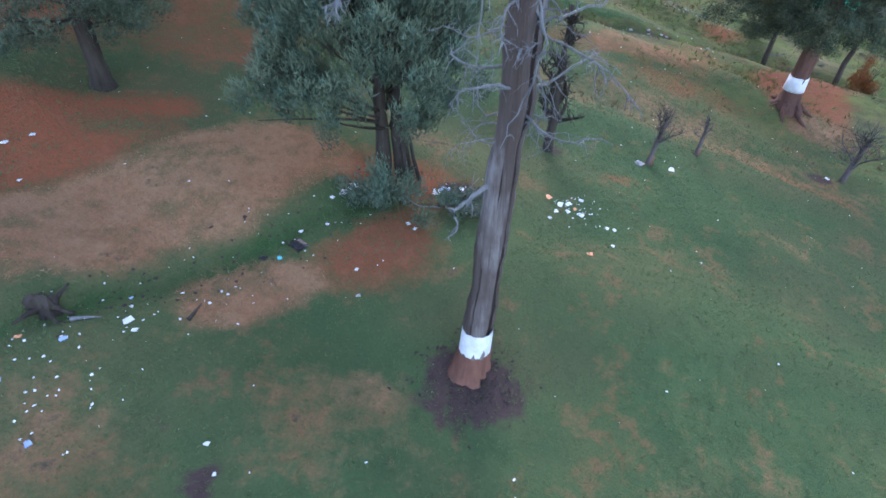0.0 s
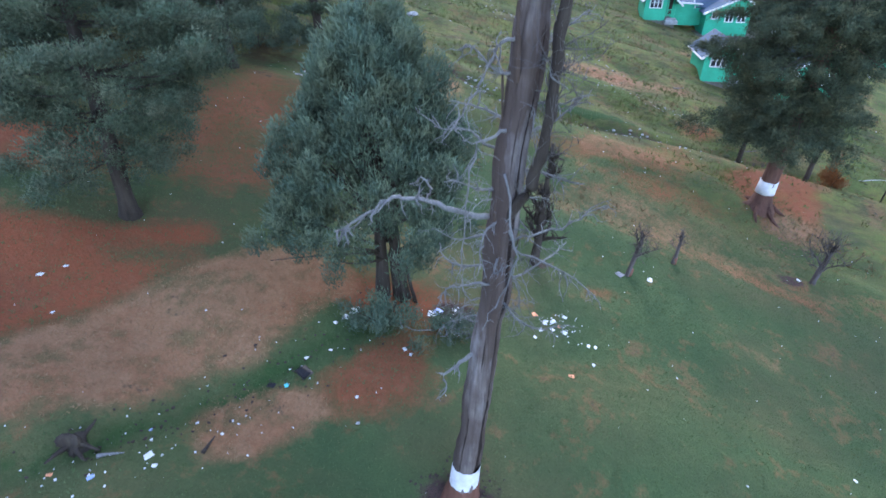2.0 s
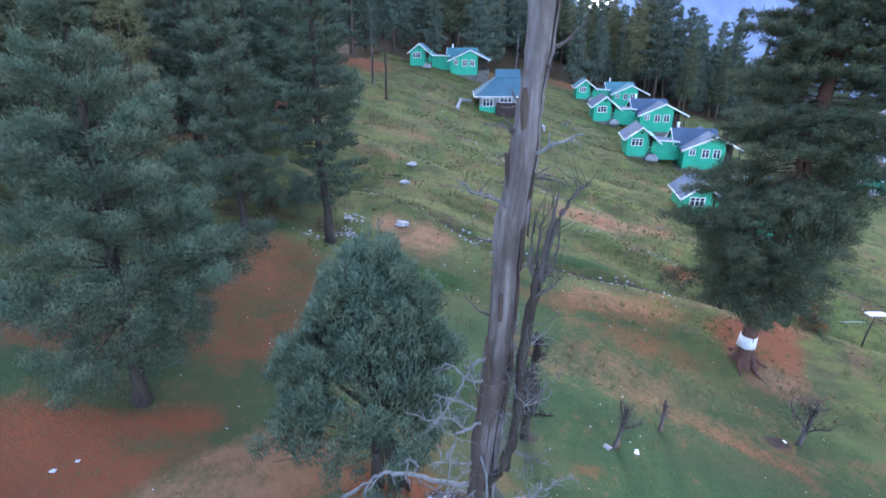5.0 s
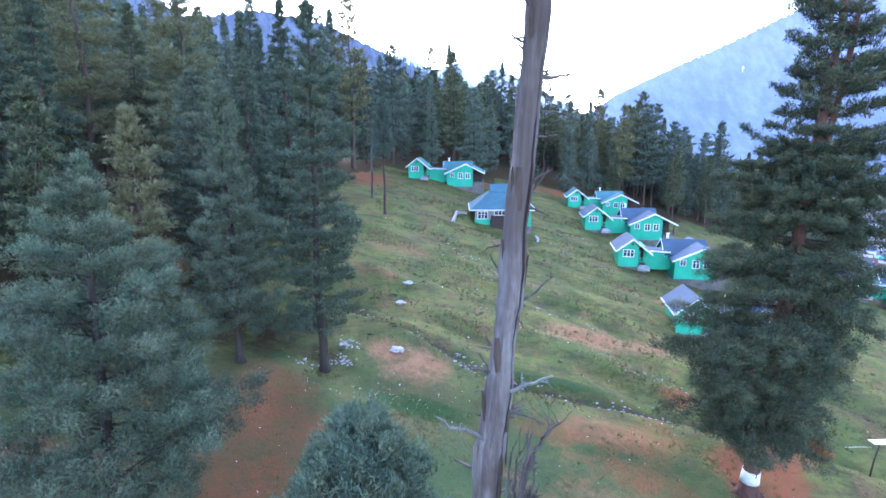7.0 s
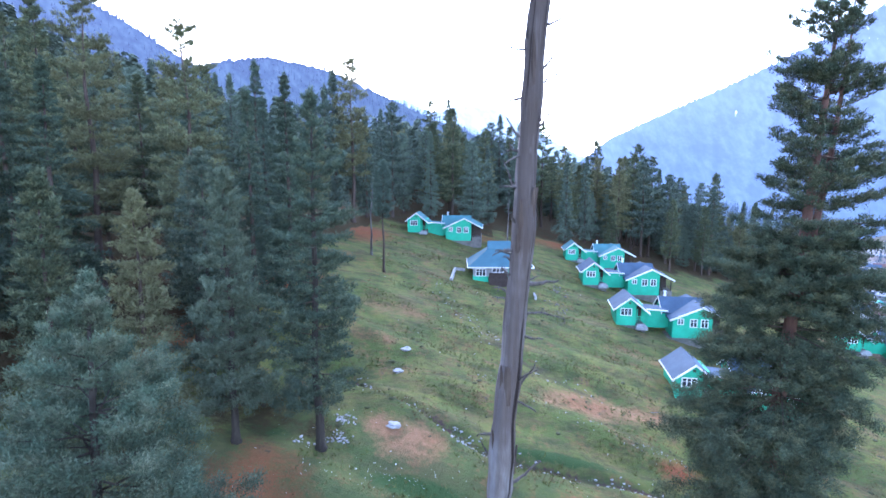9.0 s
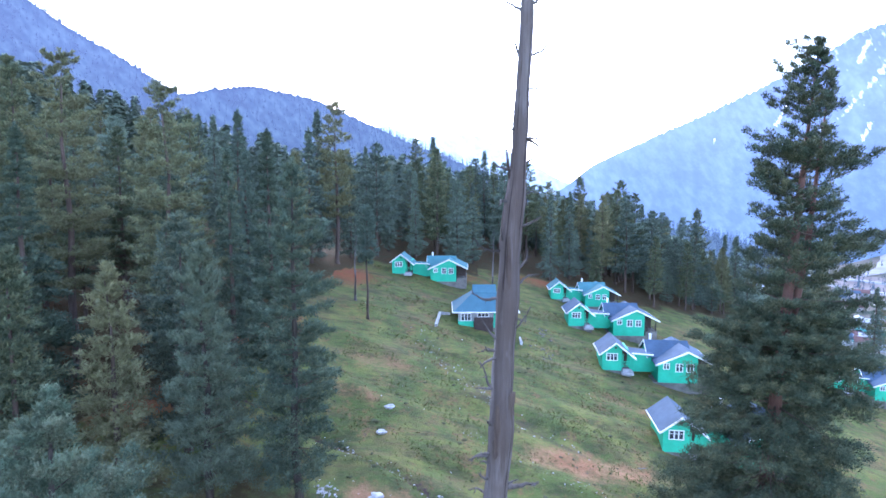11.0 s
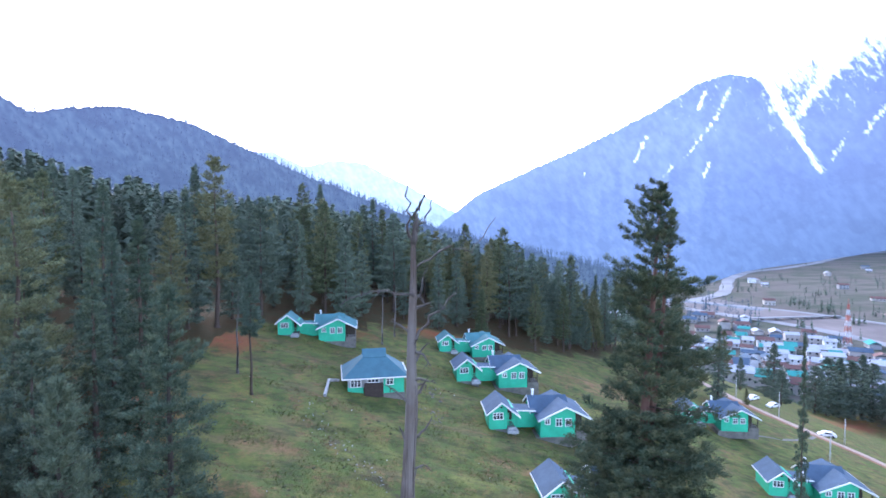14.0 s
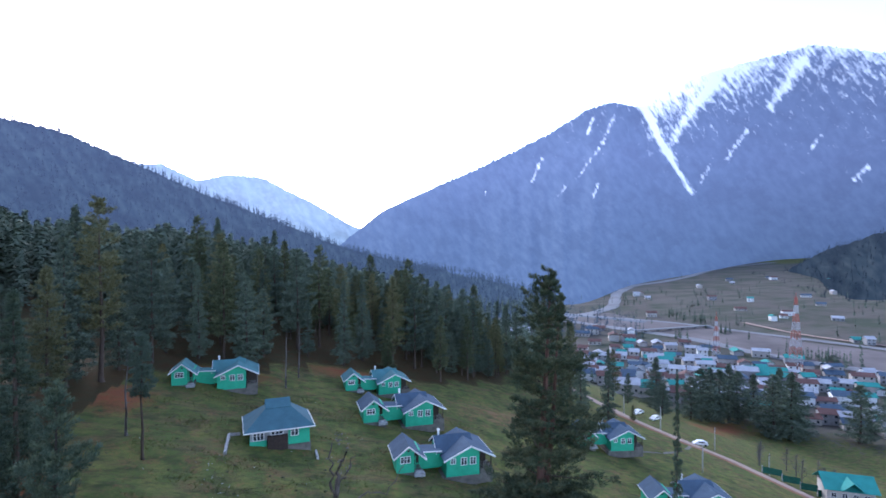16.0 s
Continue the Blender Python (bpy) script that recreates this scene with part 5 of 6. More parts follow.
for z, turn, ln, r, up in ((26.7, 5, 0.35, 0.03, 0.9), (27.2, 20, 0.4, 0.026, 1.2), (27.7, 175, 0.35, 0.022, 0.8), (28.2, 10, 0.6, 0.018, 1.0), (25.2, 30, 0.35, 0.02, 1.0), (24.4, 185, 0.3, 0.03, 0.6), (23.6, 355, 0.35, 0.03, 0.5), (26.0, 180, 0.25, 0.025, 1.0)):
    dead_branch(z, turn, ln, r, up, 2, 0.16, "dark_snag", 0.3)
for k in range(44):
    dead_branch(rng.uniform(14, 28.5), rng.choice([rng.uniform(-40, 40), rng.uniform(140, 220)]), rng.uniform(0.2, 0.5), 0.026, rng.uniform(-0.3, 1.0), 1, 0.2, "dark_snag", 0.4)

# ---- bare trees and stubs on the slope ----


def bare_tree(name, at, h, r, spread, seed, label, material="dark_bark", lean=(0, 0), band=0.0, start=0.35, count=9, group="", top=0.4, stout=1.0, rise=0.7):
    rng = np.random.default_rng(seed)
    ob = thing(name, pose(*at), label, "tree", group)
    z = np.linspace(-0.3, h, 9)
    p = np.column_stack([lean[0] * np.maximum(z, 0) / h + 0.03 * h * 0.15 * rng.normal(size=9), lean[1] * np.maximum(z, 0) / h + 0.03 * h * 0.15 * rng.normal(size=9), z])
    q = np.linspace(r * 1.35, r * top, 9)
    under("trunk", tubes("trunk", [tube(p, q, 9, 0.08, rng)], material), ob)
    for i in range(count):
        s = start + (0.98 - start) * (i + rng.random()) / count
        k = int(s * 8)
        a = rng.uniform(0, 2 * pi)
        lp, lr = limb(rng, p[k], (cos(a), sin(a), rise), spread * rng.uniform(0.5, 1.1) * (1.25 - s), r * 0.55 * stout * (1.25 - s), 0.16, 0.22 * stout, 6)
        bits = [tube(lp, lr, 5)]
        for _ in range(12):
            j = rng.integers(1, 6)
            tp, tr = limb(rng, lp[j], rng.normal(size=3) + [0, 0, 1.0], spread * 0.36, r * 0.13 * stout, 0.1, 0.25, 4)
            bits.append(tube(tp, tr, 3))
        under("branch", tubes("branch", bits, material), ob)
    if band:
        zb = np.array([band, band + 0.15, band + 0.32])
        under("painted_foot", tubes("painted_foot", [tube(np.column_stack([lean[0] * zb / h, lean[1] * zb / h, zb - band]), np.full(3, r * 1.35 + 0.02), 9)], "root"), ob, "red-painted foot")
    return ob


bare_tree("bare_tree", (4.0, 18.7, z_at(4.0, 18.7)), 5.2, 0.16, 1.5, 4, "small dark tree with a haze of grey twigs", "dark_bark", (0.3, 0.1), 0, 0.25, 26, "", 0.4, 1.3)
# the crooked second stem beside the dead trunk
STEM = [(1.25, 8.35, 7.9), (1.6, 8.15, 8.6), (1.78, 8.1, 9.4), (1.84, 8.1, 10.2), (1.83, 8.1, 11.2), (1.93, 8.1, 11.95), (2.04, 8.1, 12.75)]
STEM_LIMBS = [(0.06, [(2.03, 8.1, 12.6), (2.19, 8.1, 13.4), (2.32, 8.1, 13.83), (2.52, 8.1, 14.17), (2.72, 8.1, 14.3)]), (0.055, [(2.04, 8.1, 12.7), (2.1, 8.05, 13.3), (2.17, 8.05, 13.7), (2.24, 8.05, 14.15)]),
              (0.045, [(2.02, 8.1, 12.6), (1.98, 8.15, 13.1), (2.05, 8.15, 13.7)]), (0.04, [(2.0, 8.1, 12.5), (1.88, 8.1, 13.0), (1.9, 8.1, 13.7)]), (0.045, [(2.04, 8.05, 12.6), (2.25, 8.0, 13.0), (2.3, 8.0, 13.5)]), (0.03, [(1.98, 8.05, 12.4), (2.2, 7.95, 12.6), (2.35, 7.95, 12.75)])]
rng = np.random.default_rng(4)
for radius, pts, fine_twigs in ((0.095, STEM, 10), *((r, p, 12) for r, p in STEM_LIMBS)):
    p = np.array(pts)
    q = np.column_stack([np.interp(np.linspace(0, len(p) - 1, 4 * len(p)), np.arange(len(p)), p[:, k]) for k in range(3)]) + rng.normal(0, 0.012, (4 * len(p), 3))
    bits = [tube(q, np.linspace(radius, radius * (0.9 if radius > 0.07 else 0.3), len(q)), 7, 0.14, rng)]
    for _ in range(fine_twigs):
        t, u = limb(rng, q[rng.integers(2, len(q))], rng.normal(size=3) * 0.6 + [0.1, 0, 0.9], rng.uniform(0.25, 0.7), 0.009, 0.1, 0.2, 4)
        bits.append(tube(t, u, 3))
    under("side_stem" if radius > 0.07 else "branch", tubes("side_stem" if radius > 0.07 else "branch", bits, "dark_bark" if radius > 0.07 else "dark_snag"), dead)
for k in range(40):
    i = rng.uniform(0, len(STEM) - 1)
    c = [np.interp(i, np.arange(len(STEM)), [p[k2] for p in STEM]) for k2 in range(3)]
    p, q = limb(rng, c, (rng.normal(0.25, 0.7), rng.normal(0, 0.5), rng.normal(0.5, 0.5)), rng.uniform(0.3, 0.9), 0.012, 0.06, 0.25, 5)
    bits = [tube(p, q, 4)]
    for _ in range(6):
        t, u = limb(rng, p[rng.integers(1, 6)], rng.normal(size=3) * 0.6 + [0, 0, 0.9], rng.uniform(0.2, 0.55), 0.006, 0.08, 0.2, 4)
        bits.append(tube(t, u, 3))
    under("twig", tubes("twig", bits, "grey_twig"), dead)
bare_tree("pruned_sapling", (8.1, 18.9, z_at(8.1, 18.9)), 1.9, 0.085, 1.7, 5, "pruned grey sapling with a painted foot", "dark_snag", (0.4, 0.2), 0.3, 0.5, 9, "pruned saplings", 0.75, 1.2, 2.2)
bare_tree("pruned_sapling", (10.7, 20.4, z_at(10.7, 20.4)), 1.5, 0.07, 1.1, 6, "short pruned sapling with a painted foot", "dark_snag", (0.15, 0.1), 0.25, 0.55, 6, "pruned saplings", 0.75, 1.2, 2.2)
bare_tree("bare_tree", (18.9, 22.1, z_at(18.9, 22.1)), 2.1, 0.12, 2.9, 8, "small leafless tree with crooked limbs", "dark_snag", (0.5, 0.2), 0, 0.45, 8, "", 0.75, 1.2, 1.4)
bare_tree("young_tree", (24.8, 33.4, z_at(24.8, 33.4)), 6.0, 0.14, 2.0, 9, "slim dark tree leaning beside the cedar", "dark_bark", (1.0, 0.2), 0, 0.5, 8)
bare_tree("young_tree", (20.6, 34.6, z_at(20.6, 34.6)), 6.0, 0.13, 2.0, 10, "slim dark tree behind the cedar", "dark_bark", (0.4, 0.2), 0, 0.5, 8)
plant(3, 53, 47.5, (17.8 - z_at(53, 47.5)) / 22, 40, "tall narrow half-bare conifer by the cottages", "", "narrow_conifer", 0.32)
for k, (px, py) in enumerate(((152, 108), (161, 101), (168, 99), (175, 100), (166, 106), (158, 112), (180, 108), (172, 113))):
    bare_tree("leafless_tree", (px, py, z_at(px, py)), 7, 0.14, 3.4, 21 + k, "grey leafless tree beside the road", "grey_twig", (0, 0), 0, 0.25, 14, "leafless trees")

# ---- cottages ----


def gable_roof(x0, x1, ridge, low0, low1, top, y0, y1, thick=0.10):
    """Two slopes over a ridge that runs along y, as one slab."""
    return extruded([(x0, low0), (ridge, top), (x1, low1), (x1, low1 - thick), (ridge, top - thick), (x0, low0 - thick)], y0, y1)


def verge(x0, x1, ridge, low0, low1, top, y, deep=0.2):
    return extruded([(x0, low0 + 0.03), (ridge, top + 0.03), (x1, low1 + 0.03), (x1, low1 - deep), (ridge, top - deep), (x0, low0 - deep)], y - 0.06, y)


def window(parent, x0, x1, z0, z1, y, bars):
    """A white-framed casement proud of a front wall."""
    t = 0.09
    rim = [(x0 - t, x1 + t, y - 0.07, y + 0.02, z0 - t, z0), (x0 - t, x1 + t, y - 0.07, y + 0.02, z1, z1 + t), (x0 - t, x0, y - 0.07, y + 0.02, z0, z1), (x1, x1 + t, y - 0.07, y + 0.02, z0, z1)]
    for i in range(1, bars):
        xb = x0 + (x1 - x0) * i / bars
        rim.append((xb - 0.05, xb + 0.05, y - 0.06, y + 0.02, z0, z1))
    rim.append((x0, x1, y - 0.055, y + 0.02, z0 + (z1 - z0) * 0.62, z0 + (z1 - z0) * 0.62 + 0.05))
    w = part("window", boxes(*rim[:4]), "white", parent, "white-framed casement window")
    for bar in rim[4:]:
        part("glazing_bar", boxes(bar), "white", w)
    for i in range(bars):
        a, b = x0 + (x1 - x0) * i / bars, x0 + (x1 - x0) * (i + 1) / bars
        part("pane", boxes((a + 0.04, b - 0.04, y - 0.03, y + 0.015, z0, z1)), "glass", w)
    return w


def cottage(name, at, turn, label, roof="blue_roof", size=1.0):
    ob = thing(name, pose(*at, 0, 0, turn), label, "house", "green cottages")
    ob.scale = (size, size, size)
    d = -1.35  # the large block stands lower on the slope
    # small block
    part("wall", extruded([(0, -0.45), (0, 2.0), (1.75, 3.32), (2.6, 2.62), (2.6, -0.45)], 0, 5.2), "green_wall", ob)
    part("wall", boxes((2.604, 3.75, 1.6, 5.2, 0, 2.1)), "green_wall", ob)
    part("roof", gable_roof(-0.42, 4.35, 1.75, 1.80, 1.42, 3.5, -0.45, 5.6), roof, ob, "grey-blue sheet roof")
    part("bargeboard", verge(-0.45, 4.4, 1.75, 1.80, 1.40, 3.5, -0.455), "white", ob, "white bargeboard")
    part("gutter", boxes((-0.50, -0.425, -0.4, 5.6, 1.66, 1.78)), "white", ob)
    part("gutter", boxes((4.36, 4.43, -0.4, 5.6, 1.28, 1.40)), "white", ob)
    for xx in (2.75, 3.68):
        part("porch_post", boxes((xx - 0.06, xx + 0.06, 0.05, 0.17, 0, 1.85), bevel=0.01), "green_wall", ob)
    part("rail", boxes((2.8, 3.62, 0.08, 0.13, 0.75, 0.83)), "green_wall", ob)
    for i in range(5):
        part("baluster", boxes((2.9 + i * 0.16, 2.93 + i * 0.16, 0.09, 0.12, 0.05, 0.75)), "green_wall", ob)
    part("door", boxes((2.85, 3.55, 1.55, 1.595, 0.05, 1.95)), "dark", ob, "dark door in the porch")
    window(ob, 0.62, 1.95, 1.0, 1.85, 0, 3)
    part("vent", boxes((1.6, 1.9, -0.03, 0.01, 2.55, 2.8), bevel=0.01), "dark", ob)
    part("plinth", boxes((-0.08, 3.85, -0.1, 5.3, -1.6, -0.454)), "stone", ob, "rough stone plinth")
    part("step", boxes((2.5, 4.0, -1.1, -0.104, -0.75, -0.35), (2.7, 3.8, -0.6, -0.104, -0.346, -0.1)), "grey_stone", ob, "concrete steps")
    # the low link
    part("wall", boxes((3.754, 7.1, 3.0, 5.0, -1.4, 1.1)), "green_wall", ob)
    part("roof", extruded([(3.6, 1.45), (7.3, 1.25), (7.3, 1.15), (3.6, 1.35)], 2.5, 5.4), roof, ob)
    part("bargeboard", extruded([(4.4, 1.40), (7.3, 1.27), (7.3, 1.10), (4.4, 1.23)], 2.43, 2.496), "white", ob)
    # large block
    part("wall", extruded([(7.6, d - 0.8), (7.6, d + 1.95), (11.3, d + 3.5), (12.7, d + 2.85), (12.7, d - 0.8)], 0.9, 8.5), "green_wall", ob)
    part("wall", extruded([(7.104, d), (7.104, d + 2.2), (7.596, d + 2.2), (7.596, d)], 3.2, 8.4), "green_wall", ob)
    part("roof", gable_roof(7.15, 15.0, 11.3, d + 1.78, d + 1.9, d + 3.72, 0.42, 9.0), roof, ob, "grey-blue sheet roof")
    part("bargeboard", verge(7.1, 15.05, 11.3, d + 1.78, d + 1.9, d + 3.72, 0.416), "white", ob, "white bargeboard")
    part("gutter", boxes((15.0, 15.07, 0.45, 9.0, d + 1.74, d + 1.88)), "white", ob)
    # side wing whose ridge runs across
    wing = turned(gable_roof(-2.7, 2.7, 0, d + 2.15, d + 2.15, d + 3.95, -1.4, 4.6), 90)
    bmesh.ops.transform(wing, matrix=Matrix.Translation((11.2, 5.6, 0)), verts=wing.verts)
    part("roof", wing, roof, ob, "grey-blue cross roof")
    edge = turned(verge(-2.75, 2.75, 0, d + 2.15, d + 2.15, d + 3.95, 0), -90)
    bmesh.ops.transform(edge, matrix=Matrix.Translation((6.58, 5.6, 0)), verts=edge.verts)
    part("bargeboard", edge, "white", ob, "white bargeboard")
    side = turned(extruded([(-2.3, d), (-2.3, d + 2.25), (0, d + 3.8), (2.3, d + 2.25), (2.3, d)], 0, 0.5), -90)
    bmesh.ops.transform(side, matrix=Matrix.Translation((6.95, 5.6, 0.0)), verts=side.verts)
    part("wall", side, "green_wall", ob)
    window(ob, 8.3, 8.95, d + 1.15, d + 1.85, 0.9, 2)
    window(ob, 9.9, 10.7, d + 0.85, d + 1.85, 0.9, 2)
    window(ob, 11.3, 12.1, d + 0.85, d + 1.85, 0.9, 2)
    for xx in (13.2, 14.6):
        part("porch_post", boxes((xx - 0.07, xx + 0.07, 1.0, 1.14, d, d + 2.1), bevel=0.01), "dark", ob)
    part("wall", boxes((12.704, 14.5, 3.5, 8.4, d, d + 2.0)), "dark", ob, "dark timber porch wall")
    part("rail", boxes((12.8, 14.6, 1.05, 1.1, d + 0.8, d + 0.88)), "dark", ob)
    for i in range(9):
        part("baluster", boxes((12.85 + i * 0.2, 12.89 + i * 0.2, 1.055, 1.095, d, d + 0.8)), "dark", ob)
    part("plinth", boxes((7.0, 12.9, 0.8, 8.6, d - 2.2, d - 0.804)), "stone", ob, "rough stone plinth")
    part("porch_base", boxes((12.904, 14.8, 0.95, 8.5, d - 2.2, d - 0.004)), "stone", ob, "rough stone porch base")
    part("chimney", boxes((7.5, 7.8, 6.2, 6.5, d + 2.9, d + 4.5), (7.45, 7.85, 6.15, 6.55, d + 4.5, d + 4.62)), "white", ob, "small white chimney")
    return ob


PLACES = [("cottage", -4.7, 92.6, -5, "teal_roof", "green cottage with a teal roof at the wood's edge"),
          ("cottage", 24.6, 100.2, -7, "teal_roof", "green cottage with a teal roof under the trees"),
          ("cottage", 24.3, 86.4, -7, "blue_roof", "green cottage with a grey-blue roof on the slope"),
          ("cottage", 24.4, 69.7, -10, "blue_roof", "green cottage with a grey-blue roof and white bargeboards"),
          ("cottage", 24.6, 51.6, -10, "blue_roof", "green cottage half hidden behind the cedar"),
          ("cottage", 70.8, 89.6, -20, "blue_roof", "green cottage below the meadow near the footpath"),
          ("cottage", 66.5, 65.0, -24, "blue_roof", "green cottage low on the slope")]
for name, px, py, turn, roof, label in PLACES:
    cottage(name, (px, py, z_at(px, py) + 0.35), turn, label, roof, 0.86 if "teal" in roof else 0.97)

# ---- the hip-roofed house ----
hx, hy = 5.3, 74.3
hz = z_at(9.5, 75) + 0.1
hall = thing("hip_roofed_house", pose(hx, hy, hz, 0, 0, -2), "green and grey house with a blue hipped roof", "house")
part("wall", boxes((0.3, 8.0, 0.5, 7.0, 0.9, 2.6)), "grey_wall", hall, "grey upper wall")
part("wall", boxes((0.24, 2.4, 0.44, 6.9, 0.0, 0.95)), "green_wall", hall, "green dado")
part("wall", boxes((5.2, 8.06, 0.40, 6.9, -0.2, 2.3)), "green_wall", hall, "green wing wall")
part("porch", boxes((2.5, 5.1, -0.2, 0.49, -0.4, 1.5)), "dark", hall, "dark timber porch")
part("plinth", boxes((0.1, 8.2, 0.2, 7.1, -2.4, -0.01)), "stone", hall, "dark stone plinth")
bm = bmesh.new()
q = [(-0.5, -0.3, 2.35), (8.7, -0.3, 2.35), (8.7, 7.6, 2.35), (-0.5, 7.6, 2.35), (2.6, 3.0, 4.75), (5.6, 3.0, 4.75), (5.6, 4.6, 4.75), (2.6, 4.6, 4.75)]
vs = [bm.verts.new(p) for p in q]
for face in ((0, 1, 5, 4), (1, 2, 6, 5), (2, 3, 7, 6), (3, 0, 4, 7), (4, 5, 6, 7), (3, 2, 1, 0)):
    bm.faces.new([vs[i] for i in face])
part("roof", bm, "hall_roof", hall, "blue hipped sheet roof")
top = turned(gable_roof(-1.2, 1.2, 0, 4.6, 4.6, 5.6, -1.7, 1.7), 90, (4.1, 3.8, 0))
part("roof_lantern", top, "hall_roof", hall, "raised blue ridge roof")
part("gutter", boxes((-0.55, 8.75, -0.38, -0.304, 2.26, 2.40), (8.704, 8.78, -0.3, 7.6, 2.26, 2.40), (-0.58, -0.504, -0.3, 7.6, 2.26, 2.40)), "white", hall)
window(hall, 0.7, 2.0, 1.05, 1.95, 0.5, 3)
window(hall, 3.0, 4.5, 1.6, 2.2, 0.5, 3)
window(hall, 5.6, 6.5, 1.2, 2.0, 0.40, 2)
ramp = thing("garden_wall", pose(0, 0, 0), "low white concrete wall beside the house", "wall")
for (ax, ay), (bx, by) in (((hx - 0.9, hy + 3.0), (hx - 2.2, hy + 2.6)), ((hx - 2.2, hy + 2.6), (hx - 2.9, hy - 2.2))):
    v = []
    for ex, ey in ((ax, ay), (bx, by)):
        g = z_at(ex, ey)
        v += [(ex - 0.16, ey, g - 0.4), (ex + 0.16, ey, g - 0.4), (ex + 0.16, ey, g + 0.42), (ex - 0.16, ey, g + 0.42)]
    under("slab", mesh_of("slab", v, [(0, 1, 5, 4), (1, 2, 6, 5), (2, 3, 7, 6), (3, 0, 4, 7), (3, 2, 1, 0), (4, 5, 6, 7)], "grey_stone"), ramp)
ramp = thing("garden_wall", pose(hx, hy, hz, 0, 0, -2), "low white concrete kerb beside the house", "wall")
part("slab", boxes((8.7, 9.0, -1.6, 1.6, -2.3, -1.35), bevel=0.03), "pale_stone", ramp)

# ---- the teal-roofed house by the road ----
tx0, ty0 = 149, 87
teal = thing("teal_roofed_house", pose(tx0, ty0, z_at(tx0, ty0), 0, 0, -42), "house with a bright teal sheet roof by the road", "house")
teal.scale = (0.82, 0.82, 0.82)
part("wall", boxes((0, 13, 0, 9, -4, 5)), "plaster", teal)
part("roof", turned(gable_roof(-5.8, 5.8, 0, 4.7, 4.7, 8.3, -7.6, 7.6), 90, (6.5, 4.5, 0)), "bright_teal", teal, "bright teal sheet roof")
part("roof", gable_roof(3.5, 9.5, 6.5, 5.2, 5.2, 7.8, -2.5, 4), "bright_teal", teal, "teal porch gable")
for i in range(4):
    window(teal, 1.2 + i * 3, 2.6 + i * 3, 2.0, 3.4, 0, 2)
fence = thing("fence", pose(0, 0, 0), "dark green fence along the road", "fence")
run = [(143.5, 101), (146, 97), (148.5, 93.5), (151, 90.5), (154, 87), (157, 83)]
for (ax, ay), (bx, by) in zip(run, run[1:]):
    bm = boxes((0, hypot(bx - ax, by - ay), -0.04, 0.04, 0.2, 2.0))
    bmesh.ops.transform(bm, matrix=pose(ax, ay, z_at(ax, ay) - 0.2, 0, 0, math.degrees(math.atan2(by - ay, bx - ax))), verts=bm.verts)
    part("panel", bm, "fence_green", fence)
    part("post", boxes((ax - 0.1, ax + 0.1, ay - 0.1, ay + 0.1, z_at(ax, ay) - 0.6, z_at(ax, ay) + 2.1)), "pale_stone", fence)


def car(at, turn, label):
    ob = thing("car", pose(*at, 0, 0, turn), label, "car", "parked cars")
    bm = extruded([(-2.0, 0.35), (-2.05, 0.8), (-1.3, 0.95), (-0.75, 1.45), (0.9, 1.48), (1.7, 1.0), (2.05, 0.9), (2.05, 0.35)], -0.85, 0.85)
    bmesh.ops.bevel(bm, geom=bm.edges[:], offset=0.06, segments=2, affect="EDGES")
    part("body", bm, "car_white", ob)
    part("windscreen", extruded([(-1.24, 1.0), (-0.78, 1.40), (-0.70, 1.40), (-1.16, 1.0)], -0.72, 0.72), "glass", ob)
    part("side_window", boxes((-0.6, 1.0, -0.875, 0.875, 1.02, 1.36), bevel=0.02), "glass", ob)
    for wx in (-1.3, 1.3):
        for wy in (-0.8, 0.8):
            bm = bmesh.new()
            bmesh.ops.create_cone(bm, segments=16, radius1=0.33, radius2=0.33, depth=0.2, cap_ends=True, matrix=pose(wx, wy, 0.33, 90, 0, 0))
            part("wheel", bm, "tyre", ob)
    return ob


for px, py, turn in ((132.8, 112.6, -40), (130.5, 135, 10), (136, 133, 5)):
    car((px, py, z_at(px, py) + 0.32), turn, "small white car parked on the road")


def pole(at, h, label):
    ob = thing("street_pole", pose(*at), label, "pole", "poles along the road")
    under("pole", tubes("pole", [tube([(0, 0, -0.3), (0, 0, h * 0.5), (0, 0, h)], [0.14, 0.11, 0.08], 8)], "pale_stone"), ob)
    part("crossarm", boxes((-0.7, 0.7, -0.05, 0.05, h - 0.5, h - 0.38)), "dark", ob)
    return ob


for px, py, h in ((137.6, 111.6, 7), (125.2, 120.3, 7), (105.5, 88.5, 6), (145, 100, 6), (119, 129, 6)):
    pole((px, py, z_at(px, py)), h, "grey concrete pole beside the road")
shelter = thing("lamp_post", pose(30.5, 33.2, z_at(30.5, 33.2)), "leaning post with a white sheet on top", "post")
under("pole", tubes("pole", [tube([(0, 0, -0.2), (0.1, 0, 1.2), (0.3, 0, 2.6)], [0.06, 0.055, 0.05], 7)], "dark"), shelter)
part("sheet", boxes((-0.35, 0.95, -0.3, 0.3, 2.6, 2.68), bevel=0.02), "white", shelter, "white sheet")

# ---- the village in the valley ----
rng = np.random.default_rng(90)


def village_house(at, turn, wide, deep, high, roof, wall):
    ob = thing("village_house", pose(*at, 0, 0, turn), {"rust_roof": "village house with a rusty red sheet roof", "bright_teal": "village house with a teal sheet roof", "white_roof": "village house with a pale sheet roof", "blue_roof": "village house with a grey-blue sheet roof"}[roof], "house", "village houses")
    part("wall", boxes((0, wide, 0, deep, -1.5, high)), wall, ob)
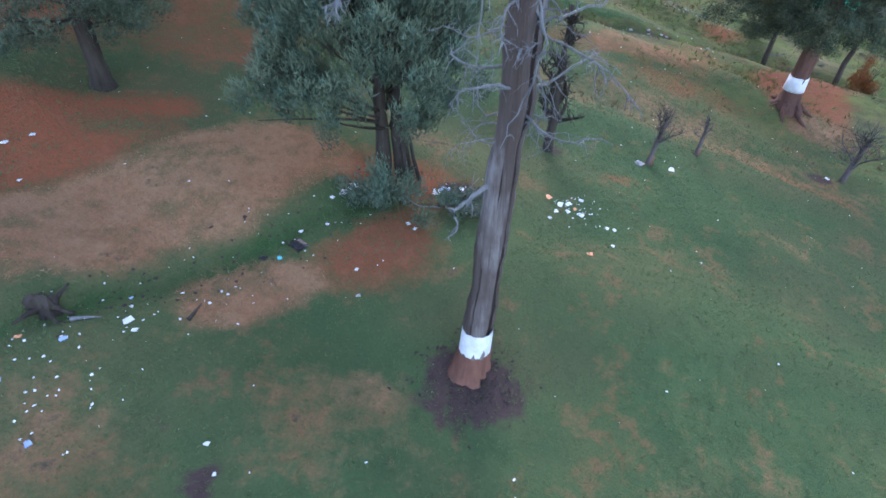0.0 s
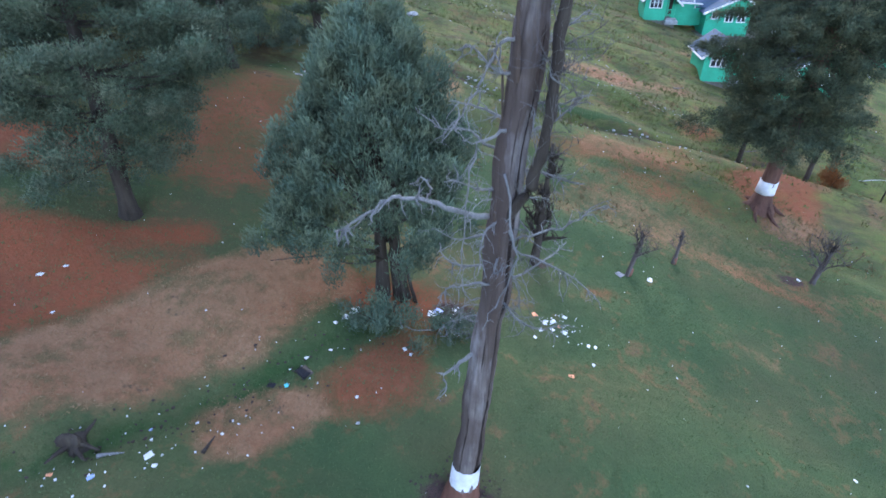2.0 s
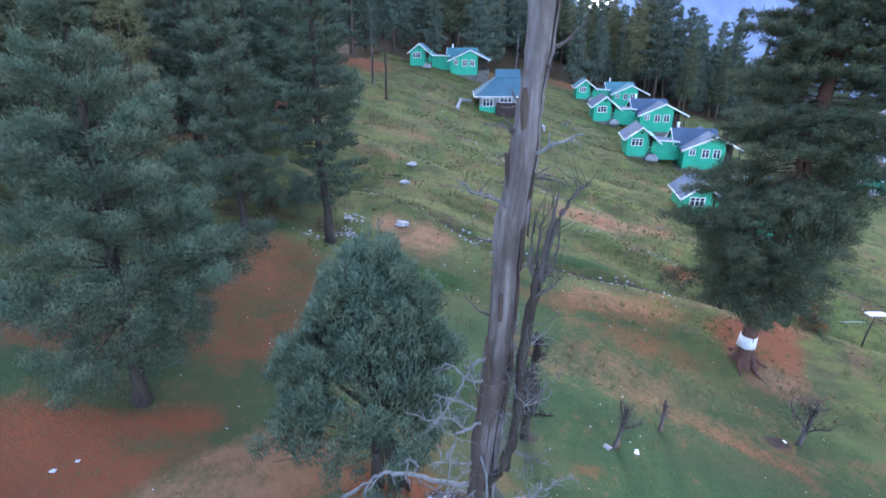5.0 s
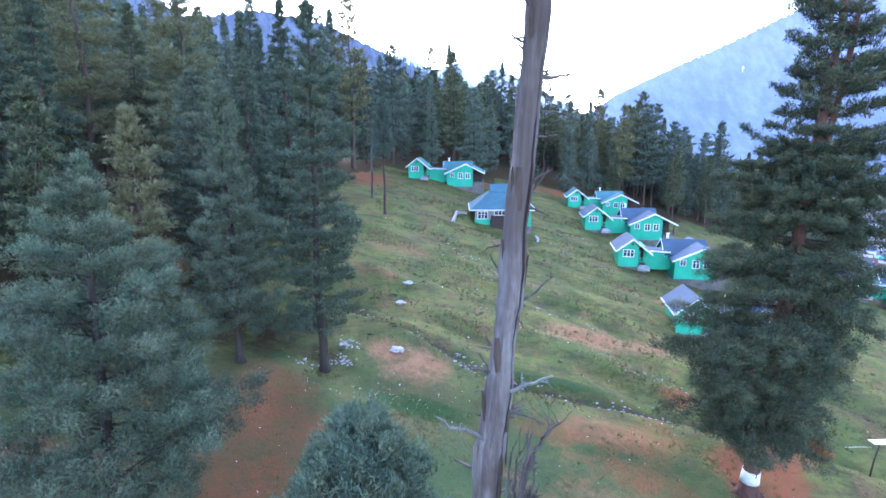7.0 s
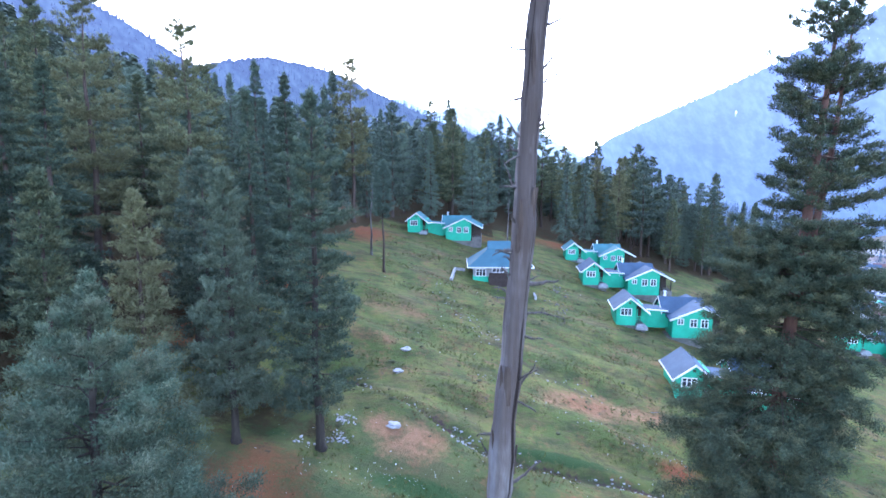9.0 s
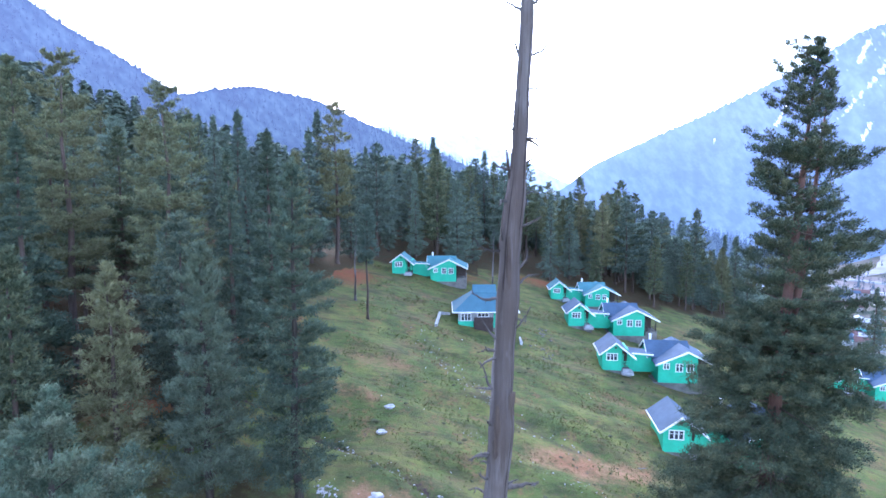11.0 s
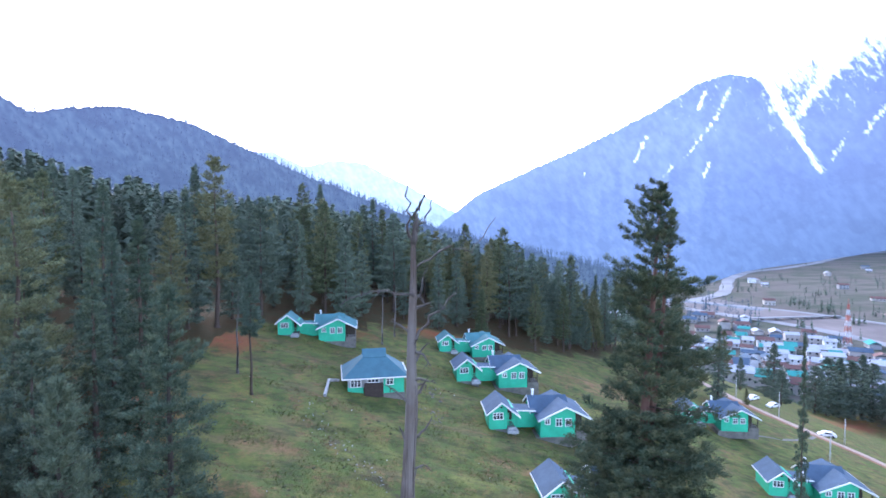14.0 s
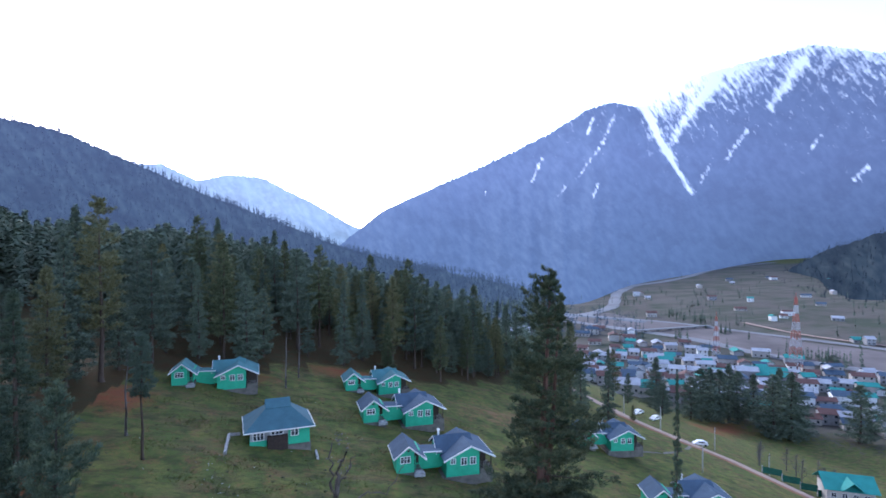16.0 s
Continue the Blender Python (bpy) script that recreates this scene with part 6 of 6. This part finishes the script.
    part("roof", turned(gable_roof(-deep / 2 - 0.6, deep / 2 + 0.6, 0, high - 0.2, high - 0.2, high + deep * 0.26, -wide / 2 - 0.6, wide / 2 + 0.6, 0.2), 90, (wide / 2, deep / 2, 0)), roof, ob)
    n = max(2, int(wide / 3.2))
    for s in range(int(high / 3)):
        for i in range(n):
            xx = wide * (i + 0.5) / n
            part("window", boxes((xx - 0.55, xx + 0.55, -0.06, 0.02, 1 + 3 * s, 2.3 + 3 * s)), "glass", ob)
    return ob


made = []
while len(made) < 210:
    b = radians(rng.uniform(37.5, 66))
    d = rng.choice([rng.uniform(335, 470), rng.uniform(440, 620), rng.uniform(700, 1500)], p=[0.87, 0.10, 0.03])
    px, py = d * sin(b), d * cos(b)
    if any(hypot(px - a, py - c) < 10.5 for a, c in made):
        continue
    if float(along(np.array(px), np.array(py), BED)) < 62 or float(along(np.array(px), np.array(py), [(440, 548), (652, 733), (894, 866), (1420, 1156)])) < 30:
        continue
    made.append((px, py))
    village_house((px, py, z_at(px, py)), rng.choice([-40, -48, -130, -35]) + rng.normal(0, 5), rng.uniform(7, 14), rng.uniform(6, 9), rng.choice([3.2, 3.5, 5.5, 6]),
                  str(rng.choice(["rust_roof", "rust_roof", "bright_teal", "white_roof", "blue_roof", "white_roof"])), str(rng.choice(["plaster", "white", "grey_wall"])))
for px, py, wide, roof in ((205, 232, 14, "white_roof"), (222, 240, 16, "bright_teal"), (240, 236, 14, "rust_roof"), (298, 168, 14, "white_roof"), (347, 258, 26, "bright_teal"), (300, 150, 13, "blue_roof")):
    village_house((px, py, z_at(px, py)), -40, wide, 10, 5, roof, "plaster")
for px, py, wide in ((250, 470, 16), (262, 480, 18), (274, 466, 14), (290, 470, 13), (240, 452, 14)):
    village_house((px, py, z_at(px, py)), -30, wide, 10, 6, "white_roof", "white")


def mast(at, h, foot):
    ob = thing("radio_mast", pose(*at), "tall red and white lattice radio mast", "mast", "radio masts")
    n = 9
    for i in range(n):
        z0, z1 = h * i / n, h * (i + 1) / n
        w0, w1 = foot * (1 - 0.85 * i / n), foot * (1 - 0.85 * (i + 1) / n)
        bits = []
        c0 = [(sx * w0 / 2, sy * w0 / 2, z0) for sx, sy in ((1, 1), (-1, 1), (-1, -1), (1, -1))]
        c1 = [(sx * w1 / 2, sy * w1 / 2, z1) for sx, sy in ((1, 1), (-1, 1), (-1, -1), (1, -1))]
        for k in range(4):
            bits.append(tube([c0[k], c1[k]], [0.2, 0.2], 4))
            bits.append(tube([c0[k], c1[(k + 1) % 4]], [0.11, 0.11], 3))
            bits.append(tube([c0[(k + 1) % 4], c1[k]], [0.11, 0.11], 3))
            bits.append(tube([c1[k], c1[(k + 1) % 4]], [0.11, 0.11], 3))
        under("section", tubes("section", bits, "mast_red" if i % 2 == 0 else "mast_white", False), ob)
    under("antenna", tubes("antenna", [tube([(0, 0, h), (0, 0, h + 4)], [0.2, 0.08], 5)], "mast_red"), ob)


mast((371, 302, z_at(371, 302)), 36, 4.5)
mast((391, 252, z_at(391, 252)), 55, 7)

# ---- rocks, rubble, litter ----


def lump(rng, size, flat=0.6, detail=2):
    bm = bmesh.new()
    bmesh.ops.create_icosphere(bm, subdivisions=detail, radius=1)
    off = Vector(rng.uniform(0, 50, 3))
    for v in bm.verts:
        v.co *= 0.75 + 0.5 * noise.noise(v.co * 1.3 + off)
        v.co = Vector((v.co.x * size, v.co.y * size * 0.8, v.co.z * size * flat))
    return bm


rng = np.random.default_rng(7)
for px, py, s, label in ((-2.3, 35.6, 0.62, "large white rock on the meadow"), (-2.3, 48.2, 0.6, "flat white rock beside a hollow"), (-2.7, 44.3, 0.5, "flat white rock beside a hollow")):
    bm = lump(rng, s, 0.45, 3)
    bmesh.ops.transform(bm, matrix=pose(px, py, z_at(px, py) + 0.06), verts=bm.verts)
    me = bpy.data.meshes.new("rock")
    bm.to_mesh(me)
    bm.free()
    me.materials.append(MAT["pale_stone"])
    tagged(new("rock", me), label, "rock")


def scatter(name, spots, sizes, material, label, category, seed, flat=0.5):
    """Uncountable small pieces in one mesh."""
    rng = np.random.default_rng(seed)
    base = bmesh.new()
    bmesh.ops.create_icosphere(base, subdivisions=1, radius=1)
    bv = np.array([v.co[:] for v in base.verts])
    bf = np.array([[v.index for v in f.verts] for f in base.faces])
    base.free()
    vs, fs = [], []
    for i, (x, y) in enumerate(spots):
        s = rng.uniform(*sizes)
        v = bv * (1 + 0.25 * rng.normal(size=(len(bv), 1))) * np.array([s, s * rng.uniform(0.5, 1), s * flat])
        a = rng.uniform(0, 6.28)
        c, q = cos(a), sin(a)
        v = np.column_stack([v[:, 0] * c - v[:, 1] * q + x, v[:, 0] * q + v[:, 1] * c + y, v[:, 2] + z_at(x, y) + s * flat * 0.4])
        vs.append(v)
        fs.append(bf + i * len(bv))
    return tagged(new(name, mesh_of(name, np.concatenate(vs), np.concatenate(fs), material)), label, category, kind="stuff")


def around(rng, n, line, spread):
    out = []
    for _ in range(n):
        i = rng.integers(len(line) - 1)
        f = rng.random()
        out.append((line[i][0] * (1 - f) + line[i + 1][0] * f + rng.normal(0, spread), line[i][1] * (1 - f) + line[i + 1][1] * f + rng.normal(0, spread)))
    return out


scatter("stream_stones", around(rng, 260, STREAM[1:8], 0.42), (0.03, 0.13), "grey_stone", "pale stones along a dry gully", "stones", 1)
scatter("meadow_stones", around(rng, 70, [(5, 47), (10, 43), (16, 41), (20, 39.5)], 0.5), (0.03, 0.09), "grey_stone", "pale stones strewn in a line over grass", "stones", 2)
scatter("path_stones", around(rng, 90, WORN_PATH, 0.7), (0.04, 0.13), "grey_stone", "grey stones strewn along a worn path", "stones", 13)
scatter("rubble", [(-5.9 + rng.normal(0, 0.35), 35.6 + rng.normal(0, 0.3)) for _ in range(40)] + [(-5.8 + rng.normal(0, 0.4), 33.8 + rng.normal(0, 0.3)) for _ in range(40)] + [(-8.0 + rng.normal(0, 0.5), 33.0 + rng.normal(0, 0.25)) for _ in range(16)], (0.05, 0.14), "grey_stone", "heaps of pale rubble at a pine's foot", "rubble", 3)
scatter("house_rubble", [(19 + rng.normal(0, 0.7), 80 + rng.normal(0, 2.0)) for _ in range(22)] + [(17 + rng.normal(0, 0.8), 71 + rng.normal(0, 1.2)) for _ in range(24)], (0.08, 0.24), "stone", "loose dark stones between the cottages", "stones", 4)
scatter("meadow_clumps", [(rng.uniform(-10, 50), rng.uniform(34, 98)) for _ in range(420)], (0.05, 0.30), "clump", "dark weedy clumps on the meadow", "weeds", 12, 0.3)
scatter("root_chips", [(20.0 + rng.normal(0, 1.0), 26.4 + rng.normal(0, 0.8)) for _ in range(220)], (0.02, 0.06), "duff", "pinkish chips and needle duff at the cedar's roots", "stones", 5, 0.35)
spots = [(rng.uniform(-14, 24), rng.uniform(5, 40)) for _ in range(320)] + around(rng, 90, [(-12, 7.2), (-9, 8.2), (-7, 9.4), (-5, 11.2), (-3, 13)], 0.7) + [(-8.5 + rng.normal(0, 1.5), 6.6 + rng.normal(0, 1.1)) for _ in range(60)] + [(4.3 + rng.normal(0, 0.5), 15.0 + rng.normal(0, 0.35)) for _ in range(45)] + [(0.2 + rng.normal(0, 0.5), 14.6 + rng.normal(0, 0.3)) for _ in range(30)] + [(-2 + rng.normal(0, 2.5), 31.2 + rng.normal(0, 0.9)) for _ in range(90)]
scatter("litter_scraps", spots, (0.012, 0.042), "paper", "tiny white scraps of litter in the grass", "litter", 6, 0.3)
scatter("meadow_scraps", [(rng.uniform(-8, 45), rng.uniform(38, 95)) for _ in range(110)], (0.03, 0.08), "paper", "white scraps strewn over the far meadow", "litter", 8, 0.4)
scatter("soil_crumbs", [(0.6 + rng.normal(0, 0.6), 8.3 + rng.normal(0, 0.5)) for _ in range(260)] + around(rng, 160, DITCH, 0.5), (0.02, 0.06), "dark", "dark crumbs of soil and bark", "soil", 9, 0.6)


def crumpled(name, at, size, material, label, seed, flat=0.4, category="litter"):
    """A crumpled bag or sheet lying on the grass."""
    rng = np.random.default_rng(seed)
    n = 9
    g = np.linspace(-1, 1, n)
    v, f = [], []
    for side in (0, 1):
        for i, a in enumerate(g):
            for j, b in enumerate(g):
                edge = max(abs(a), abs(b))
                k = 0.55 + 0.45 * noise.noise(Vector((a * 1.6 + seed, b * 1.6, 3.3)))
                z = (1 - edge ** 2) * flat * k + 0.10 * noise.noise(Vector((a * 4, b * 4, seed * 1.7)))
                z = z if side else -0.12
                v.append((a * size * (0.8 + 0.2 * k), b * size * 0.75 * (0.75 + 0.3 * k), z * size))
    for s in (0, 1):
        for i in range(n - 1):
            for j in range(n - 1):
                q = (s * n * n + i * n + j, s * n * n + (i + 1) * n + j, s * n * n + (i + 1) * n + j + 1, s * n * n + i * n + j + 1)
                f.append(q if s else q[::-1])
    rim = [i for i in range(n)] + [i * n + n - 1 for i in range(1, n)] + [(n - 1) * n + j for j in range(n - 2, -1, -1)] + [i * n for i in range(n - 2, 0, -1)]
    for a, b in zip(rim, rim[1:] + rim[:1]):
        f.append((a, b, b + n * n, a + n * n))
    ob = new(name, mesh_of(name, v, f, material, True))
    ob.matrix_world = pose(at[0], at[1], z_at(*at) + 0.05 * size, 0, 0, rng.uniform(0, 360))
    return tagged(ob, label, category)


DITCH_LITTER = [(-7.15, 8.65, 0.22, "paper"), (-6.9, 8.4, 0.13, "paper"), (-7.6, 9.6, 0.12, "blue_bag"), (-6.55, 10.0, 0.10, "paper"), (-5.75, 9.65, 0.09, "paper"), (-5.6, 10.1, 0.07, "paper"), (-9.1, 7.95, 0.13, "orange_bag"), (-8.1, 7.9, 0.14, "blue_bag"), (-4.4, 11.3, 0.10, "cyan_bag"),
                (-3.95, 11.75, 0.33, "black_bag"), (-4.85, 11.35, 0.16, "black_bag"), (0.0, 14.7, 0.24, "blue_bag"), (-0.2, 14.6, 0.2, "paper"), (0.6, 14.9, 0.13, "paper"), (3.55, 15.4, 0.16, "orange_bag"), (3.9, 15.1, 0.17, "paper"), (4.2, 15.2, 0.16, "paper"), (4.1, 14.8, 0.13, "paper"),
                (4.55, 14.75, 0.15, "paper"), (4.7, 15.5, 0.12, "paper"), (3.7, 14.7, 0.11, "paper"), (4.4, 15.0, 0.1, "orange_bag"), (3.4, 14.2, 0.09, "paper"), (5.35, 14.3, 0.11, "paper"), (5.6, 14.3, 0.10, "paper")]
SLOPE_LITTER = [(5.3, 13.35, 0.10, "paper"), (4.3, 12.4, 0.13, "orange_bag"), (9.1, 18.9, 0.19, "paper"), (13.5, 10.7, 0.12, "paper"), (-2.75, 14.2, 0.24, "paper"), (-3.0, 13.9, 0.16, "paper"), (-3.3, 13.6, 0.1, "paper"), (-4.0, 12.3, 0.09, "paper"), (-3.3, 12.6, 0.08, "paper"),
                (-2.2, 10.3, 0.11, "pale_stone"), (-1.0, 12.7, 0.1, "paper"), (-0.8, 12.5, 0.08, "paper"), (-2.3, 11.0, 0.08, "paper"), (-12.6, 14.1, 0.13, "paper"), (-12.0, 14.5, 0.1, "paper"), (-11.6, 12.8, 0.08, "paper"), (-4.6, 5.95, 0.11, "paper"), (-4.3, 5.4, 0.08, "paper"),
                (-9.6, 6.6, 0.26, "paper"), (-9.1, 6.3, 0.14, "paper"), (-8.8, 6.8, 0.12, "blue_bag"), (1.3, 5.0, 0.12, "paper"), (1.6, 4.9, 0.1, "paper"), (-7.6, 5.6, 0.14, "blue_bag"), (7.75, 18.9, 0.25, "grey_wall"), (18.2, 22.2, 0.14, "paper")]
WORDS = {"paper": "crumpled white paper on the grass", "blue_bag": "crumpled pale blue plastic bag", "orange_bag": "scrap of orange packaging", "cyan_bag": "small cyan plastic scrap", "black_bag": "torn black plastic bag", "pale_stone": "round pale stone in the grass", "grey_wall": "grey cloth bag beside a sapling"}
for i, (px, py, s, m) in enumerate(DITCH_LITTER + SLOPE_LITTER):
    crumpled("litter" if m != "pale_stone" else "stone", (px, py), s * (0.62 if py < 11 else 0.85), m, WORDS[m], i, 0.55)

# the burnt stump, cut branches and logs
rng = np.random.default_rng(3)
sx, sy = -8.95, 8.75
stump = thing("tree_stump", pose(sx, sy, z_at(sx, sy)), "dark rotten tree stump with splayed roots", "stump")
bm = lump(rng, 0.42, 1.25, 3)
part("stump", bm, "dark_bark", stump)
for k in range(6):
    a = k * 1.1
    under("root", tubes("root", [tube(*limb(rng, (0, 0, 0.15), (cos(a), sin(a), -0.15), 0.7, 0.1), 6)], "dark_bark"), stump)
brush = thing("brush_pile", pose(0.75, 13.9, z_at(0.75, 13.9)), "pile of grey cut branches with dry needles", "brush pile")
for k in range(16):
    a = rng.uniform(0, 6.28)
    under("stick", tubes("stick", [tube(*limb(rng, (rng.normal(0, 0.4), rng.normal(0, 0.3), 0.1), (cos(a), sin(a), 0.25), rng.uniform(0.7, 1.4), 0.03, 0, 0.15), 5)], "twig"), brush)
under("needles", soup("needles", blades(rng, rng.normal(size=(260, 3)) * [0.5, 0.4, 0.12] + [0, 0, 0.25], np.tile([0, 0, 0.6], (260, 1)), 5, 0.22, 0.035), "pine"), brush)
for px, py, ln, turn, m in ((-2.75, 14.0, 0.8, 30, "twig"), (-1.2, 13.9, 0.6, 100, "twig"), (22.5, 36.8, 2.0, 5, "grey_wood"), (31.5, 36.5, 3.5, -10, "pale_stone"), (20.9, 47.5, 1.2, 0, "twig"), (-5.9, 9.2, 0.5, 70, "dark_bark"), (-8.0, 8.6, 0.6, 20, "twig")):
    p, q = limb(rng, (-ln / 2, 0, 0.06), (1, 0, 0), ln, 0.06, 0, 0.06)
    ob = new("fallen_branch", tubes("fallen_branch", [tube(p, q, 7)], m))
    ob.matrix_world = pose(px, py, z_at(px, py), 0, 0, turn)
    tagged(ob, "broken branch lying on the grass", "branch")


# ---- grass ----
def turf(name, n, seed, region, material, length, width, label, where=None):
    rng = np.random.default_rng(seed)
    x, y = rng.uniform(region[0], region[1], n), rng.uniform(region[2], region[3], n)
    if where is not None:
        keep = where(x, y, rng)
        x, y = x[keep], y[keep]
    c = np.column_stack([x, y, height(x, y) - 0.01])
    tufts = blades(rng, c, np.tile([0, 0, 0.9], (len(c), 1)), 4, length, width, 1.1)
    return tagged(new(name, soup(name, (tufts, np.full(len(tufts), 0.95)), material)), label, "grass", kind="stuff")


def dry_spot(x, y, rng):
    return np.maximum(patch(x, y, DRY_RISE, 0.7), patch(x, y, DRY_ISLAND, 0.6)) > 0.4


turf("grass", 46000, 1, (-16, 22, 3, 30), "grass", 0.085, 0.022, "short green grass", lambda x, y, r: ~dry_spot(x, y, r))
turf("meadow_grass", 30000, 3, (-8, 46, 29, 96), "meadow_blade", 0.26, 0.07, "rough green grass over the meadow", lambda x, y, r: (np.sin(0.9 * y + 2 * np.sin(0.31 * x)) + np.sin(0.43 * x + 1.7 * np.sin(0.5 * y)) + r.normal(0, 0.7, len(x))) > 0.6)
turf("meadow_straw", 22000, 4, (-8, 46, 22, 96), "straw", 0.24, 0.06, "withered brown grass in the meadow", lambda x, y, r: (np.sin(0.7 * y + 0.3 * x + 2 * np.sin(0.27 * x + 1)) + np.sin(0.37 * x - 1.3 * np.sin(0.6 * y)) + r.normal(0, 0.7, len(x))) > 0.8)
turf("dry_grass", 16000, 2, (-18, 2, 8, 19), "dry", 0.10, 0.02, "dry straw-coloured grass", dry_spot)
